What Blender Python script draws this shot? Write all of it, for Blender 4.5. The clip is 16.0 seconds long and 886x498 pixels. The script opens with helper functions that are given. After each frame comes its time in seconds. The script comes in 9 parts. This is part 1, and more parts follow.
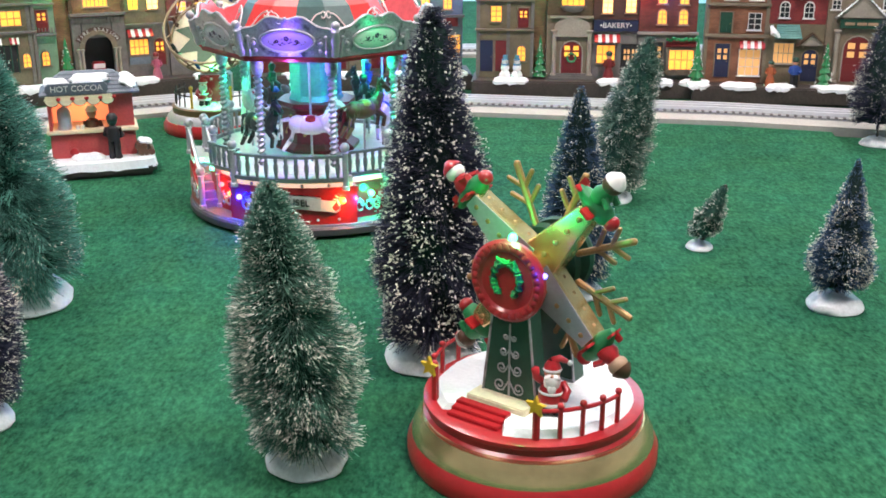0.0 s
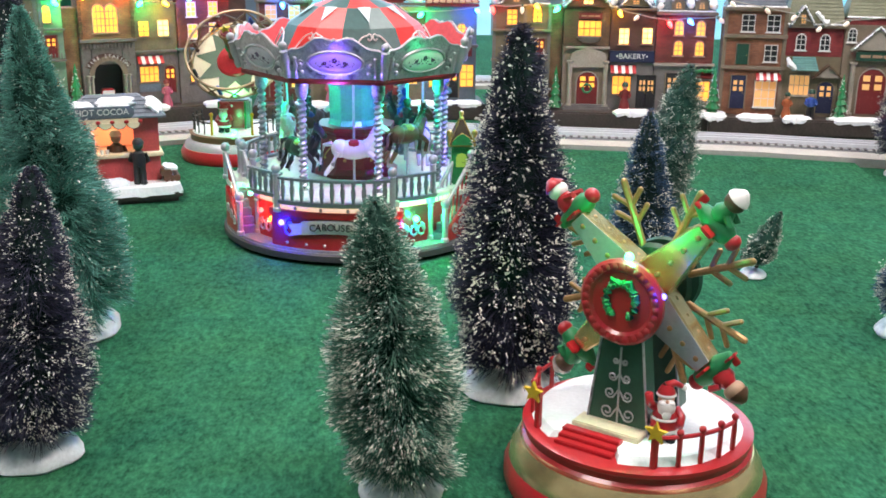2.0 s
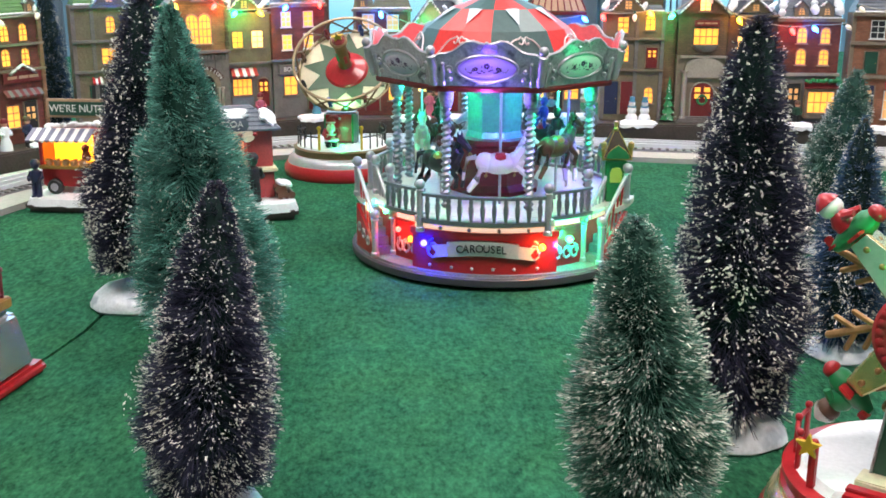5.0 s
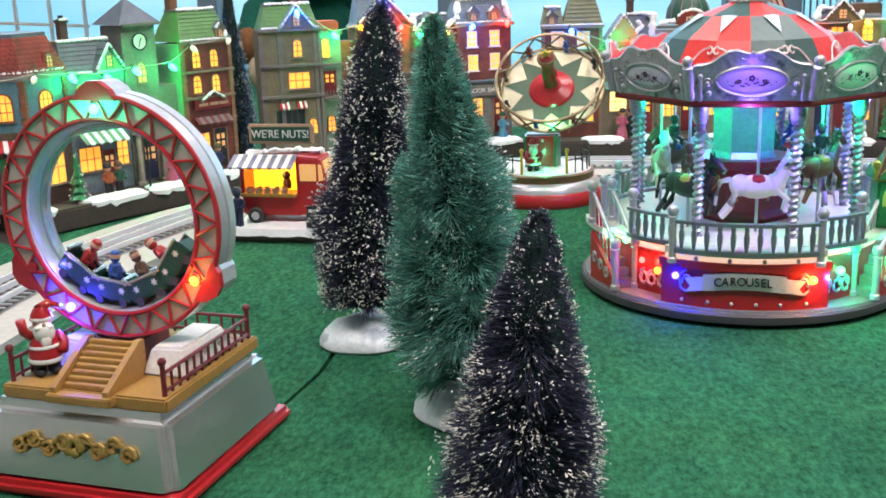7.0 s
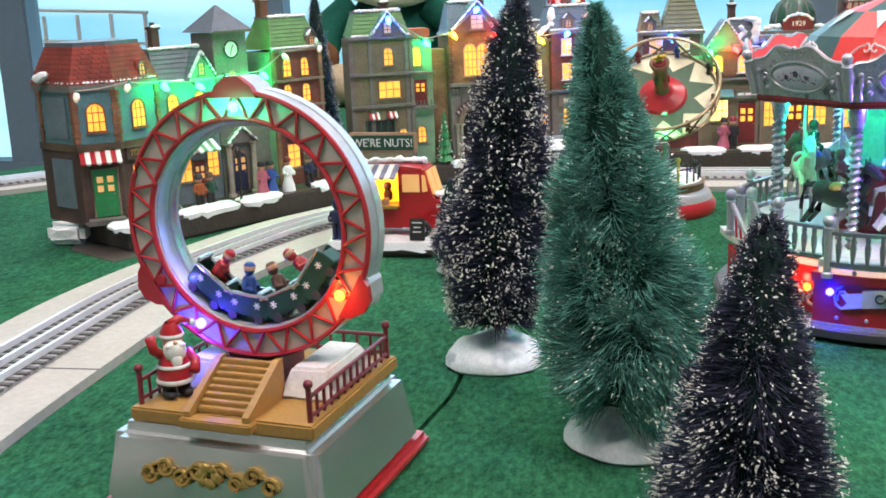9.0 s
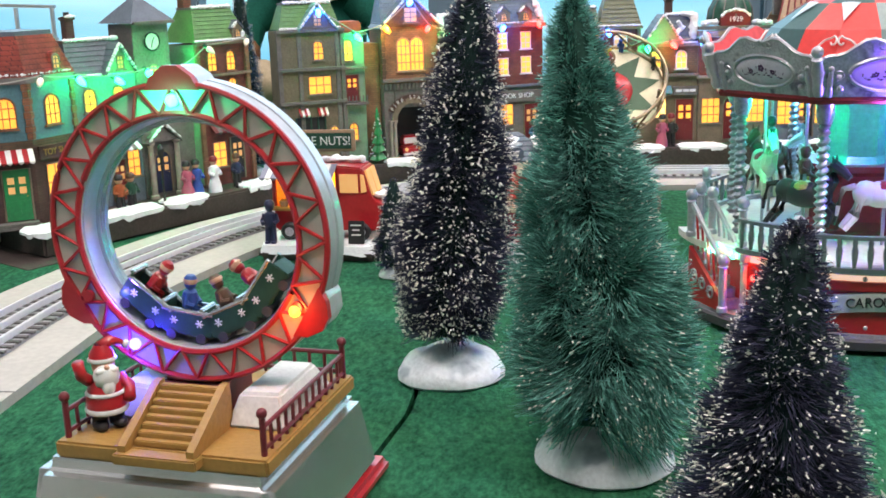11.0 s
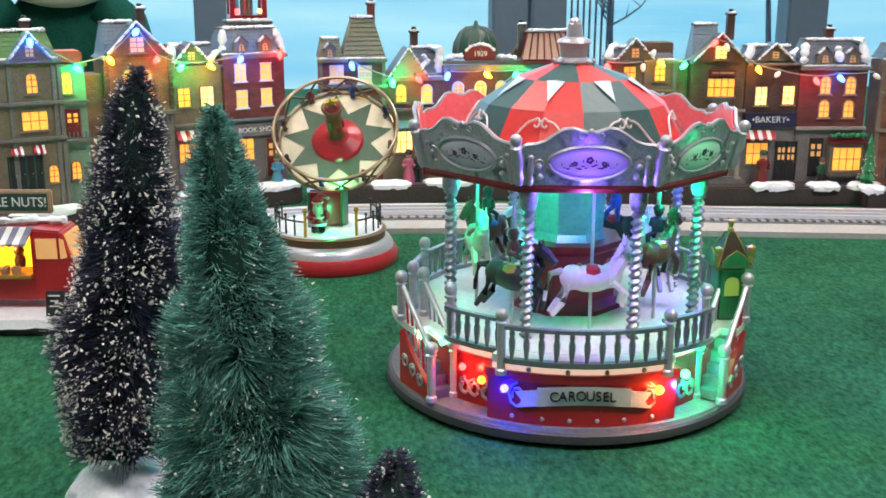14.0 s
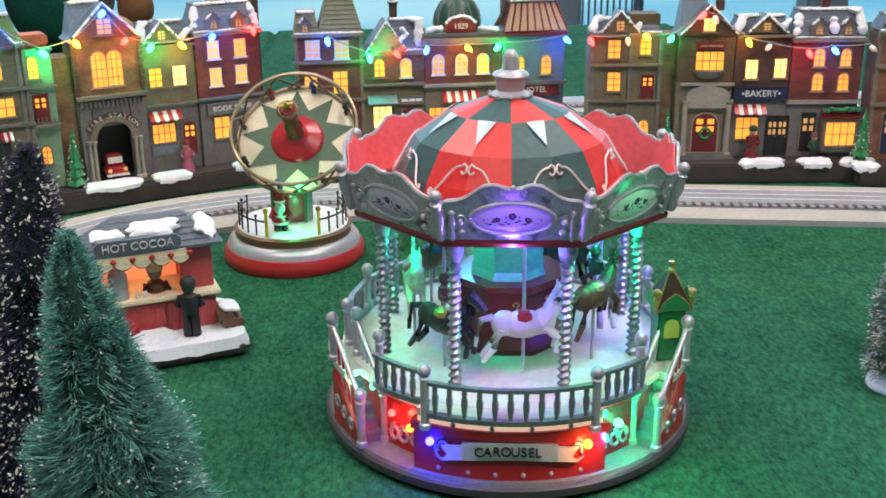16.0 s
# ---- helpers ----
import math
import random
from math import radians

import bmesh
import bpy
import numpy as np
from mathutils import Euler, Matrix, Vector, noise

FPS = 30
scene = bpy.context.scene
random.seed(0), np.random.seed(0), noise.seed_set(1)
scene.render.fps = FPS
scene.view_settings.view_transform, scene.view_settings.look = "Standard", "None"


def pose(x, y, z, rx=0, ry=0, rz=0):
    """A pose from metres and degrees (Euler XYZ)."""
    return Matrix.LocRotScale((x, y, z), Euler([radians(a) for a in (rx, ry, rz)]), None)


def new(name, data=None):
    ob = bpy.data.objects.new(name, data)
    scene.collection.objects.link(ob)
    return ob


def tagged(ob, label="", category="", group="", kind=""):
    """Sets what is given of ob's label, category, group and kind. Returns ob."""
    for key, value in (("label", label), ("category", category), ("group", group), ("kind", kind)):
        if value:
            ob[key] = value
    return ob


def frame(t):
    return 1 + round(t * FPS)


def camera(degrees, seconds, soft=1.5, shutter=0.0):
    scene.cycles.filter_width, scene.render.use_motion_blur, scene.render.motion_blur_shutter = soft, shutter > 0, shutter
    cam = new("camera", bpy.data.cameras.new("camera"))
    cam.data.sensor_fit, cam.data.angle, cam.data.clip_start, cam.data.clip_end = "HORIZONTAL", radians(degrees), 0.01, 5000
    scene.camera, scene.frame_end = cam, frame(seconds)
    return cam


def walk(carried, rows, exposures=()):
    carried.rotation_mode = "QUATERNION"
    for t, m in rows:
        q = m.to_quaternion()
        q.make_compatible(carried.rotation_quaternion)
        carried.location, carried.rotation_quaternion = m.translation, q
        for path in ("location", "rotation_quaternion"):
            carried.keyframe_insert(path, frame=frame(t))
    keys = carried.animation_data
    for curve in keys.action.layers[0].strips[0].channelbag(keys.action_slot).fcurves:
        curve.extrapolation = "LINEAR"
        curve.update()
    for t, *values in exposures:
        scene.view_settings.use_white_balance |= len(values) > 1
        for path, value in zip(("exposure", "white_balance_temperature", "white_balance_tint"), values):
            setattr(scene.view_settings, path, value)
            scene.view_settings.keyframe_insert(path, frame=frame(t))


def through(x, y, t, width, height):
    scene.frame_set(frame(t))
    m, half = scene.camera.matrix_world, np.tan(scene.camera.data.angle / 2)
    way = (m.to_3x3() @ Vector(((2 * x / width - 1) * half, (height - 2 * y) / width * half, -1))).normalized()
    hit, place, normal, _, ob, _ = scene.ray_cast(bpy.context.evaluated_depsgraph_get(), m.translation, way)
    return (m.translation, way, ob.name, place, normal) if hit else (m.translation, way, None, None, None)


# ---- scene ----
cam = camera(44.5, 16.0, soft=1.7)
METRES, EYE, TILT, LEAN, TURN = 0.66, 0.298, -19.0, 0.0, 0.0
ROWS = [
    (0.0, 0.0, 0.0, 0.0, 0.0, 0.0, -0.0),
    (0.5, -0.0163, 0.0056, -0.0049, -0.46, -0.18, 0.28),
    (1.0, -0.0405, 0.0111, -0.0082, -1.12, 0.37, 0.56),
    (1.5, -0.0737, 0.0193, -0.0112, -1.59, 1.15, 0.37),
    (2.0, -0.1063, 0.0343, -0.0128, -1.85, 1.97, -0.1),
    (2.5, -0.1302, 0.0589, -0.0158, -1.65, 2.36, -0.44),
    (3.0, -0.147, 0.0843, -0.0155, -1.06, 2.46, -0.35),
    (5.5, -0.2839, 0.1797, 0.0029, 0.96, 3.18, -0.14),
    (6.0, -0.3265, 0.2062, 0.0084, 3.88, 3.49, -1.23),
    (6.5, -0.3568, 0.2302, 0.0092, 5.38, 3.82, -1.36),
    (7.0, -0.3815, 0.2596, 0.0113, 6.63, 4.16, -0.46),
    (7.5, -0.4096, 0.2789, 0.0158, 7.71, 4.57, -0.21),
    (8.0, -0.4346, 0.295, 0.0143, 8.56, 4.87, -0.6),
    (8.5, -0.4553, 0.3114, 0.0129, 9.28, 5.05, -0.79),
    (11.0, -0.5153, 0.3938, 0.0254, 4.85, 4.97, 0.13),
    (11.5, -0.5184, 0.4133, 0.045, 2.4, 5.2, 0.73),
    (12.0, -0.5081, 0.4231, 0.0557, 0.51, 5.53, 0.78),
    (12.5, -0.488, 0.4331, 0.0787, -1.03, 5.82, 1.02),
    (13.0, -0.4609, 0.4404, 0.0956, -2.69, 5.91, 1.74),
    (13.5, -0.4449, 0.4468, 0.1077, -4.25, 5.33, 1.88),
    (14.0, -0.4223, 0.4592, 0.1274, -5.83, 4.03, 1.79),
    (14.5, -0.404, 0.4681, 0.1457, -6.61, 2.41, 1.72),
    (15.0, -0.3759, 0.4698, 0.1896, -5.4, 0.83, 1.68),
    (15.5, -0.3462, 0.4706, 0.2234, -4.34, 0.04, 1.39),
    (16.0, -0.3179, 0.4734, 0.2533, -3.95, -0.85, 1.81),
]
walk(cam, [(t, pose(0, 0, EYE, TILT, LEAN, TURN) @ pose(METRES * x, METRES * y, METRES * z, 90 + pitch, roll, yaw)) for t, x, y, z, yaw, pitch, roll in ROWS],
     exposures=((0.0, 0.32), (3.0, 0.32), (6.0, 0.20), (11.5, 0.17), (13.5, 0.02), (15.0, -0.15), (16.0, -0.20)))

# ---- world and lights: a room with ceiling panels, and snowy daylight through the window wall ----
world = bpy.data.worlds.new("world")
scene.world = world
world.use_nodes = True
wn = world.node_tree
sky = wn.nodes.new("ShaderNodeTexSky")
sky.sky_type, sky.sun_disc, sky.sun_elevation, sky.sun_rotation = "NISHITA", False, radians(14), radians(200)
wn.nodes["Background"].inputs[1].default_value = 0.08
wn.links.new(sky.outputs[0], wn.nodes["Background"].inputs[0])


def area_lamp(name, m, sx, sy, watts, colour):
    d = bpy.data.lights.new(name, "AREA")
    d.shape, d.size, d.size_y, d.energy, d.color = "RECTANGLE", sx, sy, watts, colour
    ob = new(name, d)
    ob.matrix_world = m
    return ob


def bulb_lamp(name, at, watts, colour, radius=0.003):
    d = bpy.data.lights.new(name, "POINT")
    d.energy, d.color, d.shadow_soft_size = watts, colour, radius
    ob = new(name, d)
    ob.location = at
    return ob


PANELS = [(-0.9, 0.1, 20.0), (0.75, 0.15, 34.0), (-0.9, 1.7, 19.0), (0.6, 1.7, 19.0)]
for px, py, pw in PANELS:
    area_lamp("ceiling_panel_light", pose(px, py, 1.93), 0.6, 0.6, pw, (1.0, 0.875, 0.875))
area_lamp("window_daylight", pose(0, 3.30, 0.75, -90, 0, 0), 5.0, 1.6, 50.0, (0.46, 0.74, 1.0))


# ---- materials ----
def mat(name, colour, rough=0.6, metal=0.0, var=0.12, scale=40.0, bump=0.15, bump_scale=None, second=None, second_at=0.55, coat=0.0, spec=0.5, transmission=0.0, fine=8.0, objvar=0.0):
    """A painted or natural surface: two scales of colour noise, an optional second colour in patches, and relief."""
    m = bpy.data.materials.new(name)
    m.use_nodes = True
    nt = m.node_tree
    N, L = nt.nodes, nt.links
    b = N["Principled BSDF"]
    b.inputs["Roughness"].default_value, b.inputs["Metallic"].default_value = rough, metal
    b.inputs["Coat Weight"].default_value = coat
    b.inputs["Specular IOR Level"].default_value = spec
    b.inputs["Transmission Weight"].default_value = transmission
    co = N.new("ShaderNodeTexCoord")
    n1 = N.new("ShaderNodeTexNoise")
    n1.inputs["Scale"].default_value, n1.inputs["Detail"].default_value = scale, 4
    n2 = N.new("ShaderNodeTexNoise")
    n2.inputs["Scale"].default_value, n2.inputs["Detail"].default_value = scale * fine, 3
    for n in (n1, n2):
        L.new(co.outputs["Object"], n.inputs["Vector"])
    add = N.new("ShaderNodeMath")
    add.operation = "ADD"
    L.new(n1.outputs[0], add.inputs[0])
    L.new(n2.outputs[0], add.inputs[1])
    rng = N.new("ShaderNodeMapRange")
    rng.inputs[1].default_value, rng.inputs[2].default_value = 0.6, 1.4
    rng.inputs[3].default_value, rng.inputs[4].default_value = 1 - var, 1 + var
    L.new(add.outputs[0], rng.inputs[0])
    mul = N.new("ShaderNodeMix")
    mul.data_type, mul.blend_type = "RGBA", "MULTIPLY"
    mul.inputs[0].default_value = 1.0
    mul.inputs[6].default_value = (*colour, 1)
    L.new(rng.outputs[0], mul.inputs[7])
    out = mul.outputs[2]
    if objvar:
        oi = N.new("ShaderNodeObjectInfo")
        r2 = N.new("ShaderNodeMapRange")
        r2.inputs[3].default_value, r2.inputs[4].default_value = 1 - objvar, 1 + objvar
        L.new(oi.outputs["Random"], r2.inputs[0])
        m3 = N.new("ShaderNodeMix")
        m3.data_type, m3.blend_type = "RGBA", "MULTIPLY"
        m3.inputs[0].default_value = 1.0
        L.new(out, m3.inputs[6])
        L.new(r2.outputs[0], m3.inputs[7])
        out = m3.outputs[2]
    if second:
        ramp = N.new("ShaderNodeMapRange")
        ramp.inputs[1].default_value, ramp.inputs[2].default_value = second_at, second_at + 0.12
        L.new(n1.outputs[0], ramp.inputs[0])
        m2 = N.new("ShaderNodeMix")
        m2.data_type = "RGBA"
        L.new(ramp.outputs[0], m2.inputs[0])
        L.new(out, m2.inputs[6])
        m2.inputs[7].default_value = (*second, 1)
        out = m2.outputs[2]
    L.new(out, b.inputs["Base Color"])
    if bump:
        bp = N.new("ShaderNodeBump")
        bp.inputs["Strength"].default_value = bump
        bp.inputs["Distance"].default_value = 0.001
        src = n2
        if bump_scale:
            src = N.new("ShaderNodeTexNoise")
            src.inputs["Scale"].default_value, src.inputs["Detail"].default_value = bump_scale, 3
            L.new(co.outputs["Object"], src.inputs["Vector"])
        L.new(src.outputs[0], bp.inputs["Height"])
        L.new(bp.outputs[0], b.inputs["Normal"])
    return m


def glow(name, colour, strength, body=None):
    m = bpy.data.materials.new(name)
    m.use_nodes = True
    b = m.node_tree.nodes["Principled BSDF"]
    b.inputs["Base Color"].default_value = (*(body or colour), 1)
    b.inputs["Emission Color"].default_value = (*colour, 1)
    b.inputs["Emission Strength"].default_value = strength
    b.inputs["Roughness"].default_value = 0.35
    return m


def glass(name, colour=(1, 1, 1), rough=0.0):
    m = bpy.data.materials.new(name)
    m.use_nodes = True
    b = m.node_tree.nodes["Principled BSDF"]
    b.inputs["Base Color"].default_value = (*colour, 1)
    b.inputs["Transmission Weight"].default_value = 1.0
    b.inputs["Roughness"].default_value = rough
    b.inputs["IOR"].default_value = 1.45
    return m


def lit_pane(name, low, high, strength):
    """A tiny window pane of tinted film with a bulb behind it: brighter and dimmer patches."""
    m = glow(name, high, strength)
    nt = m.node_tree
    co = nt.nodes.new("ShaderNodeTexCoord")
    n = nt.nodes.new("ShaderNodeTexNoise")
    n.inputs["Scale"].default_value = 70
    r = nt.nodes.new("ShaderNodeMix")
    r.data_type = "RGBA"
    r.inputs[6].default_value, r.inputs[7].default_value = (*low, 1), (*high, 1)
    nt.links.new(co.outputs["Object"], n.inputs["Vector"])
    nt.links.new(n.outputs[0], r.inputs[0])
    nt.links.new(r.outputs[2], nt.nodes["Principled BSDF"].inputs["Emission Color"])
    return m


def carpet_mat(name):
    """Needle-felt: fine dark grain, soft blotches and broad wear."""
    m = bpy.data.materials.new(name)
    m.use_nodes = True
    N, L = m.node_tree.nodes, m.node_tree.links
    b = N["Principled BSDF"]
    b.inputs["Roughness"].default_value, b.inputs["Specular IOR Level"].default_value = 0.95, 0.1
    co = N.new("ShaderNodeTexCoord")
    mp = N.new("ShaderNodeMapping")
    mp.inputs["Scale"].default_value = (1.0, 0.5, 1.0)
    L.new(co.outputs["Object"], mp.inputs[0])
    total = None
    grain = None
    for scale, lo, hi, amount in ((560.0, 0.34, 0.66, 0.26), (250.0, 0.36, 0.64, 0.40), (60.0, 0.35, 0.65, 0.20), (9.0, 0.35, 0.65, 0.14)):
        n = N.new("ShaderNodeTexNoise")
        n.inputs["Scale"].default_value, n.inputs["Detail"].default_value = scale, 3
        L.new(mp.outputs[0], n.inputs["Vector"])
        r = N.new("ShaderNodeMapRange")
        r.inputs[1].default_value, r.inputs[2].default_value, r.inputs[4].default_value = lo, hi, amount
        L.new(n.outputs[0], r.inputs[0])
        grain = grain or n
        if total is None:
            total = r.outputs[0]
        else:
            a = N.new("ShaderNodeMath")
            L.new(total, a.inputs[0])
            L.new(r.outputs[0], a.inputs[1])
            total = a.outputs[0]
    mx = N.new("ShaderNodeMix")
    mx.data_type = "RGBA"
    mx.inputs[6].default_value, mx.inputs[7].default_value = (0.002, 0.027, 0.013, 1), (0.037, 0.180, 0.092, 1)
    L.new(total, mx.inputs[0])
    broad = N.new("ShaderNodeTexNoise")
    broad.inputs["Scale"].default_value, broad.inputs["Detail"].default_value = 16.0, 2
    L.new(co.outputs["Object"], broad.inputs["Vector"])
    hue = N.new("ShaderNodeMix")
    hue.data_type = "RGBA"
    hue.inputs[6].default_value, hue.inputs[7].default_value = (0.80, 0.98, 1.15, 1), (1.25, 1.02, 0.80, 1)
    L.new(broad.outputs[0], hue.inputs[0])
    tint = N.new("ShaderNodeMix")
    tint.data_type, tint.blend_type = "RGBA", "MULTIPLY"
    tint.inputs[0].default_value = 1.0
    L.new(mx.outputs[2], tint.inputs[6])
    L.new(hue.outputs[2], tint.inputs[7])
    L.new(tint.outputs[2], b.inputs["Base Color"])
    bp = N.new("ShaderNodeBump")
    bp.inputs["Strength"].default_value, bp.inputs["Distance"].default_value = 0.9, 0.0015
    L.new(grain.outputs[0], bp.inputs["Height"])
    L.new(bp.outputs[0], b.inputs["Normal"])
    return m


M_CARPET = carpet_mat("green_carpet")
M_BED = mat("cream_trackbed", (0.41, 0.395, 0.36), 0.85, var=0.12, scale=25, bump=0.5)
M_RAIL = mat("bright_rail", (0.80, 0.82, 0.86), 0.28, metal=0.35, var=0.08)
M_SLEEPER = mat("dark_sleeper", (0.095, 0.090, 0.088), 0.6, var=0.2)
M_BALLAST = mat("grey_roadbed", (0.33, 0.335, 0.345), 0.6, var=0.2, scale=200)
M_SNOW = mat("white_snow_paint", (0.82, 0.84, 0.86), 0.6, var=0.08, scale=60, bump=0.6, bump_scale=300)
M_WALL = mat("room_wall_paint", (0.62, 0.60, 0.56), 0.8, var=0.05, scale=3)
M_CEIL = mat("ceiling_tile", (0.75, 0.74, 0.71), 0.9, var=0.04, scale=5)
M_FLOOR = mat("room_floor", (0.25, 0.23, 0.21), 0.5, var=0.15, scale=6)
M_ALU = mat("grey_window_frame", (0.17, 0.24, 0.30), 0.45, metal=0.3, var=0.08)
M_PANEL = glow("lamp_diffuser", (1.0, 0.95, 0.86), 3.0)
M_CLOTH = mat("table_cloth", (0.05, 0.05, 0.05), 0.9)
M_PANE = glass("window_glass")


# ---- mesh helpers ----
def box(bm, sx, sy, sz, m=None, bevel=0.0):
    r = bmesh.ops.create_cube(bm, size=1.0, matrix=(m or Matrix()) @ Matrix.Diagonal((sx, sy, sz, 1)))
    if bevel:
        es = list({e for v in r["verts"] for e in v.link_edges})
        bmesh.ops.bevel(bm, geom=es, offset=bevel, segments=2, affect="EDGES", clamp_overlap=True)
    return bm


def cyl(bm, r1, r2, z0, z1, seg=16, m=None, caps=True):
    bmesh.ops.create_cone(bm, cap_ends=caps, segments=seg, radius1=r1, radius2=r2, depth=z1 - z0, matrix=(m or Matrix()) @ Matrix.Translation((0, 0, (z0 + z1) / 2)))
    return bm


def ball(bm, r, at=(0, 0, 0), scale=(1, 1, 1), seg=10, m=None):
    bmesh.ops.create_uvsphere(bm, u_segments=seg, v_segments=max(5, seg * 2 // 3), radius=r, matrix=(m or Matrix()) @ Matrix.Translation(at) @ Matrix.Diagonal((*scale, 1)))
    return bm


def lathe(bm, profile, seg=32, m=None, turn=0.0):
    """A turned form from (radius, height) pairs."""
    m = m or Matrix()
    rings = []
    for r, z in profile:
        rings.append([bm.verts.new(m @ Vector((r * math.cos(turn + 2 * math.pi * i / seg), r * math.sin(turn + 2 * math.pi * i / seg), z))) for i in range(seg)] if r > 1e-6 else [bm.verts.new(m @ Vector((0, 0, z)))])
    for a, b in zip(rings, rings[1:]):
        for i in range(seg):
            j = (i + 1) % seg
            if len(a) == 1 and len(b) == 1:
                continue
            if len(a) == 1:
                bm.faces.new((a[0], b[j], b[i]))
            elif len(b) == 1:
                bm.faces.new((a[i], a[j], b[0]))
            else:
                bm.faces.new((a[i], a[j], b[j], b[i]))
    return bm


def prism(bm, pts, depth, m=None, inset=0.0):
    """An outline in the x-z plane, given thickness along y (front at -depth)."""
    m = m or Matrix()
    a = [bm.verts.new(m @ Vector((x, 0, z))) for x, z in pts]
    b = [bm.verts.new(m @ Vector((x, -depth, z))) for x, z in pts]
    n = len(pts)
    bm.faces.new(a)
    bm.faces.new(b[::-1])
    for i in range(n):
        j = (i + 1) % n
        bm.faces.new((a[j], a[i], b[i], b[j]))
    return bm


def tube(bm, pts, r, seg=6, closed=False, r_end=None):
    """A round rod along points."""
    pts = [Vector(p) for p in pts]
    rings = []
    n = len(pts)
    for i, p in enumerate(pts):
        a = pts[(i - 1) % n] if closed or i else p
        b = pts[(i + 1) % n] if closed or i < n - 1 else p
        d = (b - a).normalized()
        up = Vector((0, 0, 1)) if abs(d.z) < 0.9 else Vector((1, 0, 0))
        s = d.cross(up).normalized()
        u = s.cross(d)
        rr = r if r_end is None else r + (r_end - r) * i / (n - 1)
        rings.append([bm.verts.new(p + (s * math.cos(k * 2 * math.pi / seg) + u * math.sin(k * 2 * math.pi / seg)) * rr) for k in range(seg)])
    for i in range(n if closed else n - 1):
        a, b = rings[i], rings[(i + 1) % n]
        for k in range(seg):
            j = (k + 1) % seg
            bm.faces.new((a[k], a[j], b[j], b[k]))
    if not closed:
        bm.faces.new(rings[0][::-1])
        bm.faces.new(rings[-1])
    return bm


def mesh_of(bm, name, material, smooth=False):
    bmesh.ops.recalc_face_normals(bm, faces=bm.faces)
    me = bpy.data.meshes.new(name)
    bm.to_mesh(me)
    bm.free()
    me.materials.append(material)
    if smooth:
        for p in me.polygons:
            p.use_smooth = True
        me.set_sharp_from_angle(angle=radians(38))
    return me


def part(name, bm, material, parent, label="", smooth=False, m=None):
    ob = new(name, mesh_of(bm, name, material, smooth))
    ob.parent = parent
    if m is not None:
        ob.matrix_local = m
    if label:
        ob["label"] = label
    return ob


def thing(name, m, label, category, group="", kind=""):
    ob = new(name)
    ob.empty_display_size = 0.02
    ob.matrix_basis = m
    return tagged(ob, label, category, group, kind)


def solid(name, bm, material, m, label, category, group="", kind="", smooth=False):
    ob = new(name, mesh_of(bm, name, material, smooth))
    ob.matrix_basis = m
    return tagged(ob, label, category, group, kind)


def B():
    return bmesh.new()


T = Matrix.Translation

# ---- the display table's carpets, the room ----
def mat_slab(pts, z0, z1, label):
    """A carpet mat cut to an outline, with softly rounded edges."""
    bm = B()
    lo = [bm.verts.new((x, y, z0)) for x, y in pts]
    hi = [bm.verts.new((x, y, z1)) for x, y in pts]
    bm.faces.new(lo[::-1])
    top = bm.faces.new(hi)
    for k in range(len(pts)):
        j = (k + 1) % len(pts)
        bm.faces.new((lo[k], lo[j], hi[j], hi[k]))
    bmesh.ops.bevel(bm, geom=list(top.edges), offset=0.0118, segments=6, profile=0.42, affect="EDGES")
    return solid("ground", bm, M_CARPET, Matrix(), label, "carpet", "carpet mats", "structure")


mat_slab([(-0.505, -0.2), (0.395, -0.2), (0.426, 0.94), (0.446, 1.09), (0.480, 1.314), (0.490, 2.80), (-0.400, 2.80), (-0.401, 1.0), (-0.408, 0.80), (-0.427, 0.70)], -0.0125, 0.0, "green felt carpet mat laid over the display table")
mat_slab([(-1.75, -0.2), (-0.5085, -0.2), (-0.4305, 0.70), (-0.4115, 0.80), (-0.4045, 1.0), (-0.4035, 2.80), (-1.02, 2.80), (-1.02, 1.84), (-1.15, 1.68), (-1.40, 1.40), (-1.75, 1.25)], -0.0125, -0.0006, "green felt carpet mat with a seam along its edge")
mat_slab([(0.340, -0.2), (1.85, -0.2), (1.85, 2.80), (0.340, 2.80)], -0.017, -0.0055, "green felt carpet mat lying a little lower")
mat_slab([(-0.56, -0.19), (-0.46, -0.19), (-0.36, 0.70), (-0.36, 2.79), (-0.44, 2.79), (-0.45, 0.70)], -0.0160, -0.0062, "green felt strip under the carpet seam")
bm = B()
box(bm, 2.84, 2.98, 0.72, T((0.41, 1.29, -0.378)), 0.006)
box(bm, 0.74, 1.38, 0.72, T((-1.38, 0.49, -0.378)), 0.006)
solid("display_table", bm, M_CLOTH, Matrix(), "dark cloth-covered display table under the green carpet", "table", kind="structure")
FLOOR_Z = -0.75
bm = B()
box(bm, 7.0, 7.0, 0.1, T((0, 0.5, FLOOR_Z - 0.05)))
solid("floor", bm, M_FLOOR, Matrix(), "dull grey-brown room floor", "floor", kind="structure")
bm = B()
box(bm, 7.2, 7.0, 0.1, T((0, 0.5, 2.0)))
solid("ceiling", bm, M_CEIL, Matrix(), "off-white ceiling with light panels", "ceiling", kind="structure")
for nm, sx, sy, cx, cy in (("wall_south", 7.2, 0.1, 0, -3.05), ("wall_west", 0.1, 7.0, -3.55, 0.5), ("wall_east", 0.1, 7.0, 3.55, 0.5)):
    bm = B()
    box(bm, sx, sy, 2.7, T((cx, cy, 0.6)))
    solid(nm, bm, M_WALL, Matrix(), "plain warm-white room wall", "wall", kind="structure")
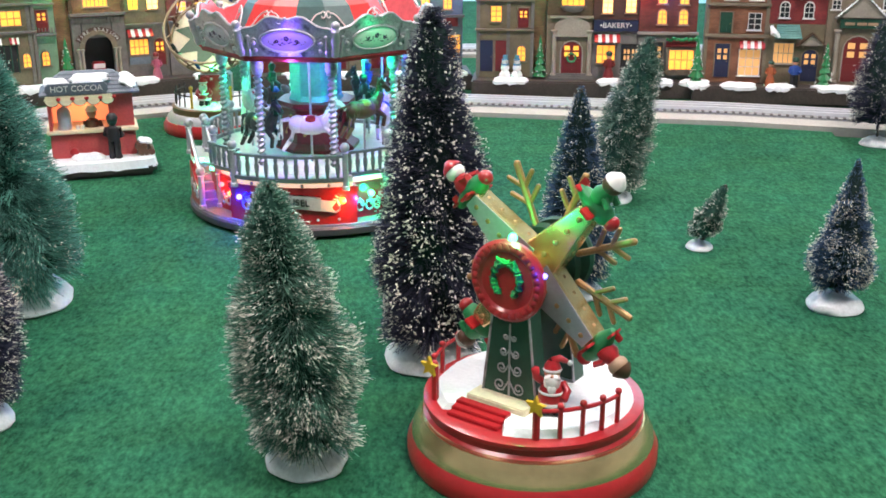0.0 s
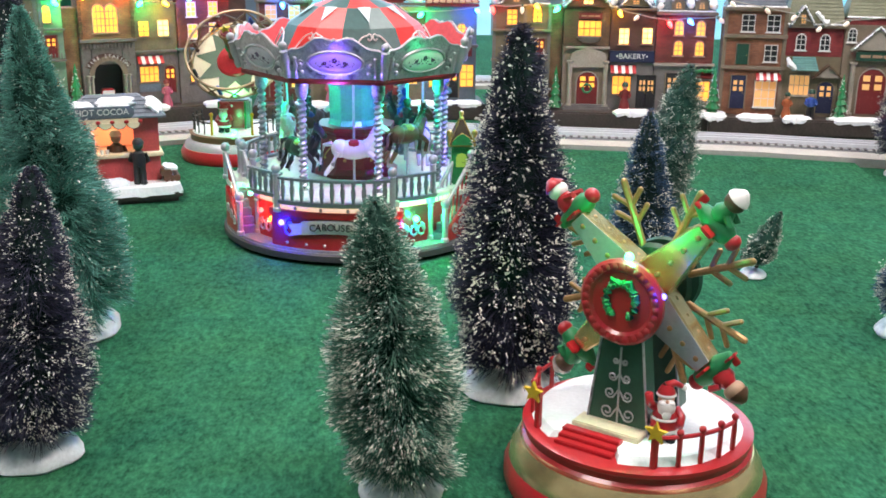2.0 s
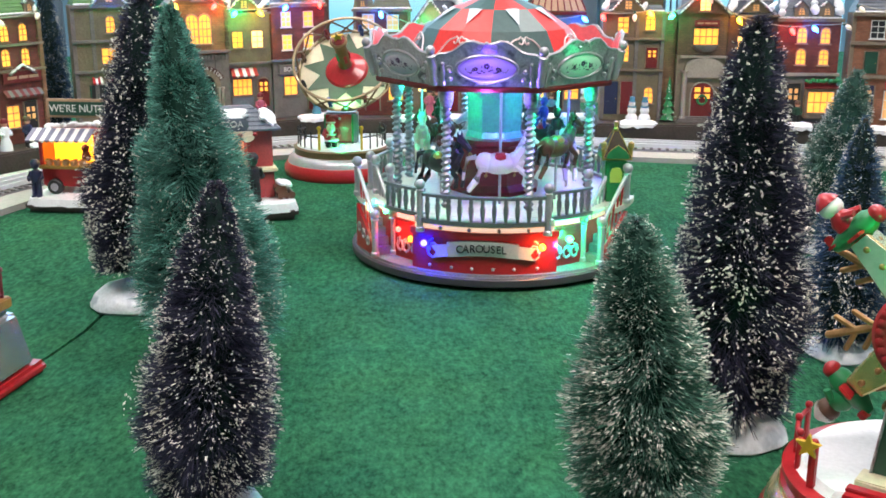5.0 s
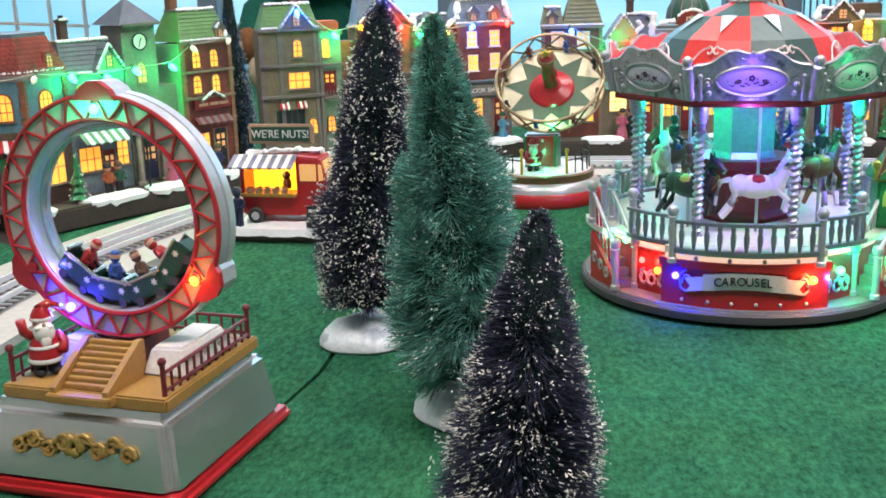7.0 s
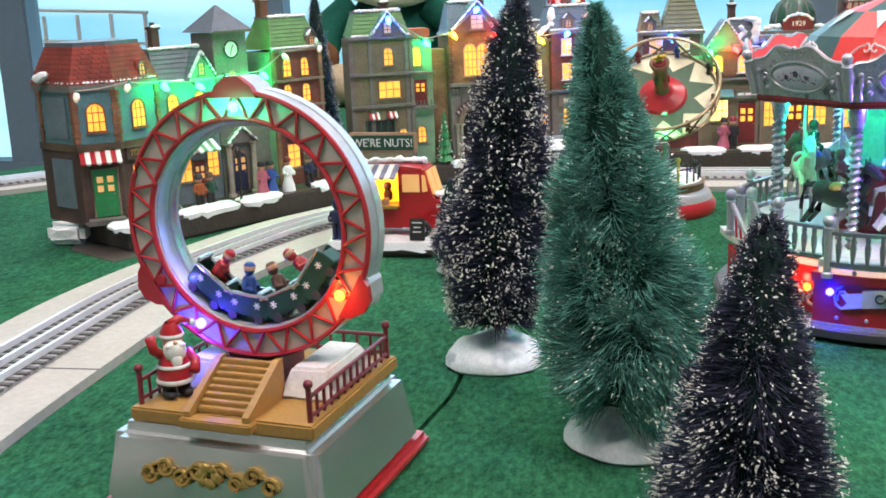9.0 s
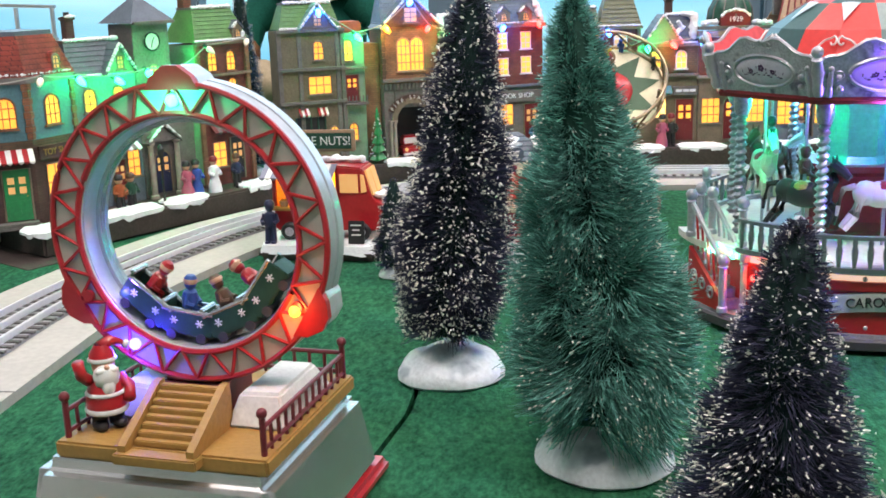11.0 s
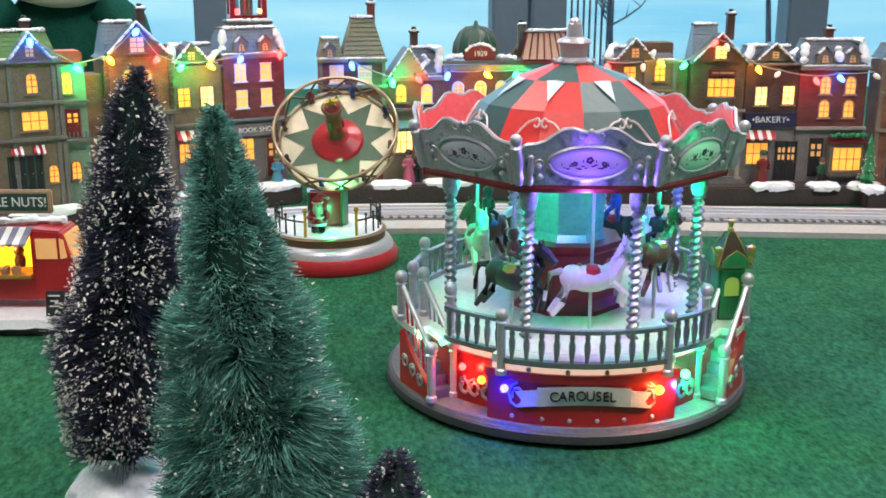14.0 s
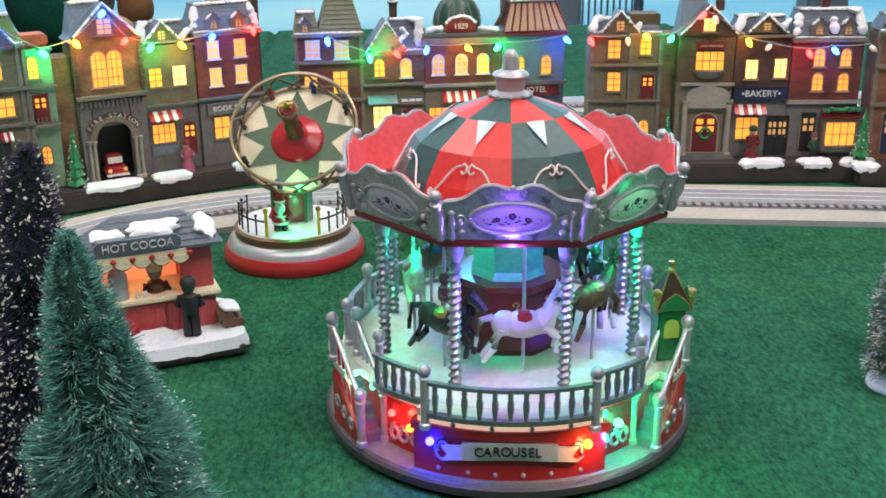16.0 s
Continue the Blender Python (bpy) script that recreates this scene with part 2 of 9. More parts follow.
for px, py, pw in PANELS:
    lampob = thing("ceiling_light", pose(px, py, 1.948), "square white ceiling light panel", "ceiling light", "ceiling lights")
    bm = B()
    for a in range(4):
        box(bm, 0.66, 0.03, 0.02, pose(0, 0, 0, 0, 0, 90 * a) @ T((0, 0.315, 0)))
    part("frame", bm, M_CEIL, lampob)
    bm = B()
    box(bm, 0.6, 0.6, 0.006, T((0, 0, -0.004)))
    part("diffuser", bm, M_PANEL, lampob)

# window wall: sill, head, posts, panes, and the snowy distance outside
WY = 3.40
bm = B()
box(bm, 7.2, 0.12, 0.45, T((0, WY, FLOOR_Z + 0.225)))
solid("wall_north", bm, M_WALL, Matrix(), "low wall under the window band", "wall", kind="structure")
bm = B()
box(bm, 7.2, 0.12, 0.5, T((0, WY, 1.75)))
solid("wall_north", bm, M_WALL, Matrix(), "wall above the window band", "wall", kind="structure")
wnd = thing("window_1", pose(0, WY, 0), "wide window band with dark grey metal posts", "window", kind="structure")
for x, w in ((-3.3, 0.1), (-2.16, 0.11), (-1.32, 0.06), (-0.573, 0.115), (0.235, 0.10), (0.345, 0.10), (1.10, 0.12), (1.9, 0.1), (2.7, 0.1), (3.4, 0.1)):
    bm = B()
    box(bm, w, 0.09, 1.8, T((x, 0, 0.6)), 0.006)
    part("window_post", bm, M_ALU, wnd)
bm = B()
box(bm, 7.0, 0.1, 0.05, T((0, 0, -0.28)), 0.006)
part("window_sill", bm, M_ALU, wnd)
bm = B()
box(bm, 7.0, 0.004, 1.8, T((0, 0.02, 0.6)))
pane = part("pane", bm, M_PANE, wnd)
pane.visible_shadow = False

m = glow("snowy_distance", (0.3, 0.8, 1.0), 1.1)
nt = m.node_tree
co = nt.nodes.new("ShaderNodeTexCoord")
mp = nt.nodes.new("ShaderNodeMapping")
mp.inputs["Scale"].default_value = (0.35, 1.0, 2.6)
nz = nt.nodes.new("ShaderNodeTexNoise")
nz.inputs["Scale"].default_value, nz.inputs["Detail"].default_value = 0.8, 3
rp = nt.nodes.new("ShaderNodeMapRange")
rp.inputs[1].default_value, rp.inputs[2].default_value = 0.35, 0.65
mx = nt.nodes.new("ShaderNodeMix")
mx.data_type = "RGBA"
mx.inputs[6].default_value, mx.inputs[7].default_value = (0.19, 0.60, 0.88, 1), (0.46, 0.86, 1.0, 1)
nt.links.new(co.outputs["Object"], mp.inputs[0])
nt.links.new(mp.outputs[0], nz.inputs["Vector"])
nt.links.new(nz.outputs[0], rp.inputs[0])
nt.links.new(rp.outputs[0], mx.inputs[0])
nt.links.new(mx.outputs[2], nt.nodes["Principled BSDF"].inputs["Emission Color"])
nt.nodes["Principled BSDF"].inputs["Base Color"].default_value = (0, 0, 0, 1)
bm = B()
box(bm, 24.0, 0.05, 10.0, T((0, 9.0, 0)))
solid("backdrop", bm, m, Matrix(), "pale blue snowy distance outside the windows", "backdrop", kind="structure")


# outside the windows: two bare saplings and a railing half lost in the snow light
M_BARK = mat("snow_lit_bark", (0.16, 0.24, 0.34), 0.8, var=0.2, scale=20)


def sapling(x, y, h, seed):
    """A thin leafless tree: a tapered trunk and forking twigs."""
    rnd = random.Random(seed)
    tree = thing("bare_tree", pose(x, y, -0.75), "leafless young tree standing in the snow outside", "tree", "bare trees outside")
    bm = B()
    tube(bm, [(0.02 * math.sin(k), 0.0, h * k / 8) for k in range(9)], 0.022, 8, r_end=0.006)
    part("trunk", bm, M_BARK, tree, "", True)
    for _ in range(26):
        z = h * rnd.uniform(0.45, 0.98)
        a, L = rnd.uniform(0, 6.28), h * rnd.uniform(0.10, 0.28) * (1.25 - z / h)
        p = Vector((0, 0, z))
        bm = B()
        pts = [p]
        for _ in range(4):
            p = p + Vector((math.cos(a) * L, math.sin(a) * L, L * rnd.uniform(0.5, 1.1))) * 0.4
            a += rnd.gauss(0, 0.5)
            pts.append(p)
        tube(bm, pts, 0.007, 5, r_end=0.0015)
        for q in pts[1:-1]:
            b = a + rnd.choice((-1, 1)) * rnd.uniform(0.6, 1.2)
            tube(bm, [q, q + Vector((math.cos(b), math.sin(b), 0.8)) * L * 0.45], 0.0035, 4, r_end=0.001)
        part("branch", bm, M_BARK, tree)


sapling(2.08, 6.0, 1.75, 5)
sapling(1.38, 6.6, 1.45, 6)
rl = thing("railing", pose(1.07, 6.0, -0.75), "dark metal railing standing in the snow outside", "railing")
for k in range(9):
    bm = B()
    tube(bm, [(-0.13 + 0.0325 * k, 0, 0), (-0.13 + 0.0325 * k, 0, 0.90)], 0.006, 6)
    part("railing_bar", bm, M_BARK, rl)
bm = B()
tube(bm, [(-0.15, 0, 0.0), (-0.15, 0, 0.92), (0.15, 0, 0.92), (0.15, 0, 0.0)], 0.012, 8)
part("railing_frame", bm, M_BARK, rl)


M_PALE = mat("frosted_rail_paint", (0.70, 0.80, 0.86), 0.5, var=0.1)
rl = thing("railing", pose(-3.22, 6.0, -0.78), "pale frosted railing standing in the snow outside", "railing")
for k in range(4):
    bm = B()
    tube(bm, [(-0.28 + 0.20 * k, 0, 0), (-0.28 + 0.20 * k, 0, 0.93)], 0.012, 6)
    part("railing_post", bm, M_PALE, rl)
for z in (0.60, 0.76, 0.93):
    bm = B()
    tube(bm, [(-0.60, 0, z + 0.05), (0.34, 0, z)], 0.010, 6)
    part("railing_rail", bm, M_PALE, rl)


# ---- railway: raised bed, sleepers, three rails ----
def smooth_path(pts, n):
    P = [Vector((x, y, 0)) for x, y in pts]
    out = []
    k = len(P)
    for i in range(k - 1):
        p0, p1, p2, p3 = P[max(i - 1, 0)], P[i], P[i + 1], P[min(i + 2, k - 1)]
        for s in range(n):
            t = s / n
            out.append(0.5 * ((2 * p1) + (p2 - p0) * t + (2 * p0 - 5 * p1 + 4 * p2 - p3) * t * t + (3 * p1 - p0 - 3 * p2 + p3) * t ** 3))
    out.append(P[-1])
    return out


def strip(bm, path, off0, off1, z0, z1):
    """A bar of rectangular section that follows a path, between two sideways offsets."""
    rows = []
    for i, p in enumerate(path):
        d = (path[min(i + 1, len(path) - 1)] - path[max(i - 1, 0)]).normalized()
        s = Vector((-d.y, d.x, 0))
        rows.append([bm.verts.new(p + s * o + Vector((0, 0, z))) for o, z in ((off0, z0), (off1, z0), (off1, z1), (off0, z1))])
    for a, b in zip(rows, rows[1:]):
        for k in range(4):
            j = (k + 1) % 4
            bm.faces.new((a[k], a[j], b[j], b[k]))
    bm.faces.new(rows[0])
    bm.faces.new(rows[-1][::-1])


def railway(pts, bed_in, bed_out, label, sleepers=True):
    path = smooth_path(pts, 10)
    rail = thing("railway_track", Matrix(), label, "model railway", "model railway tracks")
    bm = B()
    strip(bm, path, bed_in, bed_out, -0.0052, 0.006)
    part("trackbed", bm, M_BED, rail, "cream foam trackbed")
    bm = B()
    strip(bm, path, -0.0235, 0.0235, 0.006, 0.009)
    part("roadbed", bm, M_BALLAST, rail, "grey plastic roadbed")
    for o in (-0.016, 0.0, 0.016):
        bm = B()
        strip(bm, path, o - 0.0012, o + 0.0012, 0.0100, 0.0145)
        part("rail", bm, M_RAIL, rail)
    bm = B()
    cracks = path[27:28]
    for p in cracks:
        i = path.index(p)
        d = (path[i + 1] - path[i - 1]).normalized()
        bj = B()
        box(bj, 0.0011, bed_out - bed_in + 0.0004, 0.0004, T((p.x, p.y, 0.0061)) @ Matrix.Rotation(math.atan2(d.y, d.x) + 0.02, 4, "Z"))
        part("bed_joint", bj, M_SLEEPER, rail, "dark joint across the bed")
    dist, nxt = 0.0, 0.0
    for a, b in zip(path, path[1:]):
        L = (b - a).length
        ang = math.atan2((b - a).y, (b - a).x)
        while nxt < dist + L:
            p = a.lerp(b, (nxt - dist) / L)
            box(bm, 0.0036, 0.0515, 0.0016, T((p.x, p.y, 0.0094)) @ Matrix.Rotation(ang, 4, "Z"))
            nxt += 0.0098
        dist += L
    ob = part("sleeper", bm, M_SLEEPER, rail, "row of dark sleepers")
    ob["kind"] = "stuff"
    return rail


railway([(-0.66, 0.30), (-0.69, 0.5), (-0.703, 0.70), (-0.70, 0.86), (-0.692, 0.98), (-0.665, 1.10), (-0.62, 1.22), (-0.55, 1.32), (-0.46, 1.412), (-0.36, 1.465), (-0.25, 1.486), (-0.10, 1.478), (0.05, 1.459), (0.15, 1.441), (0.36, 1.406), (0.47, 1.376), (0.95, 1.24)],
        -0.062, 0.062, "three-rail model railway track on a cream bed")
railway([(-1.6, 1.25), (-1.2, 1.42), (-1.0, 1.58), (-0.8, 1.75), (-0.5, 1.88), (-0.1, 1.93), (0.4, 1.93), (0.9, 1.9), (1.6, 1.8)], -0.05, 0.05, "three-rail model railway track passing behind the houses")

# ---- bottle-brush trees ----
def bristle_mat(name, colour, var=0.4, through=0.15):
    """Thin nylon bristle: varied along the tree, letting some light through."""
    m = mat(name, colour, 0.6, var=var, scale=45, bump=0, spec=0.3, fine=12)
    N, L = m.node_tree.nodes, m.node_tree.links
    b = N["Principled BSDF"]
    col = b.inputs["Base Color"].links[0].from_socket
    ge = N.new("ShaderNodeNewGeometry")
    rg = N.new("ShaderNodeMapRange")
    rg.inputs[3].default_value, rg.inputs[4].default_value = 0.32, 1.9
    L.new(ge.outputs["Random Per Island"], rg.inputs[0])
    mu = N.new("ShaderNodeMix")
    mu.data_type, mu.blend_type = "RGBA", "MULTIPLY"
    mu.inputs[0].default_value = 1.0
    L.new(col, mu.inputs[6])
    L.new(rg.outputs[0], mu.inputs[7])
    col = mu.outputs[2]
    L.new(col, b.inputs["Base Color"])
    tr = N.new("ShaderNodeBsdfTranslucent")
    L.new(col, tr.inputs["Color"])
    ms = N.new("ShaderNodeMixShader")
    ms.inputs[0].default_value = through
    L.new(b.outputs[0], ms.inputs[1])
    L.new(tr.outputs[0], ms.inputs[2])
    L.new(ms.outputs[0], N["Material Output"].inputs["Surface"])
    return m


M_WIRE = mat("twisted_wire", (0.10, 0.08, 0.06), 0.4, metal=0.6)
M_NEEDLE = {
    "green": bristle_mat("pale_green_bristle", (0.10, 0.215, 0.165)),
    "sea": bristle_mat("sea_green_bristle", (0.118, 0.310, 0.258), 0.45),
    "navy": bristle_mat("blue_black_bristle", (0.046, 0.047, 0.085), 0.5),
    "blue": bristle_mat("grey_blue_bristle", (0.050, 0.095, 0.175), 0.5),
    "olive": bristle_mat("grey_green_bristle", (0.09, 0.16, 0.13), 0.5),
}
# Near-black core colours carry the shade that lies deep between the bristles.
M_CORESHADE = mat("core_shade", (0.018, 0.034, 0.032), 0.9, var=0.4, scale=80, bump=0, spec=0.1)
M_CORESHADEG = mat("green_core_shade", (0.022, 0.060, 0.046), 0.9, var=0.4, scale=80, bump=0, spec=0.1)
M_FROST = mat("frosted_tip", (0.80, 0.78, 0.70), 0.65, var=0.15, scale=90, bump=0)
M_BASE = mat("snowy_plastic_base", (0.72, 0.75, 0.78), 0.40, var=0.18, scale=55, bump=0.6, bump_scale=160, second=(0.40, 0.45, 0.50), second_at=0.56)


def soup(verts, faces, name, material, parent, label="", kind=""):
    me = bpy.data.meshes.new(name)
    me.from_pydata(verts, [], faces)
    me.materials.append(material)
    ob = new(name, me)
    ob.parent = parent
    if label:
        ob["label"] = label
    return ob


def brush_tree(x, y, h, r, kind, label, seed, count=7000, frost=0.35, flock=900, lift=0.13, base_r=None, lean=(0, 0), shape=0.75, spread=0.35, skirt=0.22, tip_r=0.05, shag=0.30, droop=0.10, tiers=0.03, gaps=0.25, thick=1.0, sweep=0.45, grain=1.0, down=0.0):
    """A tree of stiff bristles twisted into a wire, with frosted tips, on a round snowy foot."""
    rnd = random.Random(seed)
    tree = thing("bottle_brush_tree", pose(x, y, -down, 0, 0, rnd.uniform(0, 360)), label, "model tree", "bottle-brush trees")
    inv = Matrix.Rotation(-tree.matrix_basis.to_euler().z, 3, "Z")
    ln = inv @ Vector((lean[0], lean[1], 0))
    base_r = base_r or r * 0.62
    bm = B()
    bh = base_r * 0.60
    lathe(bm, [(0, 0), (base_r * 0.97, 0), (base_r * 1.03, bh * 0.10), (base_r * 1.02, bh * 0.26), (base_r * 0.92, bh * 0.52), (base_r * 0.74, bh * 0.76), (base_r * 0.46, bh * 0.95), (base_r * 0.2, bh * 1.05), (0, bh * 1.08)], 28)
    for v in bm.verts:
        k = 1 + 0.10 * noise.noise(v.co * (1.6 / base_r) + Vector((seed, 0, 0)))
        v.co.x *= k
        v.co.y *= k
        v.co.z *= 1 + 0.25 * noise.noise(v.co * (2.5 / base_r) + Vector((0, seed, 0)))
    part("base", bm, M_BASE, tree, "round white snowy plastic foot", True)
    bm = B()
    tube(bm, [Vector((0.0006 * math.cos(i * 1.9), 0.0006 * math.sin(i * 1.9), 0.0)) + ln * (i / 30) + Vector((0, 0, h * i / 30 * 0.985)) for i in range(31)], 0.0016, 5)
    part("trunk", bm, M_WIRE, tree, "twisted wire stem")
    nv, nf, fv, ff = [], [], [], []
    z0 = h * lift

    def radius(u):
        full = 0.82 + 0.18 * u / skirt if u < skirt else ((1 - u) / (1 - skirt)) ** shape
        return r * (tip_r + (1 - tip_r) * full) * (1 + tiers * math.sin(u * 34 + seed))

    def blade(V, F, a, b, w, side):
        i = len(V)
        V += [a - side * w, a + side * w, b + side * w * 0.5, b - side * w * 0.5]
        F.append((i, i + 1, i + 2, i + 3))

    def patch(p):
        """Where frost gathers in clusters."""
        return noise.noise(p * 85 + Vector((seed * 5.3, 0, 0))) + 0.5 * noise.noise(p * 210 + Vector((0, seed * 2.7, 0)))

    def lumped(u, a):
        return 0.93 + 0.22 * noise.noise(Vector((math.cos(a) * 1.3, math.sin(a) * 1.3, u * 5 + seed * 3.1)))

    def comb(u, a, k):
        """Slow drift by which neighbouring tufts are combed the same way."""
        return noise.noise(Vector((math.cos(a) * 2.2 + k * 9.1, math.sin(a) * 2.2, u * 7 + seed * 1.7)))

    W = 0.00021 * thick
    for _ in range(count // 18):
        u = 1 - math.sqrt(rnd.random()) if rnd.random() < 0.75 else rnd.random()
        a = rnd.uniform(0, 2 * math.pi)
        open_spot = noise.noise(Vector((math.cos(a) * 2.6, math.sin(a) * 2.6, u * 9 + seed * 7.7)))
        if open_spot < -0.05 and rnd.random() < gaps:
            continue
        rr = radius(u) * lumped(u, a) * rnd.uniform(0.86, 1.03)
        slope = rnd.uniform(-0.20, 0.20) + spread * (u * 0.9) + comb(u, a, 1) * sweep - droop
        turn = comb(u, a, 2) * sweep * 1.3 + rnd.gauss(0, 0.12)
        long = rnd.random() < shag
        for _ in range(9):
            aa = a + rnd.gauss(0, 0.075)
            uu = min(0.995, max(0, u + rnd.gauss(0, 0.008)))
            out = Vector((math.cos(aa), math.sin(aa), 0))
            tang = Vector((-math.sin(aa), math.cos(aa), 0))
            d0 = (out + Vector((0, 0, slope * 0.5 + rnd.gauss(0, 0.06)))).normalized()
            d1 = (out + tang * (turn + rnd.gauss(0, 0.10)) + Vector((0, 0, slope + rnd.gauss(0, 0.10)))).normalized()
            L = rr * rnd.uniform(0.84, 1.0)
            if long:
                d1 = (d1 + tang * turn * 0.8 + Vector((0, 0, slope * 0.8))).normalized()
                L *= rnd.uniform(1.0, 1.07)
            axis = ln * uu + Vector((0, 0, z0 + (h - z0) * uu))
            root = axis + d0 * (L * 0.30)
            mid = root + d0 * (L * 0.34)
            tip = mid + d1 * (L * 0.36)
            side = d1.cross(Vector((rnd.uniform(-1, 1), rnd.uniform(-1, 1), rnd.uniform(-1, 1)))).normalized()
            blade(nv, nf, root, mid, W * 1.2, side)
            if rnd.random() < frost * max(0.10, 0.6 + 1.4 * patch(tip)):
                cut = mid.lerp(tip, rnd.uniform(0.86, 0.95) if kind == "sea" else rnd.uniform(0.72, 0.90))
                blade(nv, nf, mid, cut, W, side)
                blade(fv, ff, cut, tip, W * rnd.uniform(1.3, 2.2), side)
            else:
                blade(nv, nf, mid, tip, W, side)
    for _ in range(flock):
        u = 1 - math.sqrt(rnd.random())
        a = rnd.uniform(0, 2 * math.pi)
        d = Vector((math.cos(a), math.sin(a), rnd.uniform(-0.1, 0.3)))
        c = ln * u + Vector((0, 0, z0 + (h - z0) * u)) + d * radius(u) * lumped(u, a) * rnd.uniform(0.80, 0.98)
        if patch(c) < rnd.uniform(-0.6, 0.3):
            continue
        k = rnd.choice((0.00022, 0.00028, 0.00034, 0.00040, 0.00050)) * rnd.uniform(0.8, 1.2) * grain
        i = len(fv)
        ax = Vector((rnd.gauss(0, 1), rnd.gauss(0, 1), rnd.gauss(0, 1))).normalized()
        bx = ax.orthogonal().normalized()
        cx = ax.cross(bx)
        fv += [c + ax * k * rnd.uniform(1.4, 3.6), c - ax * k * rnd.uniform(1.0, 2.0), c + bx * k, c - bx * k, c + cx * k, c - cx * k]
        for t in ((0, 2, 4), (0, 4, 3), (0, 3, 5), (0, 5, 2), (1, 4, 2), (1, 3, 4), (1, 5, 3), (1, 2, 5)):
            ff.append(tuple(i + q for q in t))
    # solid dark core of the brush: shade between bristles put into its colour
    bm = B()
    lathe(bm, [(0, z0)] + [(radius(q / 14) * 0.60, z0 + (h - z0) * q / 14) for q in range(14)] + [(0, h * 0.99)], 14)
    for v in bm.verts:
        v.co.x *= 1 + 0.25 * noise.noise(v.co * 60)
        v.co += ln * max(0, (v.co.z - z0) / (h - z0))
    part("heart", bm, M_CORESHADE if kind in ("navy", "blue") else M_CORESHADEG, tree, "dark solid core standing in for inner shade")
    soup(nv, nf, "crown", M_NEEDLE[kind], tree)
    soup(fv, ff, "frost", M_FROST, tree, "white frosted tips and flock")
    return tree


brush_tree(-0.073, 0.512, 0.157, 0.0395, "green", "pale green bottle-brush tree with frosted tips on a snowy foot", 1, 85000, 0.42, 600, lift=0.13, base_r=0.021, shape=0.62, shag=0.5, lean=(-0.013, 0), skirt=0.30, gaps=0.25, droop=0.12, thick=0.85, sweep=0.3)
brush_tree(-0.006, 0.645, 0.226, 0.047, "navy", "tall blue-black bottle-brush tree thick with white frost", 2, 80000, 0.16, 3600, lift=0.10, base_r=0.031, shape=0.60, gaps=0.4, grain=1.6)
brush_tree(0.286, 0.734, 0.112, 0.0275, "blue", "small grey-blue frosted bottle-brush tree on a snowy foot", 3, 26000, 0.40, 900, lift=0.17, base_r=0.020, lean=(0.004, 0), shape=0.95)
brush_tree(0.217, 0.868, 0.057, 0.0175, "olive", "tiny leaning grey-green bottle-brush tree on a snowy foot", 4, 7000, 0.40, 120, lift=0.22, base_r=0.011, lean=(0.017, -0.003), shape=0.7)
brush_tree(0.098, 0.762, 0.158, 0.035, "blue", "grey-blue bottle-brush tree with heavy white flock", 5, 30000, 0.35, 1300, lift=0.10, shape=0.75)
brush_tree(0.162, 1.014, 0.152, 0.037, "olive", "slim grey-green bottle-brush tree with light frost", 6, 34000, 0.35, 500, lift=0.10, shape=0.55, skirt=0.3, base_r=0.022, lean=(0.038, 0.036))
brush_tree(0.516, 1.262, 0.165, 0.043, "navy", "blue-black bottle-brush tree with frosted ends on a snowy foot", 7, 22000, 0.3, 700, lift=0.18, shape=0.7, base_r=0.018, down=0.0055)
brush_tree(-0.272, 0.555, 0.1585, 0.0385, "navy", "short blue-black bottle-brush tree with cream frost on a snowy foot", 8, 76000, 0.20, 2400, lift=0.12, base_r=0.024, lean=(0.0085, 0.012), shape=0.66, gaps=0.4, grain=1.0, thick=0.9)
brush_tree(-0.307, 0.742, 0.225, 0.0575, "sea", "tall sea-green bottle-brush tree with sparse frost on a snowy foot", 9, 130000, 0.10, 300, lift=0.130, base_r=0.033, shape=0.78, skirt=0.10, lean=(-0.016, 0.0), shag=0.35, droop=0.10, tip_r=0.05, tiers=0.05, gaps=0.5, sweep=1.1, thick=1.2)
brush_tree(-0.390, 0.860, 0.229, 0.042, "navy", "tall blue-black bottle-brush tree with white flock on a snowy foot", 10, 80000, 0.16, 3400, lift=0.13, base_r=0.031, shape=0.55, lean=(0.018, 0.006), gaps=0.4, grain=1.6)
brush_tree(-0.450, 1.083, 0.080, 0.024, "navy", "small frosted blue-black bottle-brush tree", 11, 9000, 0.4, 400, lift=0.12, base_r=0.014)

# ---- carousel ----
M_SILVER = mat("silver_paint", (0.47, 0.46, 0.49), 0.32, metal=0.45, var=0.12, scale=50, bump=0.25)
M_SILVERD = mat("aged_silver_paint", (0.52, 0.49, 0.55), 0.30, metal=0.45, var=0.4, scale=90, bump=0.9, bump_scale=150, second=(0.17, 0.15, 0.19), second_at=0.53)
M_PEWTER = mat("pewter_paint", (0.30, 0.30, 0.32), 0.32, metal=0.75, var=0.15, scale=60, bump=0.25)
M_RED = mat("red_gloss_plastic", (0.42, 0.016, 0.022), 0.3, var=0.15, scale=40, bump=0.1, coat=0.3)
M_BANNER = mat("pale_banner_silver", (0.68, 0.67, 0.65), 0.4, metal=0.15, var=0.15, scale=120, bump=0.3)
M_BRONZE = mat("bronze_paint", (0.42, 0.25, 0.11), 0.4, metal=0.6, var=0.2, scale=80)
M_BAND = mat("brushed_gold_band", (0.74, 0.57, 0.29), 0.25, metal=0.85, var=0.15, scale=40, bump=0.1)
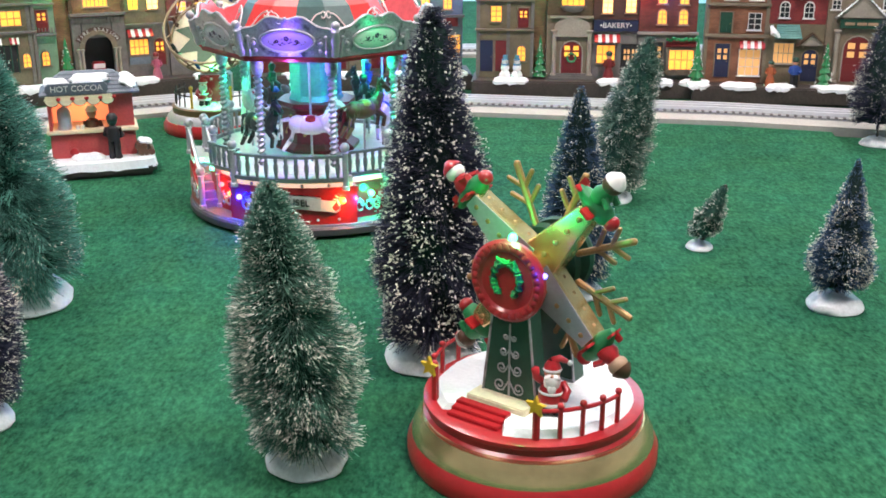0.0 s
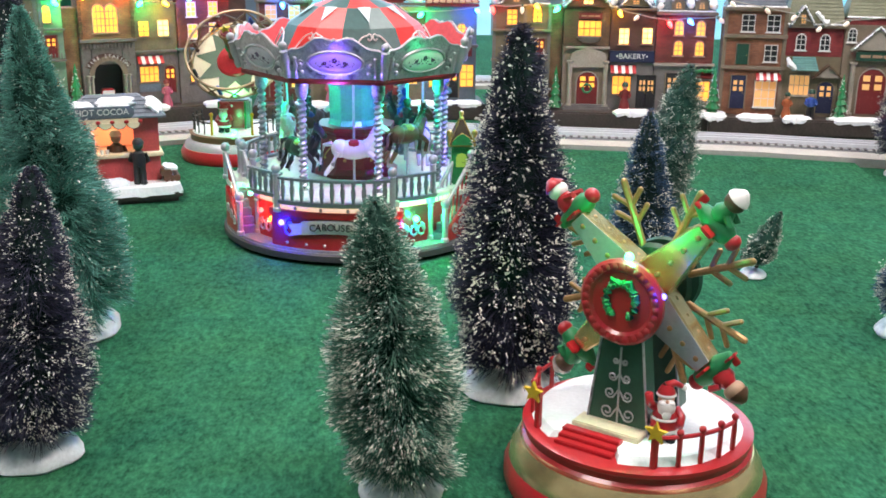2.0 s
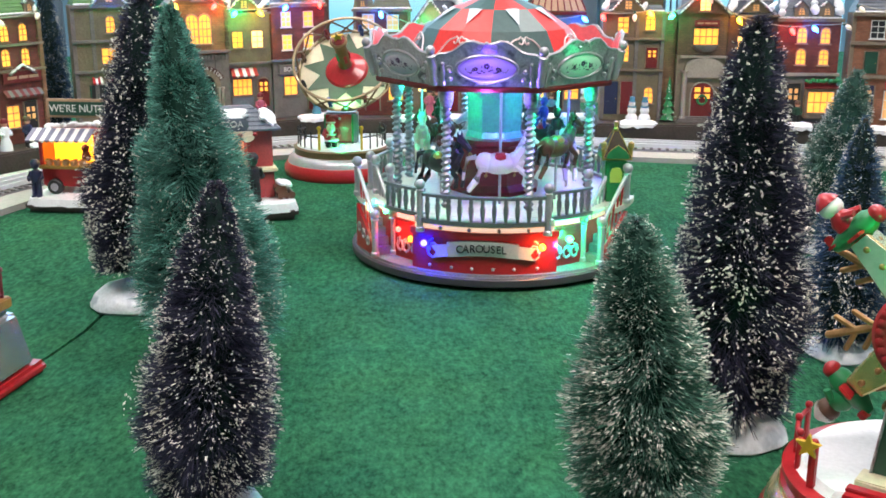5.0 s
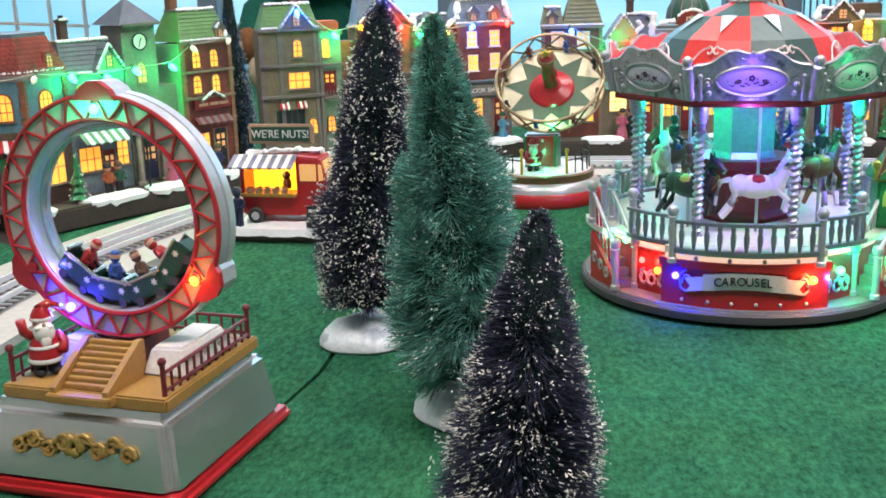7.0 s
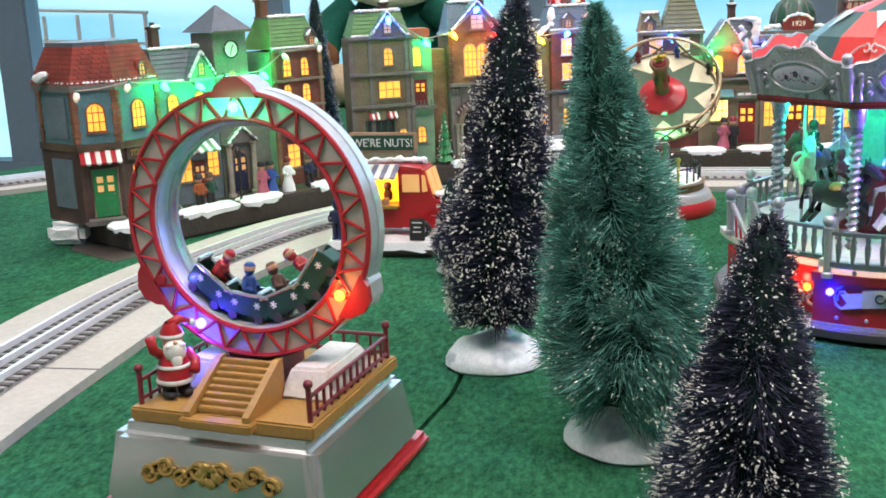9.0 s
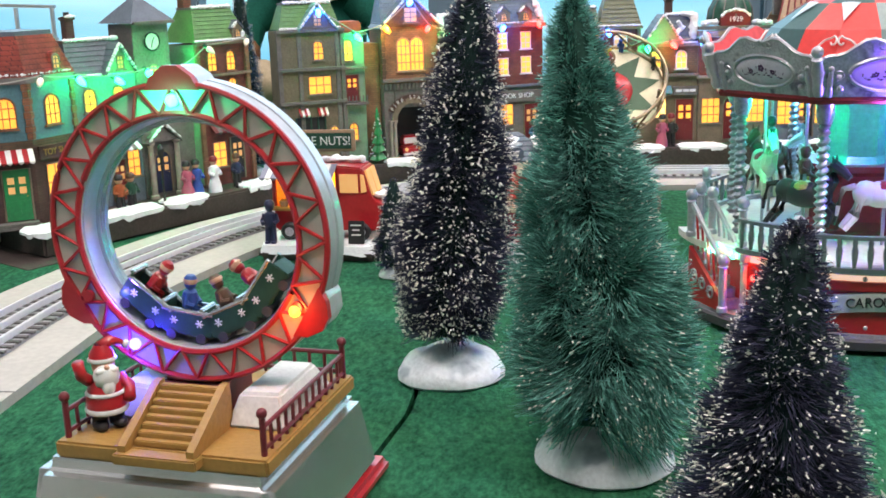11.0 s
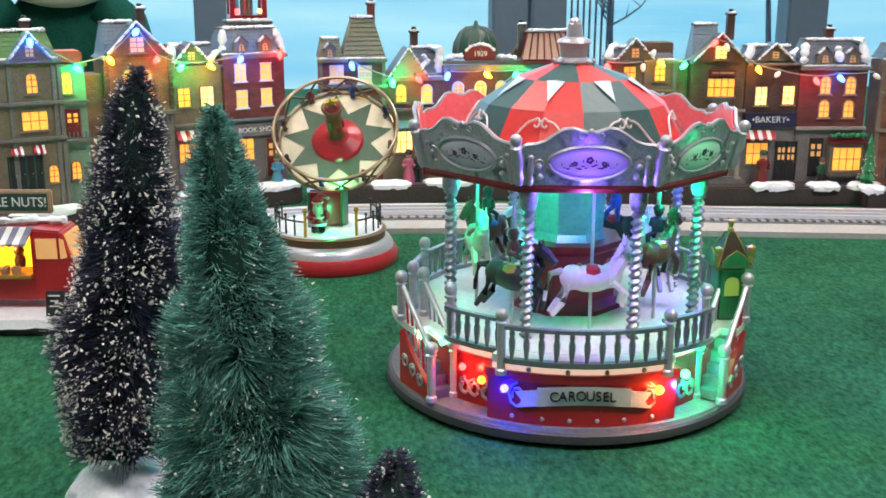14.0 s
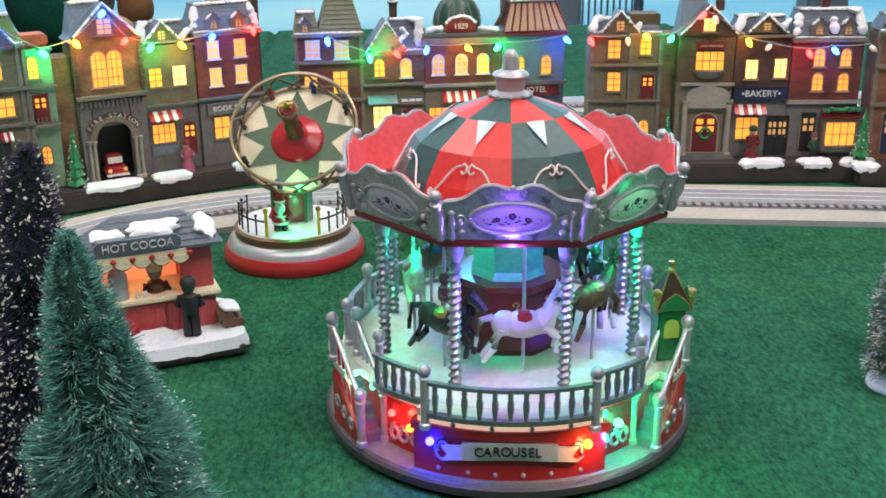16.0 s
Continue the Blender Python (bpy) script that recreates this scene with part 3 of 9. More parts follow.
M_DRED = mat("dark_red_plastic", (0.19, 0.012, 0.018), 0.35, var=0.2, scale=40, bump=0.1)
M_GREY = mat("dark_grey_plastic", (0.055, 0.053, 0.060), 0.5, var=0.15, scale=60)
M_COBBLE = mat("grey_cobble", (0.15, 0.15, 0.165), 0.6, var=0.25, scale=300, bump=0.8, bump_scale=420)
M_DECK = mat("white_deck", (0.66, 0.64, 0.56), 0.35, var=0.15, scale=30, bump=0.2)
M_ROOFR = mat("red_canopy_paint", (0.66, 0.050, 0.045), 0.38, var=0.12, scale=30, bump=0.1, spec=0.45)
M_ROOFG = mat("green_canopy_paint", (0.045, 0.105, 0.10), 0.38, var=0.15, scale=30, bump=0.1, spec=0.45)
M_ROOFW = mat("pale_star_paint", (0.55, 0.66, 0.72), 0.35, var=0.08)
M_PINK = mat("coral_plastic", (0.82, 0.14, 0.16), 0.22, var=0.15, scale=30, bump=0.1)
M_CREAM = mat("cream_paint", (0.72, 0.64, 0.44), 0.5, var=0.12, scale=60)
M_GOLD = mat("gold_paint", (0.50, 0.33, 0.10), 0.35, metal=0.7, var=0.2, scale=80, bump=0.2)
M_WOODGOLD = mat("ochre_plastic", (0.36, 0.20, 0.055), 0.45, var=0.15, scale=50, bump=0.2)
M_BLACK = mat("black_paint", (0.018, 0.018, 0.02), 0.5)
M_WHITE = mat("white_paint", (0.78, 0.77, 0.74), 0.45, var=0.06)
M_CREAMH = mat("cream_horse_paint", (0.66, 0.62, 0.50), 0.4, var=0.12)
M_BOOTHROOF = mat("dark_booth_roof", (0.045, 0.018, 0.012), 0.35, var=0.25)
M_BROWN = mat("brown_paint", (0.11, 0.05, 0.028), 0.5, var=0.2)
M_TAN = mat("tan_paint", (0.42, 0.27, 0.17), 0.55, var=0.15)
M_GREEN = mat("green_paint", (0.022, 0.22, 0.075), 0.4, var=0.2)
M_DGREEN = mat("dark_green_paint", (0.018, 0.07, 0.045), 0.4, var=0.2)
M_BLUE = mat("blue_paint", (0.03, 0.08, 0.32), 0.45, var=0.2)
M_TEAL = mat("teal_drum", (0.16, 0.42, 0.38), 0.25, var=0.2, scale=40, metal=0.3)
M_PETAL = mat("dark_violet_paint", (0.07, 0.03, 0.09), 0.5, var=0.4, scale=200)
M_LILAC = mat("lilac_medallion", (0.52, 0.50, 0.58), 0.4, var=0.15, scale=60)
G_RED = glow("red_led", (1.0, 0.05, 0.04), 9)
G_ORANGE = glow("orange_led", (1.0, 0.17, 0.018), 8)
G_BLUE = glow("blue_led", (0.10, 0.09, 1.0), 9)
G_GREEN = glow("green_led", (0.06, 1.0, 0.36), 9)
G_BAND = glow("cream_light_band", (1.0, 0.62, 0.45), 0.75, (0.8, 0.75, 0.65))
G_BOOTH = glow("green_booth_window", (0.38, 0.62, 0.08), 0.45, (0.10, 0.14, 0.04))
G_MED_P = glow("violet_backlit_medallion", (0.15, 0.06, 0.70), 0.62, (0.48, 0.38, 0.55))
G_MED_G = glow("green_backlit_medallion", (0.05, 0.35, 0.16), 0.30, (0.5, 0.52, 0.5))

CAR = pose(-0.1190, 1.010, 0.0, 0, 0, -6.6)


def pol(a, r, z=0.0):
    """A place by degrees from the front, radius and height."""
    return Vector((r * math.sin(radians(a)), -r * math.cos(radians(a)), z))


def facing(a, r, z=0.0):
    """A pose at that place whose -y looks outwards."""
    return T(pol(a, r, z)) @ Matrix.Rotation(radians(a), 4, "Z")


def arc_wall(bm, a0, a1, r, z0, z1, thick, n=12):
    rows = []
    for i in range(n + 1):
        a = a0 + (a1 - a0) * i / n
        rows.append([bm.verts.new(pol(a, rr, z)) for rr, z in ((r, z0), (r, z1), (r - thick, z1), (r - thick, z0))])
    for p, q in zip(rows, rows[1:]):
        for k in range(4):
            bm.faces.new((p[k], p[(k + 1) % 4], q[(k + 1) % 4], q[k]))
    bm.faces.new(rows[0])
    bm.faces.new(rows[-1][::-1])
    return bm


def text_mesh(words, size, depth):
    cu = bpy.data.curves.new("lettering", "FONT")
    cu.body, cu.size, cu.extrude, cu.align_x, cu.align_y = words, size, depth, "CENTER", "CENTER"
    ob = bpy.data.objects.new("lettering", cu)
    me = bpy.data.meshes.new_from_object(ob)
    bpy.data.objects.remove(ob)
    bpy.data.curves.remove(cu)
    return me


def lettering(words, size, material, parent, m, depth=0.0006, wide=1.0, name="lettering"):
    me = text_mesh(words, size, depth)
    me.materials.append(material)
    ob = new(name, me)
    ob.parent = parent
    ob.matrix_local = m @ Matrix.Rotation(radians(90), 4, "X") @ Matrix.Diagonal((wide, 1, 1, 1))
    return ob


def newel(parent, at, z0, z1, material=None, r=0.0026, knob=0.0042):
    bm = B()
    lathe(bm, [(0, z0), (r * 1.35, z0), (r * 1.35, z0 + 0.003), (r, z0 + 0.004), (r, z1 - 0.008), (r * 1.4, z1 - 0.007), (r * 0.7, z1 - 0.0055)], 10, T(at))
    ball(bm, knob, (0, 0, z1 - 0.0025), m=T(at))
    return part("newel_post", bm, material or M_SILVER, parent, "silver post with a ball finial", True)


def balustrade(parent, a0, a1, r, z0, z1, n):
    """A curved railing: two rails and turned balusters."""
    bm = B()
    arc_wall(bm, a0, a1, r + 0.0012, z1 - 0.0022, z1, 0.0036)
    part("top_rail", bm, M_PEWTER, parent)
    bm = B()
    arc_wall(bm, a0, a1, r + 0.0018, z0, z0 + 0.003, 0.0044)
    part("bottom_rail", bm, M_PEWTER, parent)
    for i in range(n):
        a = a0 + (a1 - a0) * (i + 0.5) / n
        h = z1 - z0
        bm = B()
        lathe(bm, [(0.0011, z0 + 0.002), (0.0013, z0 + h * 0.22), (0.0019, z0 + h * 0.42), (0.0021, z0 + h * 0.60), (0.0013, z0 + h * 0.74), (0.0018, z0 + h * 0.80), (0.0015, z0 + h * 0.86), (0.0015, z1 - 0.001)], 7, T(pol(a, r)))
        part("baluster", bm, M_PEWTER, parent, smooth=True)


def horse_mesh(bm):
    """A leaping horse, about 34 mm long, head towards +x."""
    ball(bm, 0.0085, (0, 0, 0.004), (1.45, 0.62, 0.78), 12)
    ball(bm, 0.0062, (-0.009, 0, 0.0048), (1, 0.78, 1), 10)
    ball(bm, 0.006, (0.009, 0, 0.005), (1, 0.74, 1.05), 10)
    tube(bm, [(0.010, 0, 0.006), (0.0145, 0, 0.013), (0.0165, 0, 0.019)], 0.0044, 8, r_end=0.0028)
    tube(bm, [(0.0155, 0, 0.0195), (0.0195, 0, 0.0175), (0.0235, 0, 0.0145)], 0.0031, 8, r_end=0.0017)
    for s in (-1, 1):
        tube(bm, [(0.0155, s * 0.0014, 0.021), (0.0152, s * 0.0018, 0.0245)], 0.0009, 5, r_end=0.0003)
        tube(bm, [(0.009, s * 0.003, 0.003), (0.016, s * 0.0032, -0.003), (0.0145, s * 0.003, -0.0095)], 0.0019, 6, r_end=0.0013)
        tube(bm, [(-0.0105, s * 0.003, 0.003), (-0.014, s * 0.0032, -0.006), (-0.019, s * 0.003, -0.0125)], 0.0022, 6, r_end=0.0013)
    tube(bm, [(-0.014, 0, 0.008), (-0.0195, 0, 0.007), (-0.0215, 0, -0.001), (-0.022, 0, -0.006)], 0.0018, 6, r_end=0.0008)
    for i in range(6):
        ball(bm, 0.002, (0.0095 + i * 0.0012, 0, 0.0105 + i * 0.0021), (0.9, 0.5, 1), 6)


def figure_mesh(bm, h=0.03, skirt=False, sit=False, lean=0.0):
    """A plain standing or sitting figurine."""
    k = h / 0.03
    if sit:
        for s in (-1, 1):
            tube(bm, [(0, s * 0.002 * k, 0.009 * k), (0.005 * k, s * 0.0042 * k, 0.006 * k), (0.004 * k, s * 0.0045 * k, 0)], 0.0018 * k, 6)
        z = 0.009 * k
    elif skirt:
        lathe(bm, [(0, 0), (0.0062 * k, 0), (0.0055 * k, 0.006 * k), (0.0032 * k, 0.0135 * k), (0.003 * k, 0.0145 * k)], 12)
        z = 0.0135 * k
    else:
        for s in (-1, 1):
            tube(bm, [(s * 0.0021 * k, -0.0006 * k, 0.0008 * k), (s * 0.0018 * k, 0, 0.0135 * k)], 0.0021 * k, 7)
            ball(bm, 0.0022 * k, (s * 0.0022 * k, -0.0016 * k, 0.0012 * k), (1, 1.4, 0.6), 7)
        z = 0.0125 * k
    lathe(bm, [(0, z - 0.001 * k), (0.0038 * k, z), (0.0044 * k, z + 0.005 * k), (0.0036 * k, z + 0.0085 * k), (0.0014 * k, z + 0.0102 * k), (0, z + 0.0104 * k)], 12)
    for s in (-1, 1):
        tube(bm, [(s * 0.004 * k, 0, z + 0.008 * k), (s * 0.0056 * k, -0.001 * k, z + 0.0035 * k), (s * 0.0038 * k, -0.0042 * k, z + 0.002 * k)], 0.0015 * k, 6)
    ball(bm, 0.0033 * k, (0, 0, z + 0.013 * k), (1, 1, 1.1), 10)
    lathe(bm, [(0.0039 * k, z + 0.0142 * k), (0.0036 * k, z + 0.0158 * k), (0.0022 * k, z + 0.0176 * k), (0, z + 0.018 * k)], 10)


def scroll(bm, m, w, h, r=0.0008):
    """A gilded S-scroll with a curl at each end, in the x-z plane."""
    pts = []
    for i in range(26):
        t = i / 25
        a = 2.6 * math.pi * (1 - t) ** 1.0
        if t < 0.4:
            q = 1 - t / 0.4
            ang = 1.5 * math.pi * q
            pts.append((w * (-0.38 + 0.10 * (1.3 - q) * math.cos(ang + 1.2)), h * (0.30 + 0.14 * (1.3 - q) * math.sin(ang + 1.2))))
        else:
            q = (t - 0.4) / 0.6
            pts.append((w * (-0.33 + 0.72 * q), h * (0.40 - 0.78 * q + 0.10 * math.sin(q * 6.3))))
    tube(bm, [m @ Vector((x, 0, z)) for x, z in pts], r, 5)
    curl = [(w * (0.39 - 0.07 * (1 - math.cos(i * 0.6)) * (1 - i * 0.07)), h * (-0.38 + 0.13 * math.sin(i * 0.6) * (1 - i * 0.07))) for i in range(10)]
    tube(bm, [m @ Vector((x, 0, z)) for x, z in curl], r * 0.9, 5)


def carousel():
    ob = thing("carousel", CAR, "silver and red toy carousel with a red and green canopy", "carousel")
    bm = B()
    lathe(bm, [(0, 0.0), (0.111, 0.0), (0.112, 0.0026), (0.1212, 0.0028), (0.1228, 0.0042), (0.1228, 0.0090), (0.1212, 0.0105), (0, 0.0105)], 96)
    part("base", bm, M_GREY, ob, "dark grey round base", True)
    bm = B()
    lathe(bm, [(0.0, 0.0105), (0.1205, 0.0105), (0.1195, 0.0125), (0.0, 0.0125)], 72)
    part("cobbled_apron", bm, M_COBBLE, ob, "grey cobbled ring")
    # red drum under the deck, bulging at the front
    bm = B()
    arc_wall(bm, -29, 29, 0.1165, 0.0125, 0.040, 0.02, 18)
    part("front_panel", bm, M_RED, ob, "glossy red front panel", True)
    bm = B()
    arc_wall(bm, -29, 29, 0.1200, 0.0405, 0.0460, 0.02, 18)
    part("cornice", bm, M_RED, ob, "red moulding", True)
    bm = B()
    lathe(bm, [(0, 0.0125), (0.104, 0.0125), (0.104, 0.0445), (0, 0.0445)], 64)
    part("drum", bm, M_RED, ob, "red drum", True)
    bm = B()
    arc_wall(bm, -27, 27, 0.1185, 0.0462, 0.0498, 0.012, 18)
    part("light_band", bm, G_BAND, ob, "glowing cream band")
    bm = B()
    lathe(bm, [(0.07, 0.0447), (0.1025, 0.0447), (0.1025, 0.0505), (0.07, 0.0505)], 64)
    part("light_band", bm, G_BAND, ob, "glowing cream band")
    bm = B()
    lathe(bm, [(0, 0.0507), (0.1085, 0.0507), (0.110, 0.052), (0.110, 0.054), (0.1085, 0.0552), (0, 0.0552)], 72)
    arc_wall(bm, -27, 27, 0.1196, 0.0500, 0.055, 0.03, 16)
    part("deck", bm, M_DECK, ob, "white deck")
    for a in (-16, -5, 6, 17, -24, 25):
        bm = B()
        ball(bm, 0.0017, pol(a, 0.1192, 0.0478), seg=8)
        part("stud", bm, M_SILVERD, ob)
    for a in (-21, -12, -4, 4, 12, 21):
        bm = B()
        ball(bm, 0.0014, pol(a, 0.1168, 0.0165), (1, 1, 1), 8)
        part("stud", bm, M_SILVER, ob)
    # banner
    bm = B()
    n = 24
    rows = []
    for i in range(n + 1):
        a = -13.5 + 27 * i / n
        dz = 0.0022 * math.cos((i / n - 0.5) * 3.4) - 0.001
        rows.append([bm.verts.new(pol(a, rr, z + dz)) for rr, z in ((0.1185, 0.0262), (0.1195, 0.0380), (0.1165, 0.0380), (0.1165, 0.0262))])
    for p, q in zip(rows, rows[1:]):
        for k in range(4):
            bm.faces.new((p[k], p[(k + 1) % 4], q[(k + 1) % 4], q[k]))
    bm.faces.new(rows[0])
    bm.faces.new(rows[-1][::-1])
    ban = part("banner", bm, M_BANNER, ob, "silver ribbon banner with lettering")
    for s in (-1, 1):
        bm = B()
        prism(bm, [(-0.006, -0.0045), (0.0065, -0.0068), (0.0035, -0.002), (0.0075, 0.003), (-0.006, 0.0052)], 0.0012, facing(s * 16.2, 0.1178, 0.0300) @ Matrix.Diagonal((s, 1, 1, 1)))
        part("ribbon_end", bm, M_BANNER, ban, "", False)
    word = "CAROUSEL"
    for i, ch in enumerate(word):
        a = (-8.6, -6.15, -3.65, -1.05, 1.55, 3.85, 5.9, 7.9)[i]
        lettering(ch, 0.0086, M_BLACK, ban, facing(a, 0.1198, 0.0321 + 0.0022 * math.cos((a / 27) * 3.4) - 0.001) @ Matrix.Rotation(radians(-a * 0.25), 4, "Y"), 0.0005, 0.92)
    for s in (-1, 1):
        bm = B()
        tube(bm, [pol(s * (19.5 + 2.6 * math.sin(k * 0.75) * (1 - k * 0.04)), 0.1175, 0.0300 + 0.0085 * math.cos(k * 0.75) * (1 - k * 0.05)) for k in range(12)], 0.0009, 6)
        part("scroll", bm, M_SILVER, ob, "silver scroll", True)
        for a in (32, 37, 41):
            bm = B()
            tube(bm, [pol(s * (a + 2.4 * math.sin(k * 0.8) * (1 - k * 0.05)), 0.1062, 0.024 + 0.006 * math.cos(k * 0.8) * (1 - k * 0.05)) for k in range(11)], 0.0011, 6)
            part("scroll", bm, M_SILVER, ob, "silver scroll", True)
    # coloured lamps on the drum
    for a, r, z, g, k in ((-42, 0.1065, 0.036, G_RED, 0.0023), (-34, 0.1068, 0.031, G_ORANGE, 0.0026), (-23.3, 0.1180, 0.0335, G_BLUE, 0.0026), (22.6, 0.1180, 0.0335, G_ORANGE, 0.0030), (38, 0.107, 0.034, G_GREEN, 0.0028), (-52, 0.1065, 0.047, G_GREEN, 0.002)):
        bm = B()
        ball(bm, k, pol(a, r, z), seg=12)
        part("lamp", bm, g, ob, "small coloured light")
    # stairs at both sides, with sloping handrails
    for s in (-1, 1):
        bm = B()
        arc_wall(bm, min(s * 58, s * 82), max(s * 58, s * 82), 0.1195, 0.0509, 0.0552, 0.012, 8)
        part("landing", bm, M_DECK, ob, "white stair landing")
        foot, head = Vector((s * 0.0905, -0.0785, 0)), Vector((s * 0.1105, -0.0455, 0))
        run = head - foot
        inw = Vector((-s * run.y * s, run.x * s, 0)).normalized() if s > 0 else Vector((run.y, -run.x, 0)).normalized()
        ang = math.atan2(run.y, run.x)
        for i in range(6):
            c = foot.lerp(head, (i + 0.6) / 6.4) + inw * 0.0082
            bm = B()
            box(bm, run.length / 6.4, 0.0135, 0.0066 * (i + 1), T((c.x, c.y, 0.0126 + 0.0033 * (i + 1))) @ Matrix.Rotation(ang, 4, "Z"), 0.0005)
            part("step", bm, M_PEWTER, ob, "grey step")
        for off, high in ((0.0, True), (0.0164, False)):
            p, q = foot + inw * off, head + inw * off
            bm = B()
            prism(bm, [(0.0, 0.0), (run.length, 0.0), (run.length, 0.036), (0.0, 0.007)], 0.0028, T((p.x, p.y, 0.0128)) @ Matrix.Rotation(ang, 4, "Z") @ T((0, 0.0014, 0)))
            part("stringer", bm, M_RED, ob, "red stair side")
            if high:
                bm = B()
                for k, u in enumerate((0.30, 0.55, 0.80)):
                    c0 = p.lerp(q, u) - inw * 0.0020
                    along = run.normalized()
                    tube(bm, [c0 + along * 0.0040 * math.cos(g * 0.7) * (1 - g * 0.05) + Vector((0, 0, 0.0185 + 0.026 * u * 0.55 + 0.0048 * math.sin(g * 0.7) * (1 - g * 0.05))) for g in range(13)], 0.0008, 5)
                part("scroll", bm, M_SILVER, ob, "silver scroll", True)["kind"] = "stuff"
            bm = B()
            tube(bm, [q + Vector((0, 0, 0.0800)), p + Vector((0, 0, 0.0445))], 0.0018, 8)
            part("handrail", bm, M_SILVER, ob, "sloping silver handrail", True)
            newel(ob, p, 0.0125, 0.050)
            newel(ob, q, 0.0555, 0.0865)
            bm = B()
            for k in range(5):
                u0, u1 = (k + 0.5) / 6, (k + 1.0) / 6
                tube(bm, [p.lerp(q, u0) + Vector((0, 0, 0.0225 + 0.034 * u0)), p.lerp(q, u1) + Vector((0, 0, 0.0445 + 0.0355 * u1))], 0.0009, 5)
            part("lattice", bm, M_SILVER, ob, "silver lattice") if not high else part("lattice", bm, M_RED, ob, "red lattice")
    # balustrades
    newel(ob, pol(-23.7, 0.1220), 0.0440, 0.0835)
    newel(ob, pol(23.7, 0.1220), 0.0440, 0.0835)
    balustrade(ob, -22.7, 22.7, 0.1220, 0.0520, 0.0745, 11)
    balustrade(ob, -47, -25, 0.1120, 0.0530, 0.0750, 6)
    balustrade(ob, 25, 47, 0.1120, 0.0530, 0.0750, 6)
    for a in (-48, 48, -78, -113, 78, 113, 157, -157):
        newel(ob, pol(a, 0.106), 0.0555, 0.0865)
    balustrade(ob, 78, 282, 0.106, 0.0555, 0.078, 44)
    # twisted columns
    for k in range(8):
        a = 22.5 + 45 * k
        bm = B()
        n, seg = 96, 12
        rings = []
        for i in range(n + 1):
            z = 0.0552 + (0.150 - 0.0552) * i / n
            rings.append([bm.verts.new(pol(a, 0.0855, z) + Vector((math.cos(2 * math.pi * j / seg), math.sin(2 * math.pi * j / seg), 0)) * (0.0033 + 0.0010 * math.cos(2 * math.pi * j / seg - i * 1.32))) for j in range(seg)])
        for p, q in zip(rings, rings[1:]):
            for j in range(seg):
                bm.faces.new((p[j], p[(j + 1) % seg], q[(j + 1) % seg], q[j]))
        part("column", bm, M_PEWTER, ob, "twisted silver column", True)
        bm = B()
        lathe(bm, [(0.0042, 0.136), (0.0055, 0.140), (0.0058, 0.150), (0.0, 0.150)], 12, T(pol(a, 0.0855)))
        part("capital", bm, M_SILVERD, ob, "", True)
    # centre drum
    bm = B()
    lathe(bm, [(0, 0.0553), (0.040, 0.0553), (0.040, 0.0585), (0.036, 0.061), (0.033, 0.063), (0.033, 0.094), (0.037, 0.097), (0.037, 0.101), (0, 0.101)], 8, turn=radians(22.5))
    core = part("centre_drum", bm, M_DRED, ob, "dark red eight-sided drum with gold scrolls")
    for k in range(8):
        bm = B()
        scroll(bm, facing(45 * k, 0.0312, 0.079) @ Matrix.Rotation(radians(90), 4, "Y"), 0.022, 0.014, 0.0006)
        part("gold_scroll", bm, M_GOLD, core)
    bm = B()
    lathe(bm, [(0.026, 0.101), (0.024, 0.106), (0.0245, 0.135), (0.031, 0.150), (0, 0.150)], 8, turn=radians(22.5))
    part("mirror_drum", bm, M_TEAL, ob, "teal eight-sided upper drum")
    # horses on poles, some with riders
    coats = [(M_WHITE, "white"), (M_BROWN, "brown"), (M_WHITE, "white"), (M_BLACK, "black"), (M_WHITE, "white"), (M_BROWN, "brown"), (M_CREAMH, "cream"), (M_BLACK, "dark")]
    hm = B()
    horse_mesh(hm)
    for k, (coat, word) in enumerate(coats):
        a = 8 + 45 * k
        r = 0.062 if k % 2 == 0 else 0.066
        z = 0.081 + (0.002, 0.013, 0.002, 0.008, 0.0, 0.008, 0.012, 0.0)[k]
        bm = B()
        tube(bm, [pol(a, r, 0.0553), pol(a, r, 0.150)], 0.0011, 8)
        part("pole", bm, M_SILVER, ob, "", True)
        me = mesh_of(hm.copy(), "horse", coat, True)
        h = new("horse", me)
        h.parent = ob
        h.matrix_local = facing(a, r, z) @ Matrix.Diagonal((1.34, 1.34, 1.34, 1))
        h["label"] = f"{word} leaping horse"
        bm = B()
        ball(bm, 0.0062, (0, 0, 0.0078), (0.85, 0.85, 0.5), 10)
        part("saddle", bm, (M_RED, M_GOLD, M_BLUE)[k % 3], h, "")
        if k % 2:
            bm = B()
            figure_mesh(bm, 0.022, sit=True)
            fg = part("rider_figurine", bm, (M_BLACK, M_BLUE, M_DGREEN, M_BROWN)[k // 2], h, "small painted figurine", True)
            fg.matrix_local = T((0, 0, 0.008)) @ Matrix.Rotation(radians(90), 4, "Z")
    hm.free()
    # canopy: ceiling, red ring, flared valance
    bm = B()
    lathe(bm, [(0, 0.150), (0.097, 0.150), (0.097, 0.1525), (0, 0.1525)], 8, turn=radians(22.5))
    part("canopy_floor", bm, M_PINK, ob, "coral canopy deck")
    bm = B()
    lathe(bm, [(0.090, 0.1495), (0.1020, 0.1495), (0.1030, 0.152), (0.1020, 0.1545), (0.090, 0.1545)], 8, turn=radians(22.5))
    ring = part("ring", bm, M_DRED, ob, "dark red eight-sided ring")
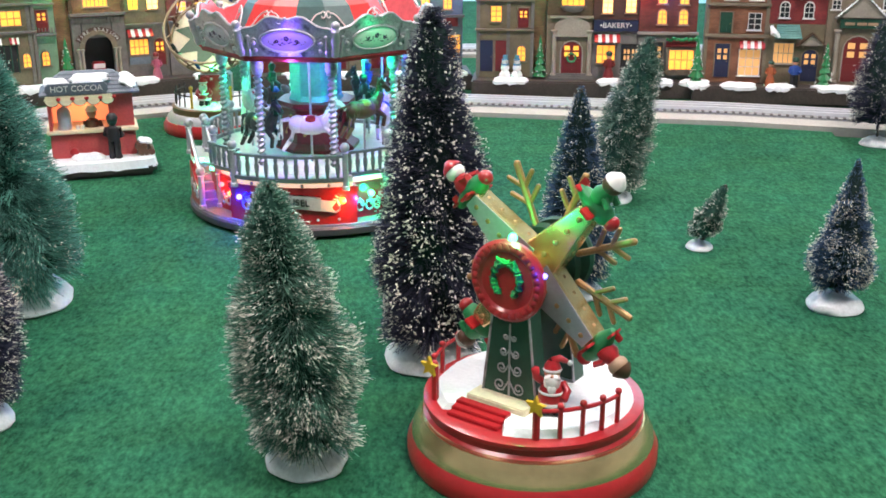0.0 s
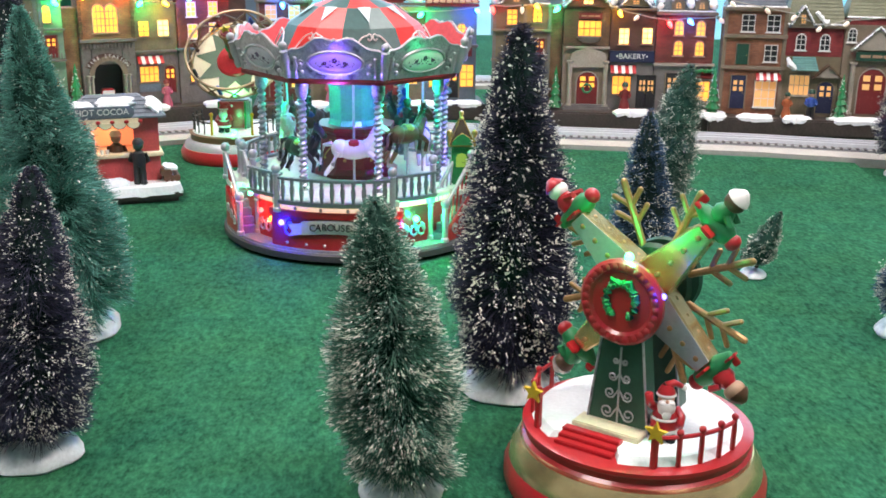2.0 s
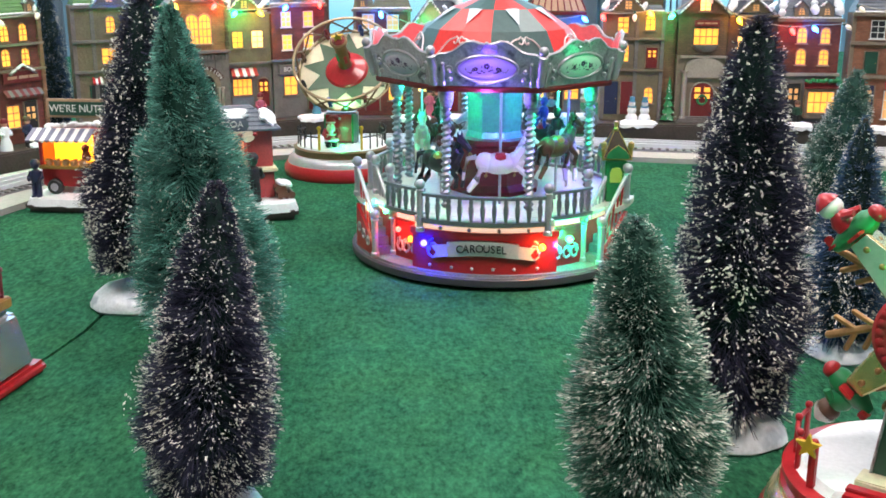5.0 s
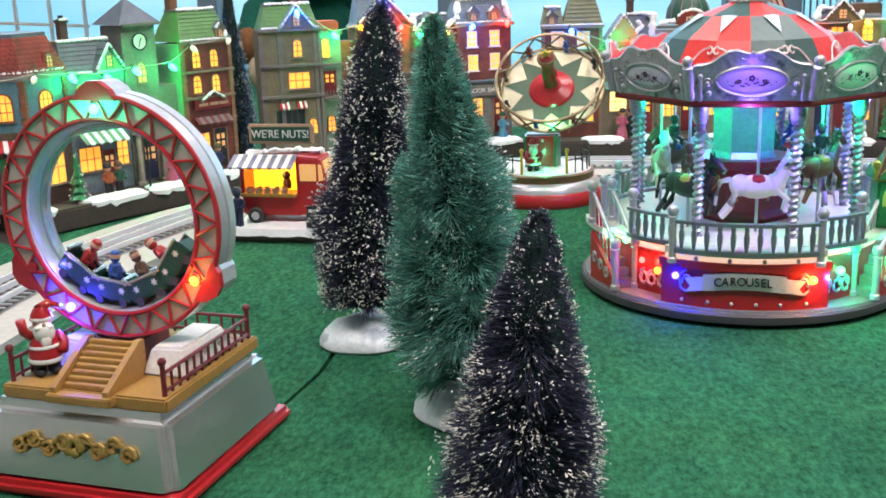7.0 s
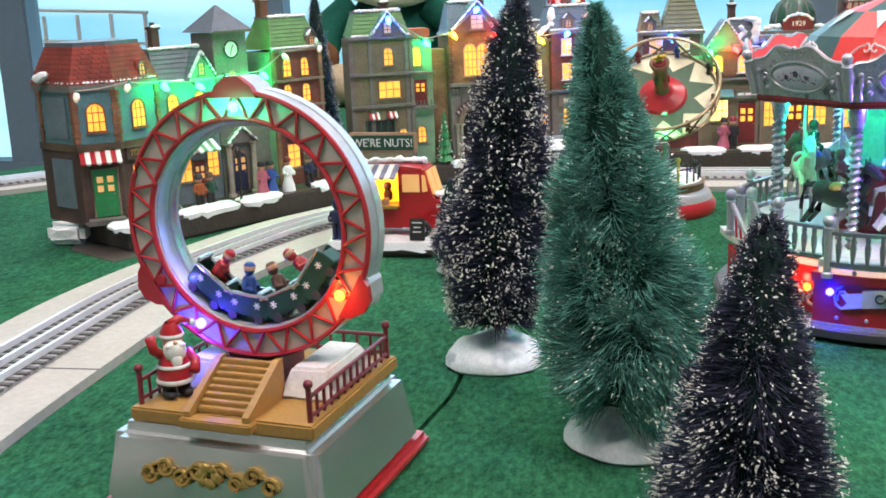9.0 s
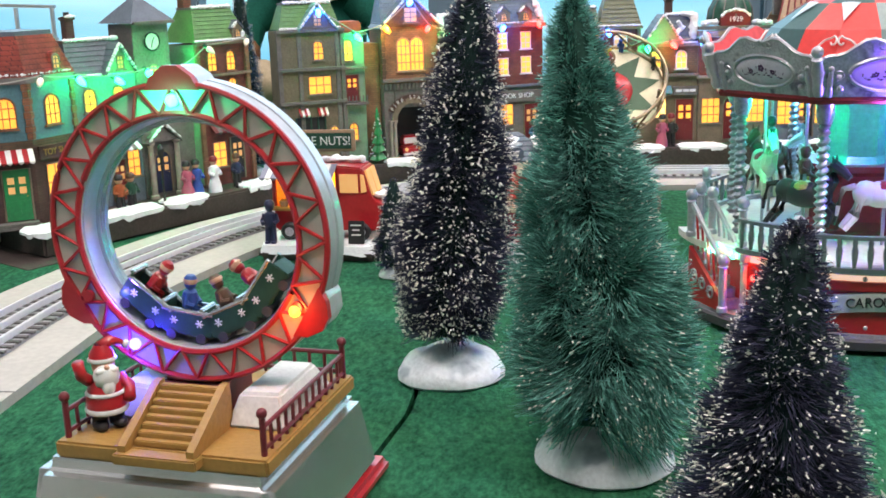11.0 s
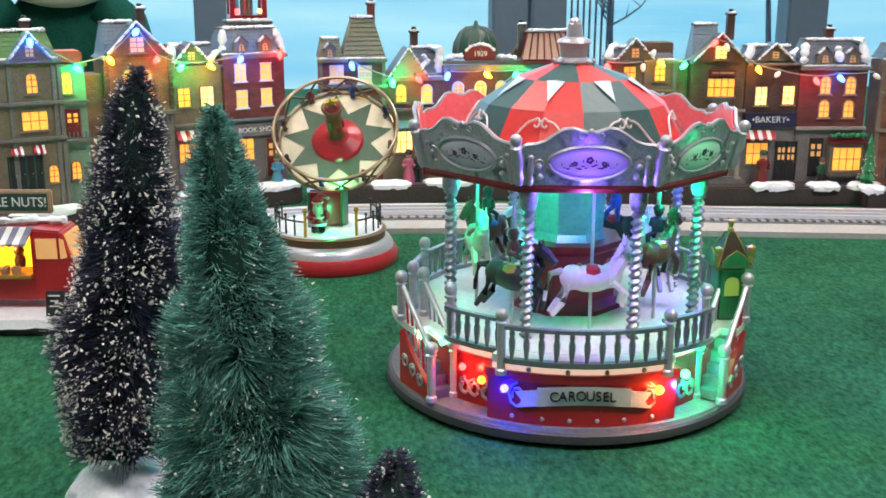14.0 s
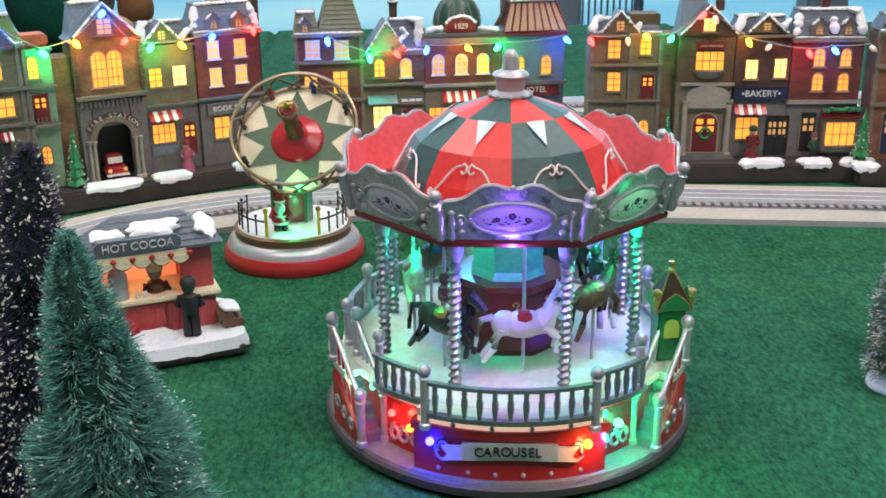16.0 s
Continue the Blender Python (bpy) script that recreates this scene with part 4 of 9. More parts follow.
    for k in range(8):
        a = 45 * k
        half = 0.1005 * math.sin(radians(22.5))
        up = 0.0345
        m0 = facing(a, 0.1005 * math.cos(radians(22.5)), 0.1545) @ Matrix.Rotation(radians(15), 4, "X")
        def outline(w0, w1, grow=0.0):
            pts = [(-w0, 0.0), (w0, 0.0), (w1, 0.018 + grow)]
            for i in range(17):
                t = i / 16
                x = w1 * (1 - 2 * t)
                z = 0.0205 + 0.0140 * max(0.0, math.sin(math.pi * t)) ** 0.8 + 0.0022 * math.cos(t * 2 * math.pi * 3)
                pts.append((x * 0.97, z + grow))
            pts.append((-w1, 0.018 + grow))
            return pts
        w1 = half * 1.09
        bm = B()
        prism(bm, outline(half, w1), 0.002, m0)
        pan = part("valance_panel", bm, M_SILVERD, ob, "silver scalloped valance panel")
        bm = B()
        prism(bm, outline(half * 0.995, w1 * 0.995, -0.0004), 0.0008, m0 @ T((0, 0.0014, 0)))
        part("panel_back", bm, M_PINK, pan, "coral-red inner face")
        bm = B()
        pts = outline(half, w1)[2:]
        tube(bm, [m0 @ Vector((x, -0.0012, z)) for x, z in pts], 0.0013, 6)
        part("beading", bm, M_SILVER, pan, "", True)
        bm = B()
        ball(bm, 0.0018, (0, -0.0016, 0.0335), seg=8, m=m0)
        for s in (-1, 1):
            tube(bm, [m0 @ Vector((s * (0.0052 - 0.0030 * math.cos(q * 0.62) * (1 - q * 0.05)), -0.0018, 0.0308 + 0.0026 * math.sin(q * 0.62) * (1 - q * 0.05))) for q in range(13)], 0.0008, 5)
            tube(bm, [m0 @ Vector((s * (0.0285 + 0.0030 * math.cos(q * 0.62) * (1 - q * 0.05)), -0.0018, 0.0125 + 0.0042 * math.sin(q * 0.62) * (1 - q * 0.05))) for q in range(13)], 0.0008, 5)
        part("crest", bm, M_SILVER, pan, "silver curled crest", True)["kind"] = "stuff"
        bm = B()
        ball(bm, 1.0, (0, 0, 0), (0.0222, 0.0022, 0.0092), 20, m0 @ T((0, -0.0018, 0.0142)))
        g = {0: G_MED_P, 1: G_MED_G}.get(k, M_LILAC)
        part("medallion", bm, g, pan, "oval medallion with painted flowers", True)
        bm = B()
        tube(bm, [m0 @ Vector((0.0232 * math.cos(q * math.pi / 18), -0.0022, 0.0142 + 0.0102 * math.sin(q * math.pi / 18))) for q in range(36)], 0.0013, 6, True)
        part("medallion_rim", bm, M_SILVER, pan, "", True)
        rr = random.Random(50 + k)
        bm = B()
        for fx, fz, fr in ((0.0, 0.0170, 0.0011), (-0.0085, 0.0145, 0.0008), (0.0085, 0.0145, 0.0008), (-0.0150, 0.0140, 0.0006), (0.0150, 0.0140, 0.0006)):
            for q in range(5):
                g = 2 * math.pi * q / 5 + fx * 90
                ball(bm, fr, (fx + fr * 1.3 * math.cos(g), -0.0042 + 0.0018 * (fx / 0.02) ** 2, fz + fr * 1.3 * math.sin(g)), (1, 0.3, 1), 6, m0)
        for s in (-1, 1):
            for q in range(9):
                t = 0.10 + 0.085 * q
                ball(bm, rr.uniform(0.0005, 0.0009), (s * 0.020 * t, -0.0041 + 0.0018 * t * t, 0.0125 + 0.0012 * math.sin(q * 1.7) + rr.uniform(-0.001, 0.001)), (1.7, 0.3, 0.7), 6, m0)
                if q % 2:
                    ball(bm, 0.0006, (s * 0.020 * t, -0.0041 + 0.0018 * t * t, 0.0172 - 0.004 * t + rr.uniform(-0.001, 0.001)), (0.8, 0.3, 1.6), 6, m0)
        part("painted_garland", bm, M_PETAL, pan, "painted flower garland")
        for s in (-1, 1):
            bm = B()
            lathe(bm, [(0.0014, 0.0), (0.0020, 0.003), (0.0013, 0.006), (0.0021, 0.011), (0.0014, 0.015), (0.0010, 0.0165)], 10, m0 @ T((s * half * 0.87, -0.002, 0.0)))
            ball(bm, 0.0019, (s * half * 0.87, -0.002, 0.0175), seg=10, m=m0)
            part("turned_knob", bm, M_SILVER, pan, "", True)
            bm = B()
            ball(bm, 0.0019, (s * half * 0.72, -0.003, 0.006), seg=8, m=m0)
            ball(bm, 0.0019, (s * half * 0.75, -0.003, 0.0125), seg=8, m=m0)
            part("bead", bm, M_SILVER, pan, "", True)
        bm = B()
        c = facing(a + 22.5, 0.1040, 0.1545)
        lathe(bm, [(0.0022, 0.0), (0.0034, 0.004), (0.0026, 0.008), (0.0040, 0.015), (0.0030, 0.021), (0.0038, 0.023), (0.0018, 0.0248)], 12, c @ Matrix.Rotation(radians(14), 4, "X"))
        ball(bm, 0.0037, (0, 0, 0.0275), seg=12, m=c @ Matrix.Rotation(radians(14), 4, "X"))
        part("corner_finial", bm, M_SILVER, ob, "silver corner finial", True)
    # roof: eight double facets, red and green, with a star of swapped colours at the top
    prof = [(0.0105, 0.2165), (0.0370, 0.2070), (0.0600, 0.1915), (0.0705, 0.1735), (0.0765, 0.154)]
    last = len(prof) - 1

    def rp(a, i, lift=0.0):
        r, z = prof[i]
        return pol(a, r + lift, z + lift)

    def canopy_strip(i0, i1, spans):
        bm = B()
        for a0, a1 in spans:
            rows = [(bm.verts.new(rp(a0, i)), bm.verts.new(rp(a1, i))) for i in range(i0, i1 + 1)]
            for p, q in zip(rows, rows[1:]):
                bm.faces.new((p[0], p[1], q[1], q[0]))
        return bm
    for k in range(8):
        main, other = (M_ROOFR, M_ROOFG) if k % 2 else (M_ROOFG, M_ROOFR)
        mid = 22.5 + 45 * k
        L, Rr = mid - 22.5, mid + 22.5
        for a0, a1 in ((L, mid), (mid, Rr)):
            part("roof_facet", canopy_strip(1, last, [(a0, a1)]), main, ob, "canopy facet")
        part("roof_tip", canopy_strip(0, 1, [(L, mid), (mid, Rr)]), other, ob, "canopy facet")
        bm = B()
        for s in (-1, 1):
            bm.faces.new([bm.verts.new(v) for v in (rp(mid, 1, 0.0010), rp(mid + s * 9, 1, 0.0006), pol(mid, 0.0542, 0.1968))])
        part("star_point", bm, M_ROOFW, ob, "pale star point")
        for sgn in (-1, 1):
            aa = mid + sgn * 11.25
            p0, p1 = pol(aa, 0.0722, 0.1680), pol(aa, 0.0632, 0.1863)
            up = (p1 - p0).normalized()
            rgt = Vector((math.cos(radians(aa)), math.sin(radians(aa)), 0)) * sgn
            nrm = rgt.cross(up)
            mm = Matrix((rgt, nrm, up)).transposed().to_4x4()
            mm.translation = (p0 + p1) / 2 + pol(aa, 1.0) * 0.0012 + Vector((0, 0, 0.001))
            bm = B()
            scroll(bm, mm, 0.0265, 0.0235, 0.0007)
            part("roof_scroll", bm, M_BANNER, ob, "silver scroll on the canopy", True)
    bm = B()
    lathe(bm, [(0, 0.2145), (0.0125, 0.2145), (0.0135, 0.2170), (0.0095, 0.2185), (0.0085, 0.2195), (0.0098, 0.2275), (0.0115, 0.2290), (0.0105, 0.2305), (0.0055, 0.2325), (0.0050, 0.2365), (0.0046, 0.2405), (0.002, 0.2425), (0, 0.2427)], 20)
    ball(bm, 0.0043, (0, 0, 0.2405), seg=12)
    for k in range(10):
        ball(bm, 0.0016, pol(36 * k, 0.0132, 0.2170), seg=7)
    part("roof_finial", bm, M_SILVER, ob, "silver stepped finial", True)
    return ob


carousel()
for a, r, z, w, c in ((-38, 0.113, 0.034, 0.026, (1, 0.08, 0.05)), (-23.3, 0.124, 0.0335, 0.11, (0.0, 0.0, 1)), (22.6, 0.124, 0.0335, 0.040, (1, 0.3, 0.06)), (37, 0.114, 0.036, 0.085, (0.0, 1, 0.22)), (52, 0.118, 0.040, 0.034, (0.02, 1, 0.4)), (-56, 0.118, 0.050, 0.035, (0.1, 1, 0.5)), (29.5, 0.1185, 0.033, 0.04, (0.1, 0.2, 1))):
    p = CAR @ pol(a, r, z)
    bulb_lamp("carousel_lamp", p, w, c, 0.002)
for a, r, w, c in ((0, 0.094, 0.22, (0.24, 0.12, 1.0)), (52, 0.080, 0.22, (0.0, 1.0, 0.30)), (-66, 0.080, 0.42, (0.0, 1.0, 0.38)), (84, 0.092, 0.42, (0.10, 0.06, 1.0)), (200, 0.07, 0.22, (0.1, 0.6, 1.0))):
    bulb_lamp("canopy_lamp", CAR @ pol(a, r, 0.146), w, c, 0.004)


# Added unseen lamps before two medallions, for LED light soaking through the panel.
bulb_lamp("medallion_fill", CAR @ pol(0, 0.1130, 0.172), 0.013, (0.20, 0.06, 1.0), 0.006)
bulb_lamp("medallion_fill", CAR @ pol(45, 0.1130, 0.172), 0.005, (0.0, 1.0, 0.3), 0.006)


# ticket booth beside the carousel stairs
def ticket_booth():
    ob = thing("ticket_booth", CAR @ facing(71, 0.1060, 0.0553) @ Matrix.Rotation(radians(-62), 4, "Z") @ Matrix.Scale(1.16, 4), "green toy ticket booth with a dark brown peaked roof", "booth")
    bm = B()
    box(bm, 0.015, 0.014, 0.030, T((0, 0, 0.015)), 0.0012)
    part("body", bm, M_GREEN, ob)
    bm = B()
    prism(bm, [(-0.0042, 0.0), (0.0042, 0.0), (0.0042, 0.007), (0.003, 0.0098), (0, 0.0108), (-0.003, 0.0098), (-0.0042, 0.007)], 0.0006, T((0, -0.0069, 0.014)))
    part("window", bm, G_BOOTH, ob, "dim green arched window")
    bm = B()
    box(bm, 0.019, 0.018, 0.002, T((0, 0, 0.031)), 0.0006)
    part("cornice", bm, M_GOLD, ob)
    bm = B()
    lathe(bm, [(0, 0.032), (0.0138, 0.032), (0.0105, 0.0365), (0.0070, 0.042), (0.0022, 0.0492), (0, 0.0495)], 4, Matrix.Rotation(radians(45), 4, "Z"))
    rf = part("roof", bm, M_BOOTHROOF, ob, "dark brown peaked roof")
    for q in range(4):
        bm = B()
        m = Matrix.Rotation(radians(90 * q), 4, "Z")
        prism(bm, [(-0.0080, 0.0), (0.0080, 0.0), (0.0074, 0.0030), (0.0045, 0.0062), (0.0, 0.0092), (-0.0045, 0.0062), (-0.0074, 0.0030)], 0.0012, m @ T((0, -0.0096, 0.0315)))
        gb = part("gable", bm, M_GREEN, ob, "green scalloped gable")
        bm = B()
        tube(bm, [m @ Vector((x, -0.0103, 0.0315 + z)) for x, z in ((-0.0080, 0.0), (-0.0074, 0.0030), (-0.0045, 0.0062), (0.0, 0.0092), (0.0045, 0.0062), (0.0074, 0.0030), (0.0080, 0.0))], 0.0004, 5)
        part("gable_trim", bm, M_GOLD, gb, "gold edge")
    for q in range(4):
        bm = B()
        tube(bm, [Matrix.Rotation(radians(45 + 90 * q), 3, "Z") @ Vector(v) for v in ((0.0140, 0, 0.0322), (0.0107, 0, 0.0368), (0.0072, 0, 0.0423), (0.0024, 0, 0.0494))], 0.0004, 5)
        part("roof_rib", bm, M_GOLD, rf)
    bm = B()
    lathe(bm, [(0.0014, 0.049), (0.0020, 0.0505), (0.0011, 0.052), (0.0018, 0.054), (0.0016, 0.0555), (0, 0.0565)], 10)
    part("finial", bm, M_GOLD, ob, "", True)
    for sx in (-1, 1):
        bm = B()
        lathe(bm, [(0.0012, 0.03), (0.0012, 0.038), (0.0022, 0.039), (0.0022, 0.042), (0.0, 0.0435)], 8, T((sx * 0.0095, -0.008, 0)))
        part("lantern", bm, M_GOLD, ob)


ticket_booth()

# ---- loop ride: silver pedestal, stairs, ring with a little train ----
M_STEEL = mat("silver_plastic", (0.62, 0.61, 0.60), 0.27, metal=0.85, var=0.08, scale=20, bump=0.08)
M_TRUSS = mat("pale_truss_panel", (0.55, 0.50, 0.44), 0.5, var=0.1)
M_BURG = mat("burgundy_rail", (0.16, 0.02, 0.03), 0.4, var=0.15)
M_SKIN = mat("painted_skin", (0.62, 0.33, 0.22), 0.5)
M_RIM = mat("grey_rim_plastic", (0.60, 0.61, 0.65), 0.3, metal=0.5, var=0.1)
M_PINKROCK = mat("snowy_boulder", (0.66, 0.64, 0.62), 0.6, var=0.15, scale=60)
M_YELLOW = mat("yellow_paint", (0.65, 0.42, 0.03), 0.4, var=0.15)


def winter_figurine(m, h, label, arm_up=True, coat=None):
    """A red-coated, white-bearded winter figurine in one plain painted mesh."""
    k = h / 0.034
    bm = B()
    mats = [coat or M_RED, M_WHITE, M_SKIN, M_BLACK]
    spans = []

    def mark(i):
        bm.faces.ensure_lookup_table()
        spans.append((i, len(bm.faces)))
    for s in (-1, 1):
        tube(bm, [(s * 0.0034 * k, 0, 0.001 * k), (s * 0.003 * k, 0, 0.010 * k)], 0.0031 * k, 8)
        ball(bm, 0.0036 * k, (s * 0.0036 * k, -0.002 * k, 0.002 * k), (0.9, 1.4, 0.65), 8)
    mark(3)
    lathe(bm, [(0, 0.007 * k), (0.0078 * k, 0.007 * k), (0.0080 * k, 0.010 * k), (0.0072 * k, 0.015 * k), (0.0055 * k, 0.0205 * k), (0.002 * k, 0.0225 * k), (0, 0.0226 * k)], 16)
    if arm_up:
        tube(bm, [(-0.0055 * k, 0, 0.020 * k), (-0.0088 * k, -0.001 * k, 0.023 * k), (-0.0098 * k, -0.002 * k, 0.029 * k)], 0.0024 * k, 8)
    else:
        tube(bm, [(-0.0055 * k, 0, 0.020 * k), (-0.0085 * k, -0.003 * k, 0.0145 * k), (-0.005 * k, -0.008 * k, 0.0135 * k)], 0.0024 * k, 8)
    tube(bm, [(0.0055 * k, 0, 0.020 * k), (0.009 * k, -0.002 * k, 0.0155 * k), (0.007 * k, -0.0075 * k, 0.0125 * k)], 0.0024 * k, 8)
    lathe(bm, [(0.0052 * k, 0.0285 * k), (0.0048 * k, 0.0305 * k), (0.0026 * k, 0.034 * k)], 12)
    tube(bm, [(0.0, 0, 0.0325 * k), (0.004 * k, 0.001 * k, 0.0345 * k), (0.0085 * k, 0.001 * k, 0.0325 * k)], 0.003 * k, 8, r_end=0.0014 * k)
    mark(0)
    lathe(bm, [(0.0079 * k, 0.0068 * k), (0.0086 * k, 0.0078 * k), (0.0079 * k, 0.0092 * k)], 16)
    ball(bm, 0.0050 * k, (0, -0.0036 * k, 0.0218 * k), (1.05, 0.75, 1.15), 10)
    ball(bm, 0.0032 * k, (0, -0.0056 * k, 0.0178 * k), (0.9, 0.6, 1.2), 8)
    for s in (-1, 1):
        ball(bm, 0.0020 * k, (s * 0.0020 * k, -0.0055 * k, 0.0245 * k), (1.3, 0.6, 0.7), 8)
    lathe(bm, [(0.0072 * k, 0.0138 * k), (0.0080 * k, 0.0146 * k), (0.0071 * k, 0.0156 * k)], 16)
    lathe(bm, [(0.0050 * k, 0.0272 * k), (0.0058 * k, 0.0280 * k), (0.0050 * k, 0.0292 * k)], 12)
    ball(bm, 0.0017 * k, (0.0098 * k, 0.001 * k, 0.0318 * k), seg=8)
    mark(1)
    ball(bm, 0.0046 * k, (0, -0.0008 * k, 0.0258 * k), (1, 1, 1), 12)
    ball(bm, 0.0012 * k, (0, -0.0056 * k, 0.0258 * k), seg=6)
    mark(2)
    bmesh.ops.recalc_face_normals(bm, faces=bm.faces)
    me = bpy.data.meshes.new("figurine")
    start = 0
    for slot, end in spans:
        for f in list(bm.faces)[start:end]:
            f.material_index = slot
            f.smooth = True
        start = end
    bm.to_mesh(me)
    bm.free()
    for q in mats:
        me.materials.append(q)
    ob = new("winter_figurine", me)
    ob.matrix_basis = m
    return tagged(ob, label, "figurine", "painted figurines")


LOOP = pose(-0.484, 0.682, 0, 0, 0, -11)


def loop_ride():
    ob = thing("loop_ride", LOOP, "toy loop ride with a red truss ring on a silver pedestal", "ride")
    bm = B()
    w0, d0, w1, d1, h = 0.0580, 0.0590, 0.0515, 0.0520, 0.0455
    vs = [bm.verts.new(v) for v in ((-w0, -d0, 0.004), (w0, -d0, 0.004), (w0, d0, 0.004), (-w0, d0, 0.004), (-w1, -d1, h), (w1, -d1, h), (w1, d1, h), (-w1, d1, h))]
    for f in ((0, 1, 5, 4), (1, 2, 6, 5), (2, 3, 7, 6), (3, 0, 4, 7), (4, 5, 6, 7), (3, 2, 1, 0)):
        bm.faces.new([vs[i] for i in f])
    bmesh.ops.bevel(bm, geom=list(bm.edges), offset=0.0055, segments=5, affect="EDGES")
    bmesh.ops.translate(bm, verts=bm.verts, vec=(0.0015, 0, 0))
    part("pedestal", bm, M_STEEL, ob, "tapered silver pedestal", True)
    bm = B()
    box(bm, 0.1225, 0.1245, 0.0075, T((0.0015, 0, 0.00375)), 0.0026)
    part("skirt", bm, M_RED, ob, "glossy red foot", True)
    # gilded ornament on the front slope
    orn = Matrix.Translation((0.003, -0.0553, 0.0278)) @ Matrix.Rotation(radians(-9.5), 4, "X") @ Matrix.Diagonal((1.24, 1, 1.25, 1))
    rr = random.Random(4)
    bm = B()
    for s in (-1, 1):
        for c in range(4):
            cx = s * (0.0045 + c * 0.0068)
            tube(bm, [orn @ Vector((cx + 0.0036 * math.cos(k * 0.7) * (1 - k * 0.055), -0.0012, 0.0015 * (-1) ** c + 0.0036 * math.sin(k * 0.7 * s) * (1 - k * 0.055))) for k in range(13)], 0.0012, 6)
        tube(bm, [orn @ Vector((s * (0.002 + 0.0265 * k / 12), -0.0008, 0.0026 * math.sin(k * 0.9))) for k in range(13)], 0.0013, 6, r_end=0.0008)
    for k in range(7):
        ball(bm, 0.0022, (0.0035 * math.cos(k), -0.0012, 0.0028 * math.sin(k)), (1, 0.6, 1), 8, orn)
    part("ornament", bm, M_GOLD, ob, "gilded scroll ornament", True)
    # ochre deck and stairs
    bm = B()
    box(bm, 0.0940, 0.096, 0.007, T((0.0045, 0.001, h + 0.0035)), 0.001)
    part("deck", bm, M_WOODGOLD, ob, "ochre deck")
    for i in range(8):
        bm = B()
        box(bm, 0.026, 0.0034, 0.0026, T((0.0055, -0.043 + i * 0.0033, h + 0.0085 + i * 0.0021)), 0.0004)
        part("tread", bm, M_WOODGOLD, ob)
    for sx in (-1, 1):
        bm = B()
        prism(bm, [(-0.006, 0.0), (0.028, 0.0), (0.028, 0.0195), (0.024, 0.0195), (-0.006, 0.0035)], 0.0034, T((0.0055 + sx * 0.0150, -0.0445, h + 0.006)) @ Matrix.Rotation(radians(90), 4, "Z") @ T((0, 0.0017, 0)))
        part("stringer", bm, M_WOODGOLD, ob, "ochre stair side")
    bm = B()
    box(bm, 0.0366, 0.008, 0.0045, T((0.0055, -0.049, h + 0.0045)), 0.0006)
    part("bottom_step", bm, M_WOODGOLD, ob)
    for cx, s in ((-0.022, 1.0), (0.034, 1.10)):
        bm = B()
        box(bm, 0.022 * s, 0.050, 0.014, T((cx, 0.006, h + 0.014)), 0.0014)
        for v in bm.verts:
            u = (v.co.z - h - 0.007) / 0.014
            v.co.x = cx + (v.co.x - cx) * (1.12 - 0.42 * u)
            v.co.y = 0.006 + (v.co.y - 0.006) * (1.05 - 0.25 * u)
            v.co += Vector((1, 0.5, 0.7)) * 0.0012 * noise.noise(v.co * 70)
        part("snowy_block", bm, M_PINKROCK, ob, "white snowy block")
    # railings on both sides and the back
    for sx in (-1, 1):
        n = 13
        for i in range(n):
            y = -0.042 + 0.086 * i / (n - 1)
            tall = i in (0, n - 1)
            bm = B()
            tube(bm, [(0.0045 + sx * 0.0435, y, h + 0.007), (0.0045 + sx * 0.0435, y, h + (0.024 if tall else 0.0185))], 0.0013 if tall else 0.0008, 6)
            if tall:
                ball(bm, 0.0023, (0.0045 + sx * 0.0435, y, h + 0.0245), seg=8)
            part("rail_post", bm, M_BURG, ob, smooth=True)
        for z in (0.0095, 0.0185):
            bm = B()
            tube(bm, [(0.0045 + sx * 0.0435, -0.042, h + z), (0.0045 + sx * 0.0435, 0.044, h + z)], 0.0010, 6)
            part("rail", bm, M_BURG, ob, smooth=True)
    for i in range(12):
        x = -0.037 + 0.083 * i / 11
        bm = B()
        tube(bm, [(x, 0.046, h + 0.007), (x, 0.046, h + 0.0185)], 0.0008, 6)
        part("rail_post", bm, M_BURG, ob)
    for z in (0.0095, 0.0185):
        bm = B()
        tube(bm, [(-0.039, 0.046, h + z), (0.048, 0.046, h + z)], 0.0010, 6)
        part("rail", bm, M_BURG, ob)
    # the ring
    XC, ZC, YF, YB, RO, RI = 0.003, 0.1305, -0.009, 0.0085, 0.0622, 0.0495
    C = T((XC, 0, ZC)) @ Matrix.Rotation(radians(90), 4, "X")

    def band(bm, r0, r1, y0, y1, seg=96):
        lathe(bm, [(r0, -y0), (r1, -y0), (r1, -y1), (r0, -y1), (r0, -y0)], seg, C)
    bm = B()
    lathe(bm, [(RI - 0.001, -YF - 0.003), (RO + 0.0004, -YF - 0.003), (RO + 0.0010, -YB + 0.0085), (RO, -YB + 0.0080), (RO, -YB + 0.0072), (RO + 0.0012, -YB + 0.0068), (RO + 0.0012, -YB + 0.001), (RO + 0.0004, -YB), (RI - 0.0032, -YB), (RI - 0.001, -YF - 0.003)], 96, C)
    part("ring_body", bm, M_RIM, ob, "silver ring", True)
    bm = B()
    band(bm, RI - 0.0040, RI - 0.0012, YF + 0.010, YB - 0.0035)
    part("inner_track", bm, M_STEEL, ob, "bright inner track", True)
    bm = B()
    band(bm, RI, RO, YF + 0.0015, YF + 0.003)
    part("ring_face", bm, M_TRUSS, ob, "pale ring face", True)
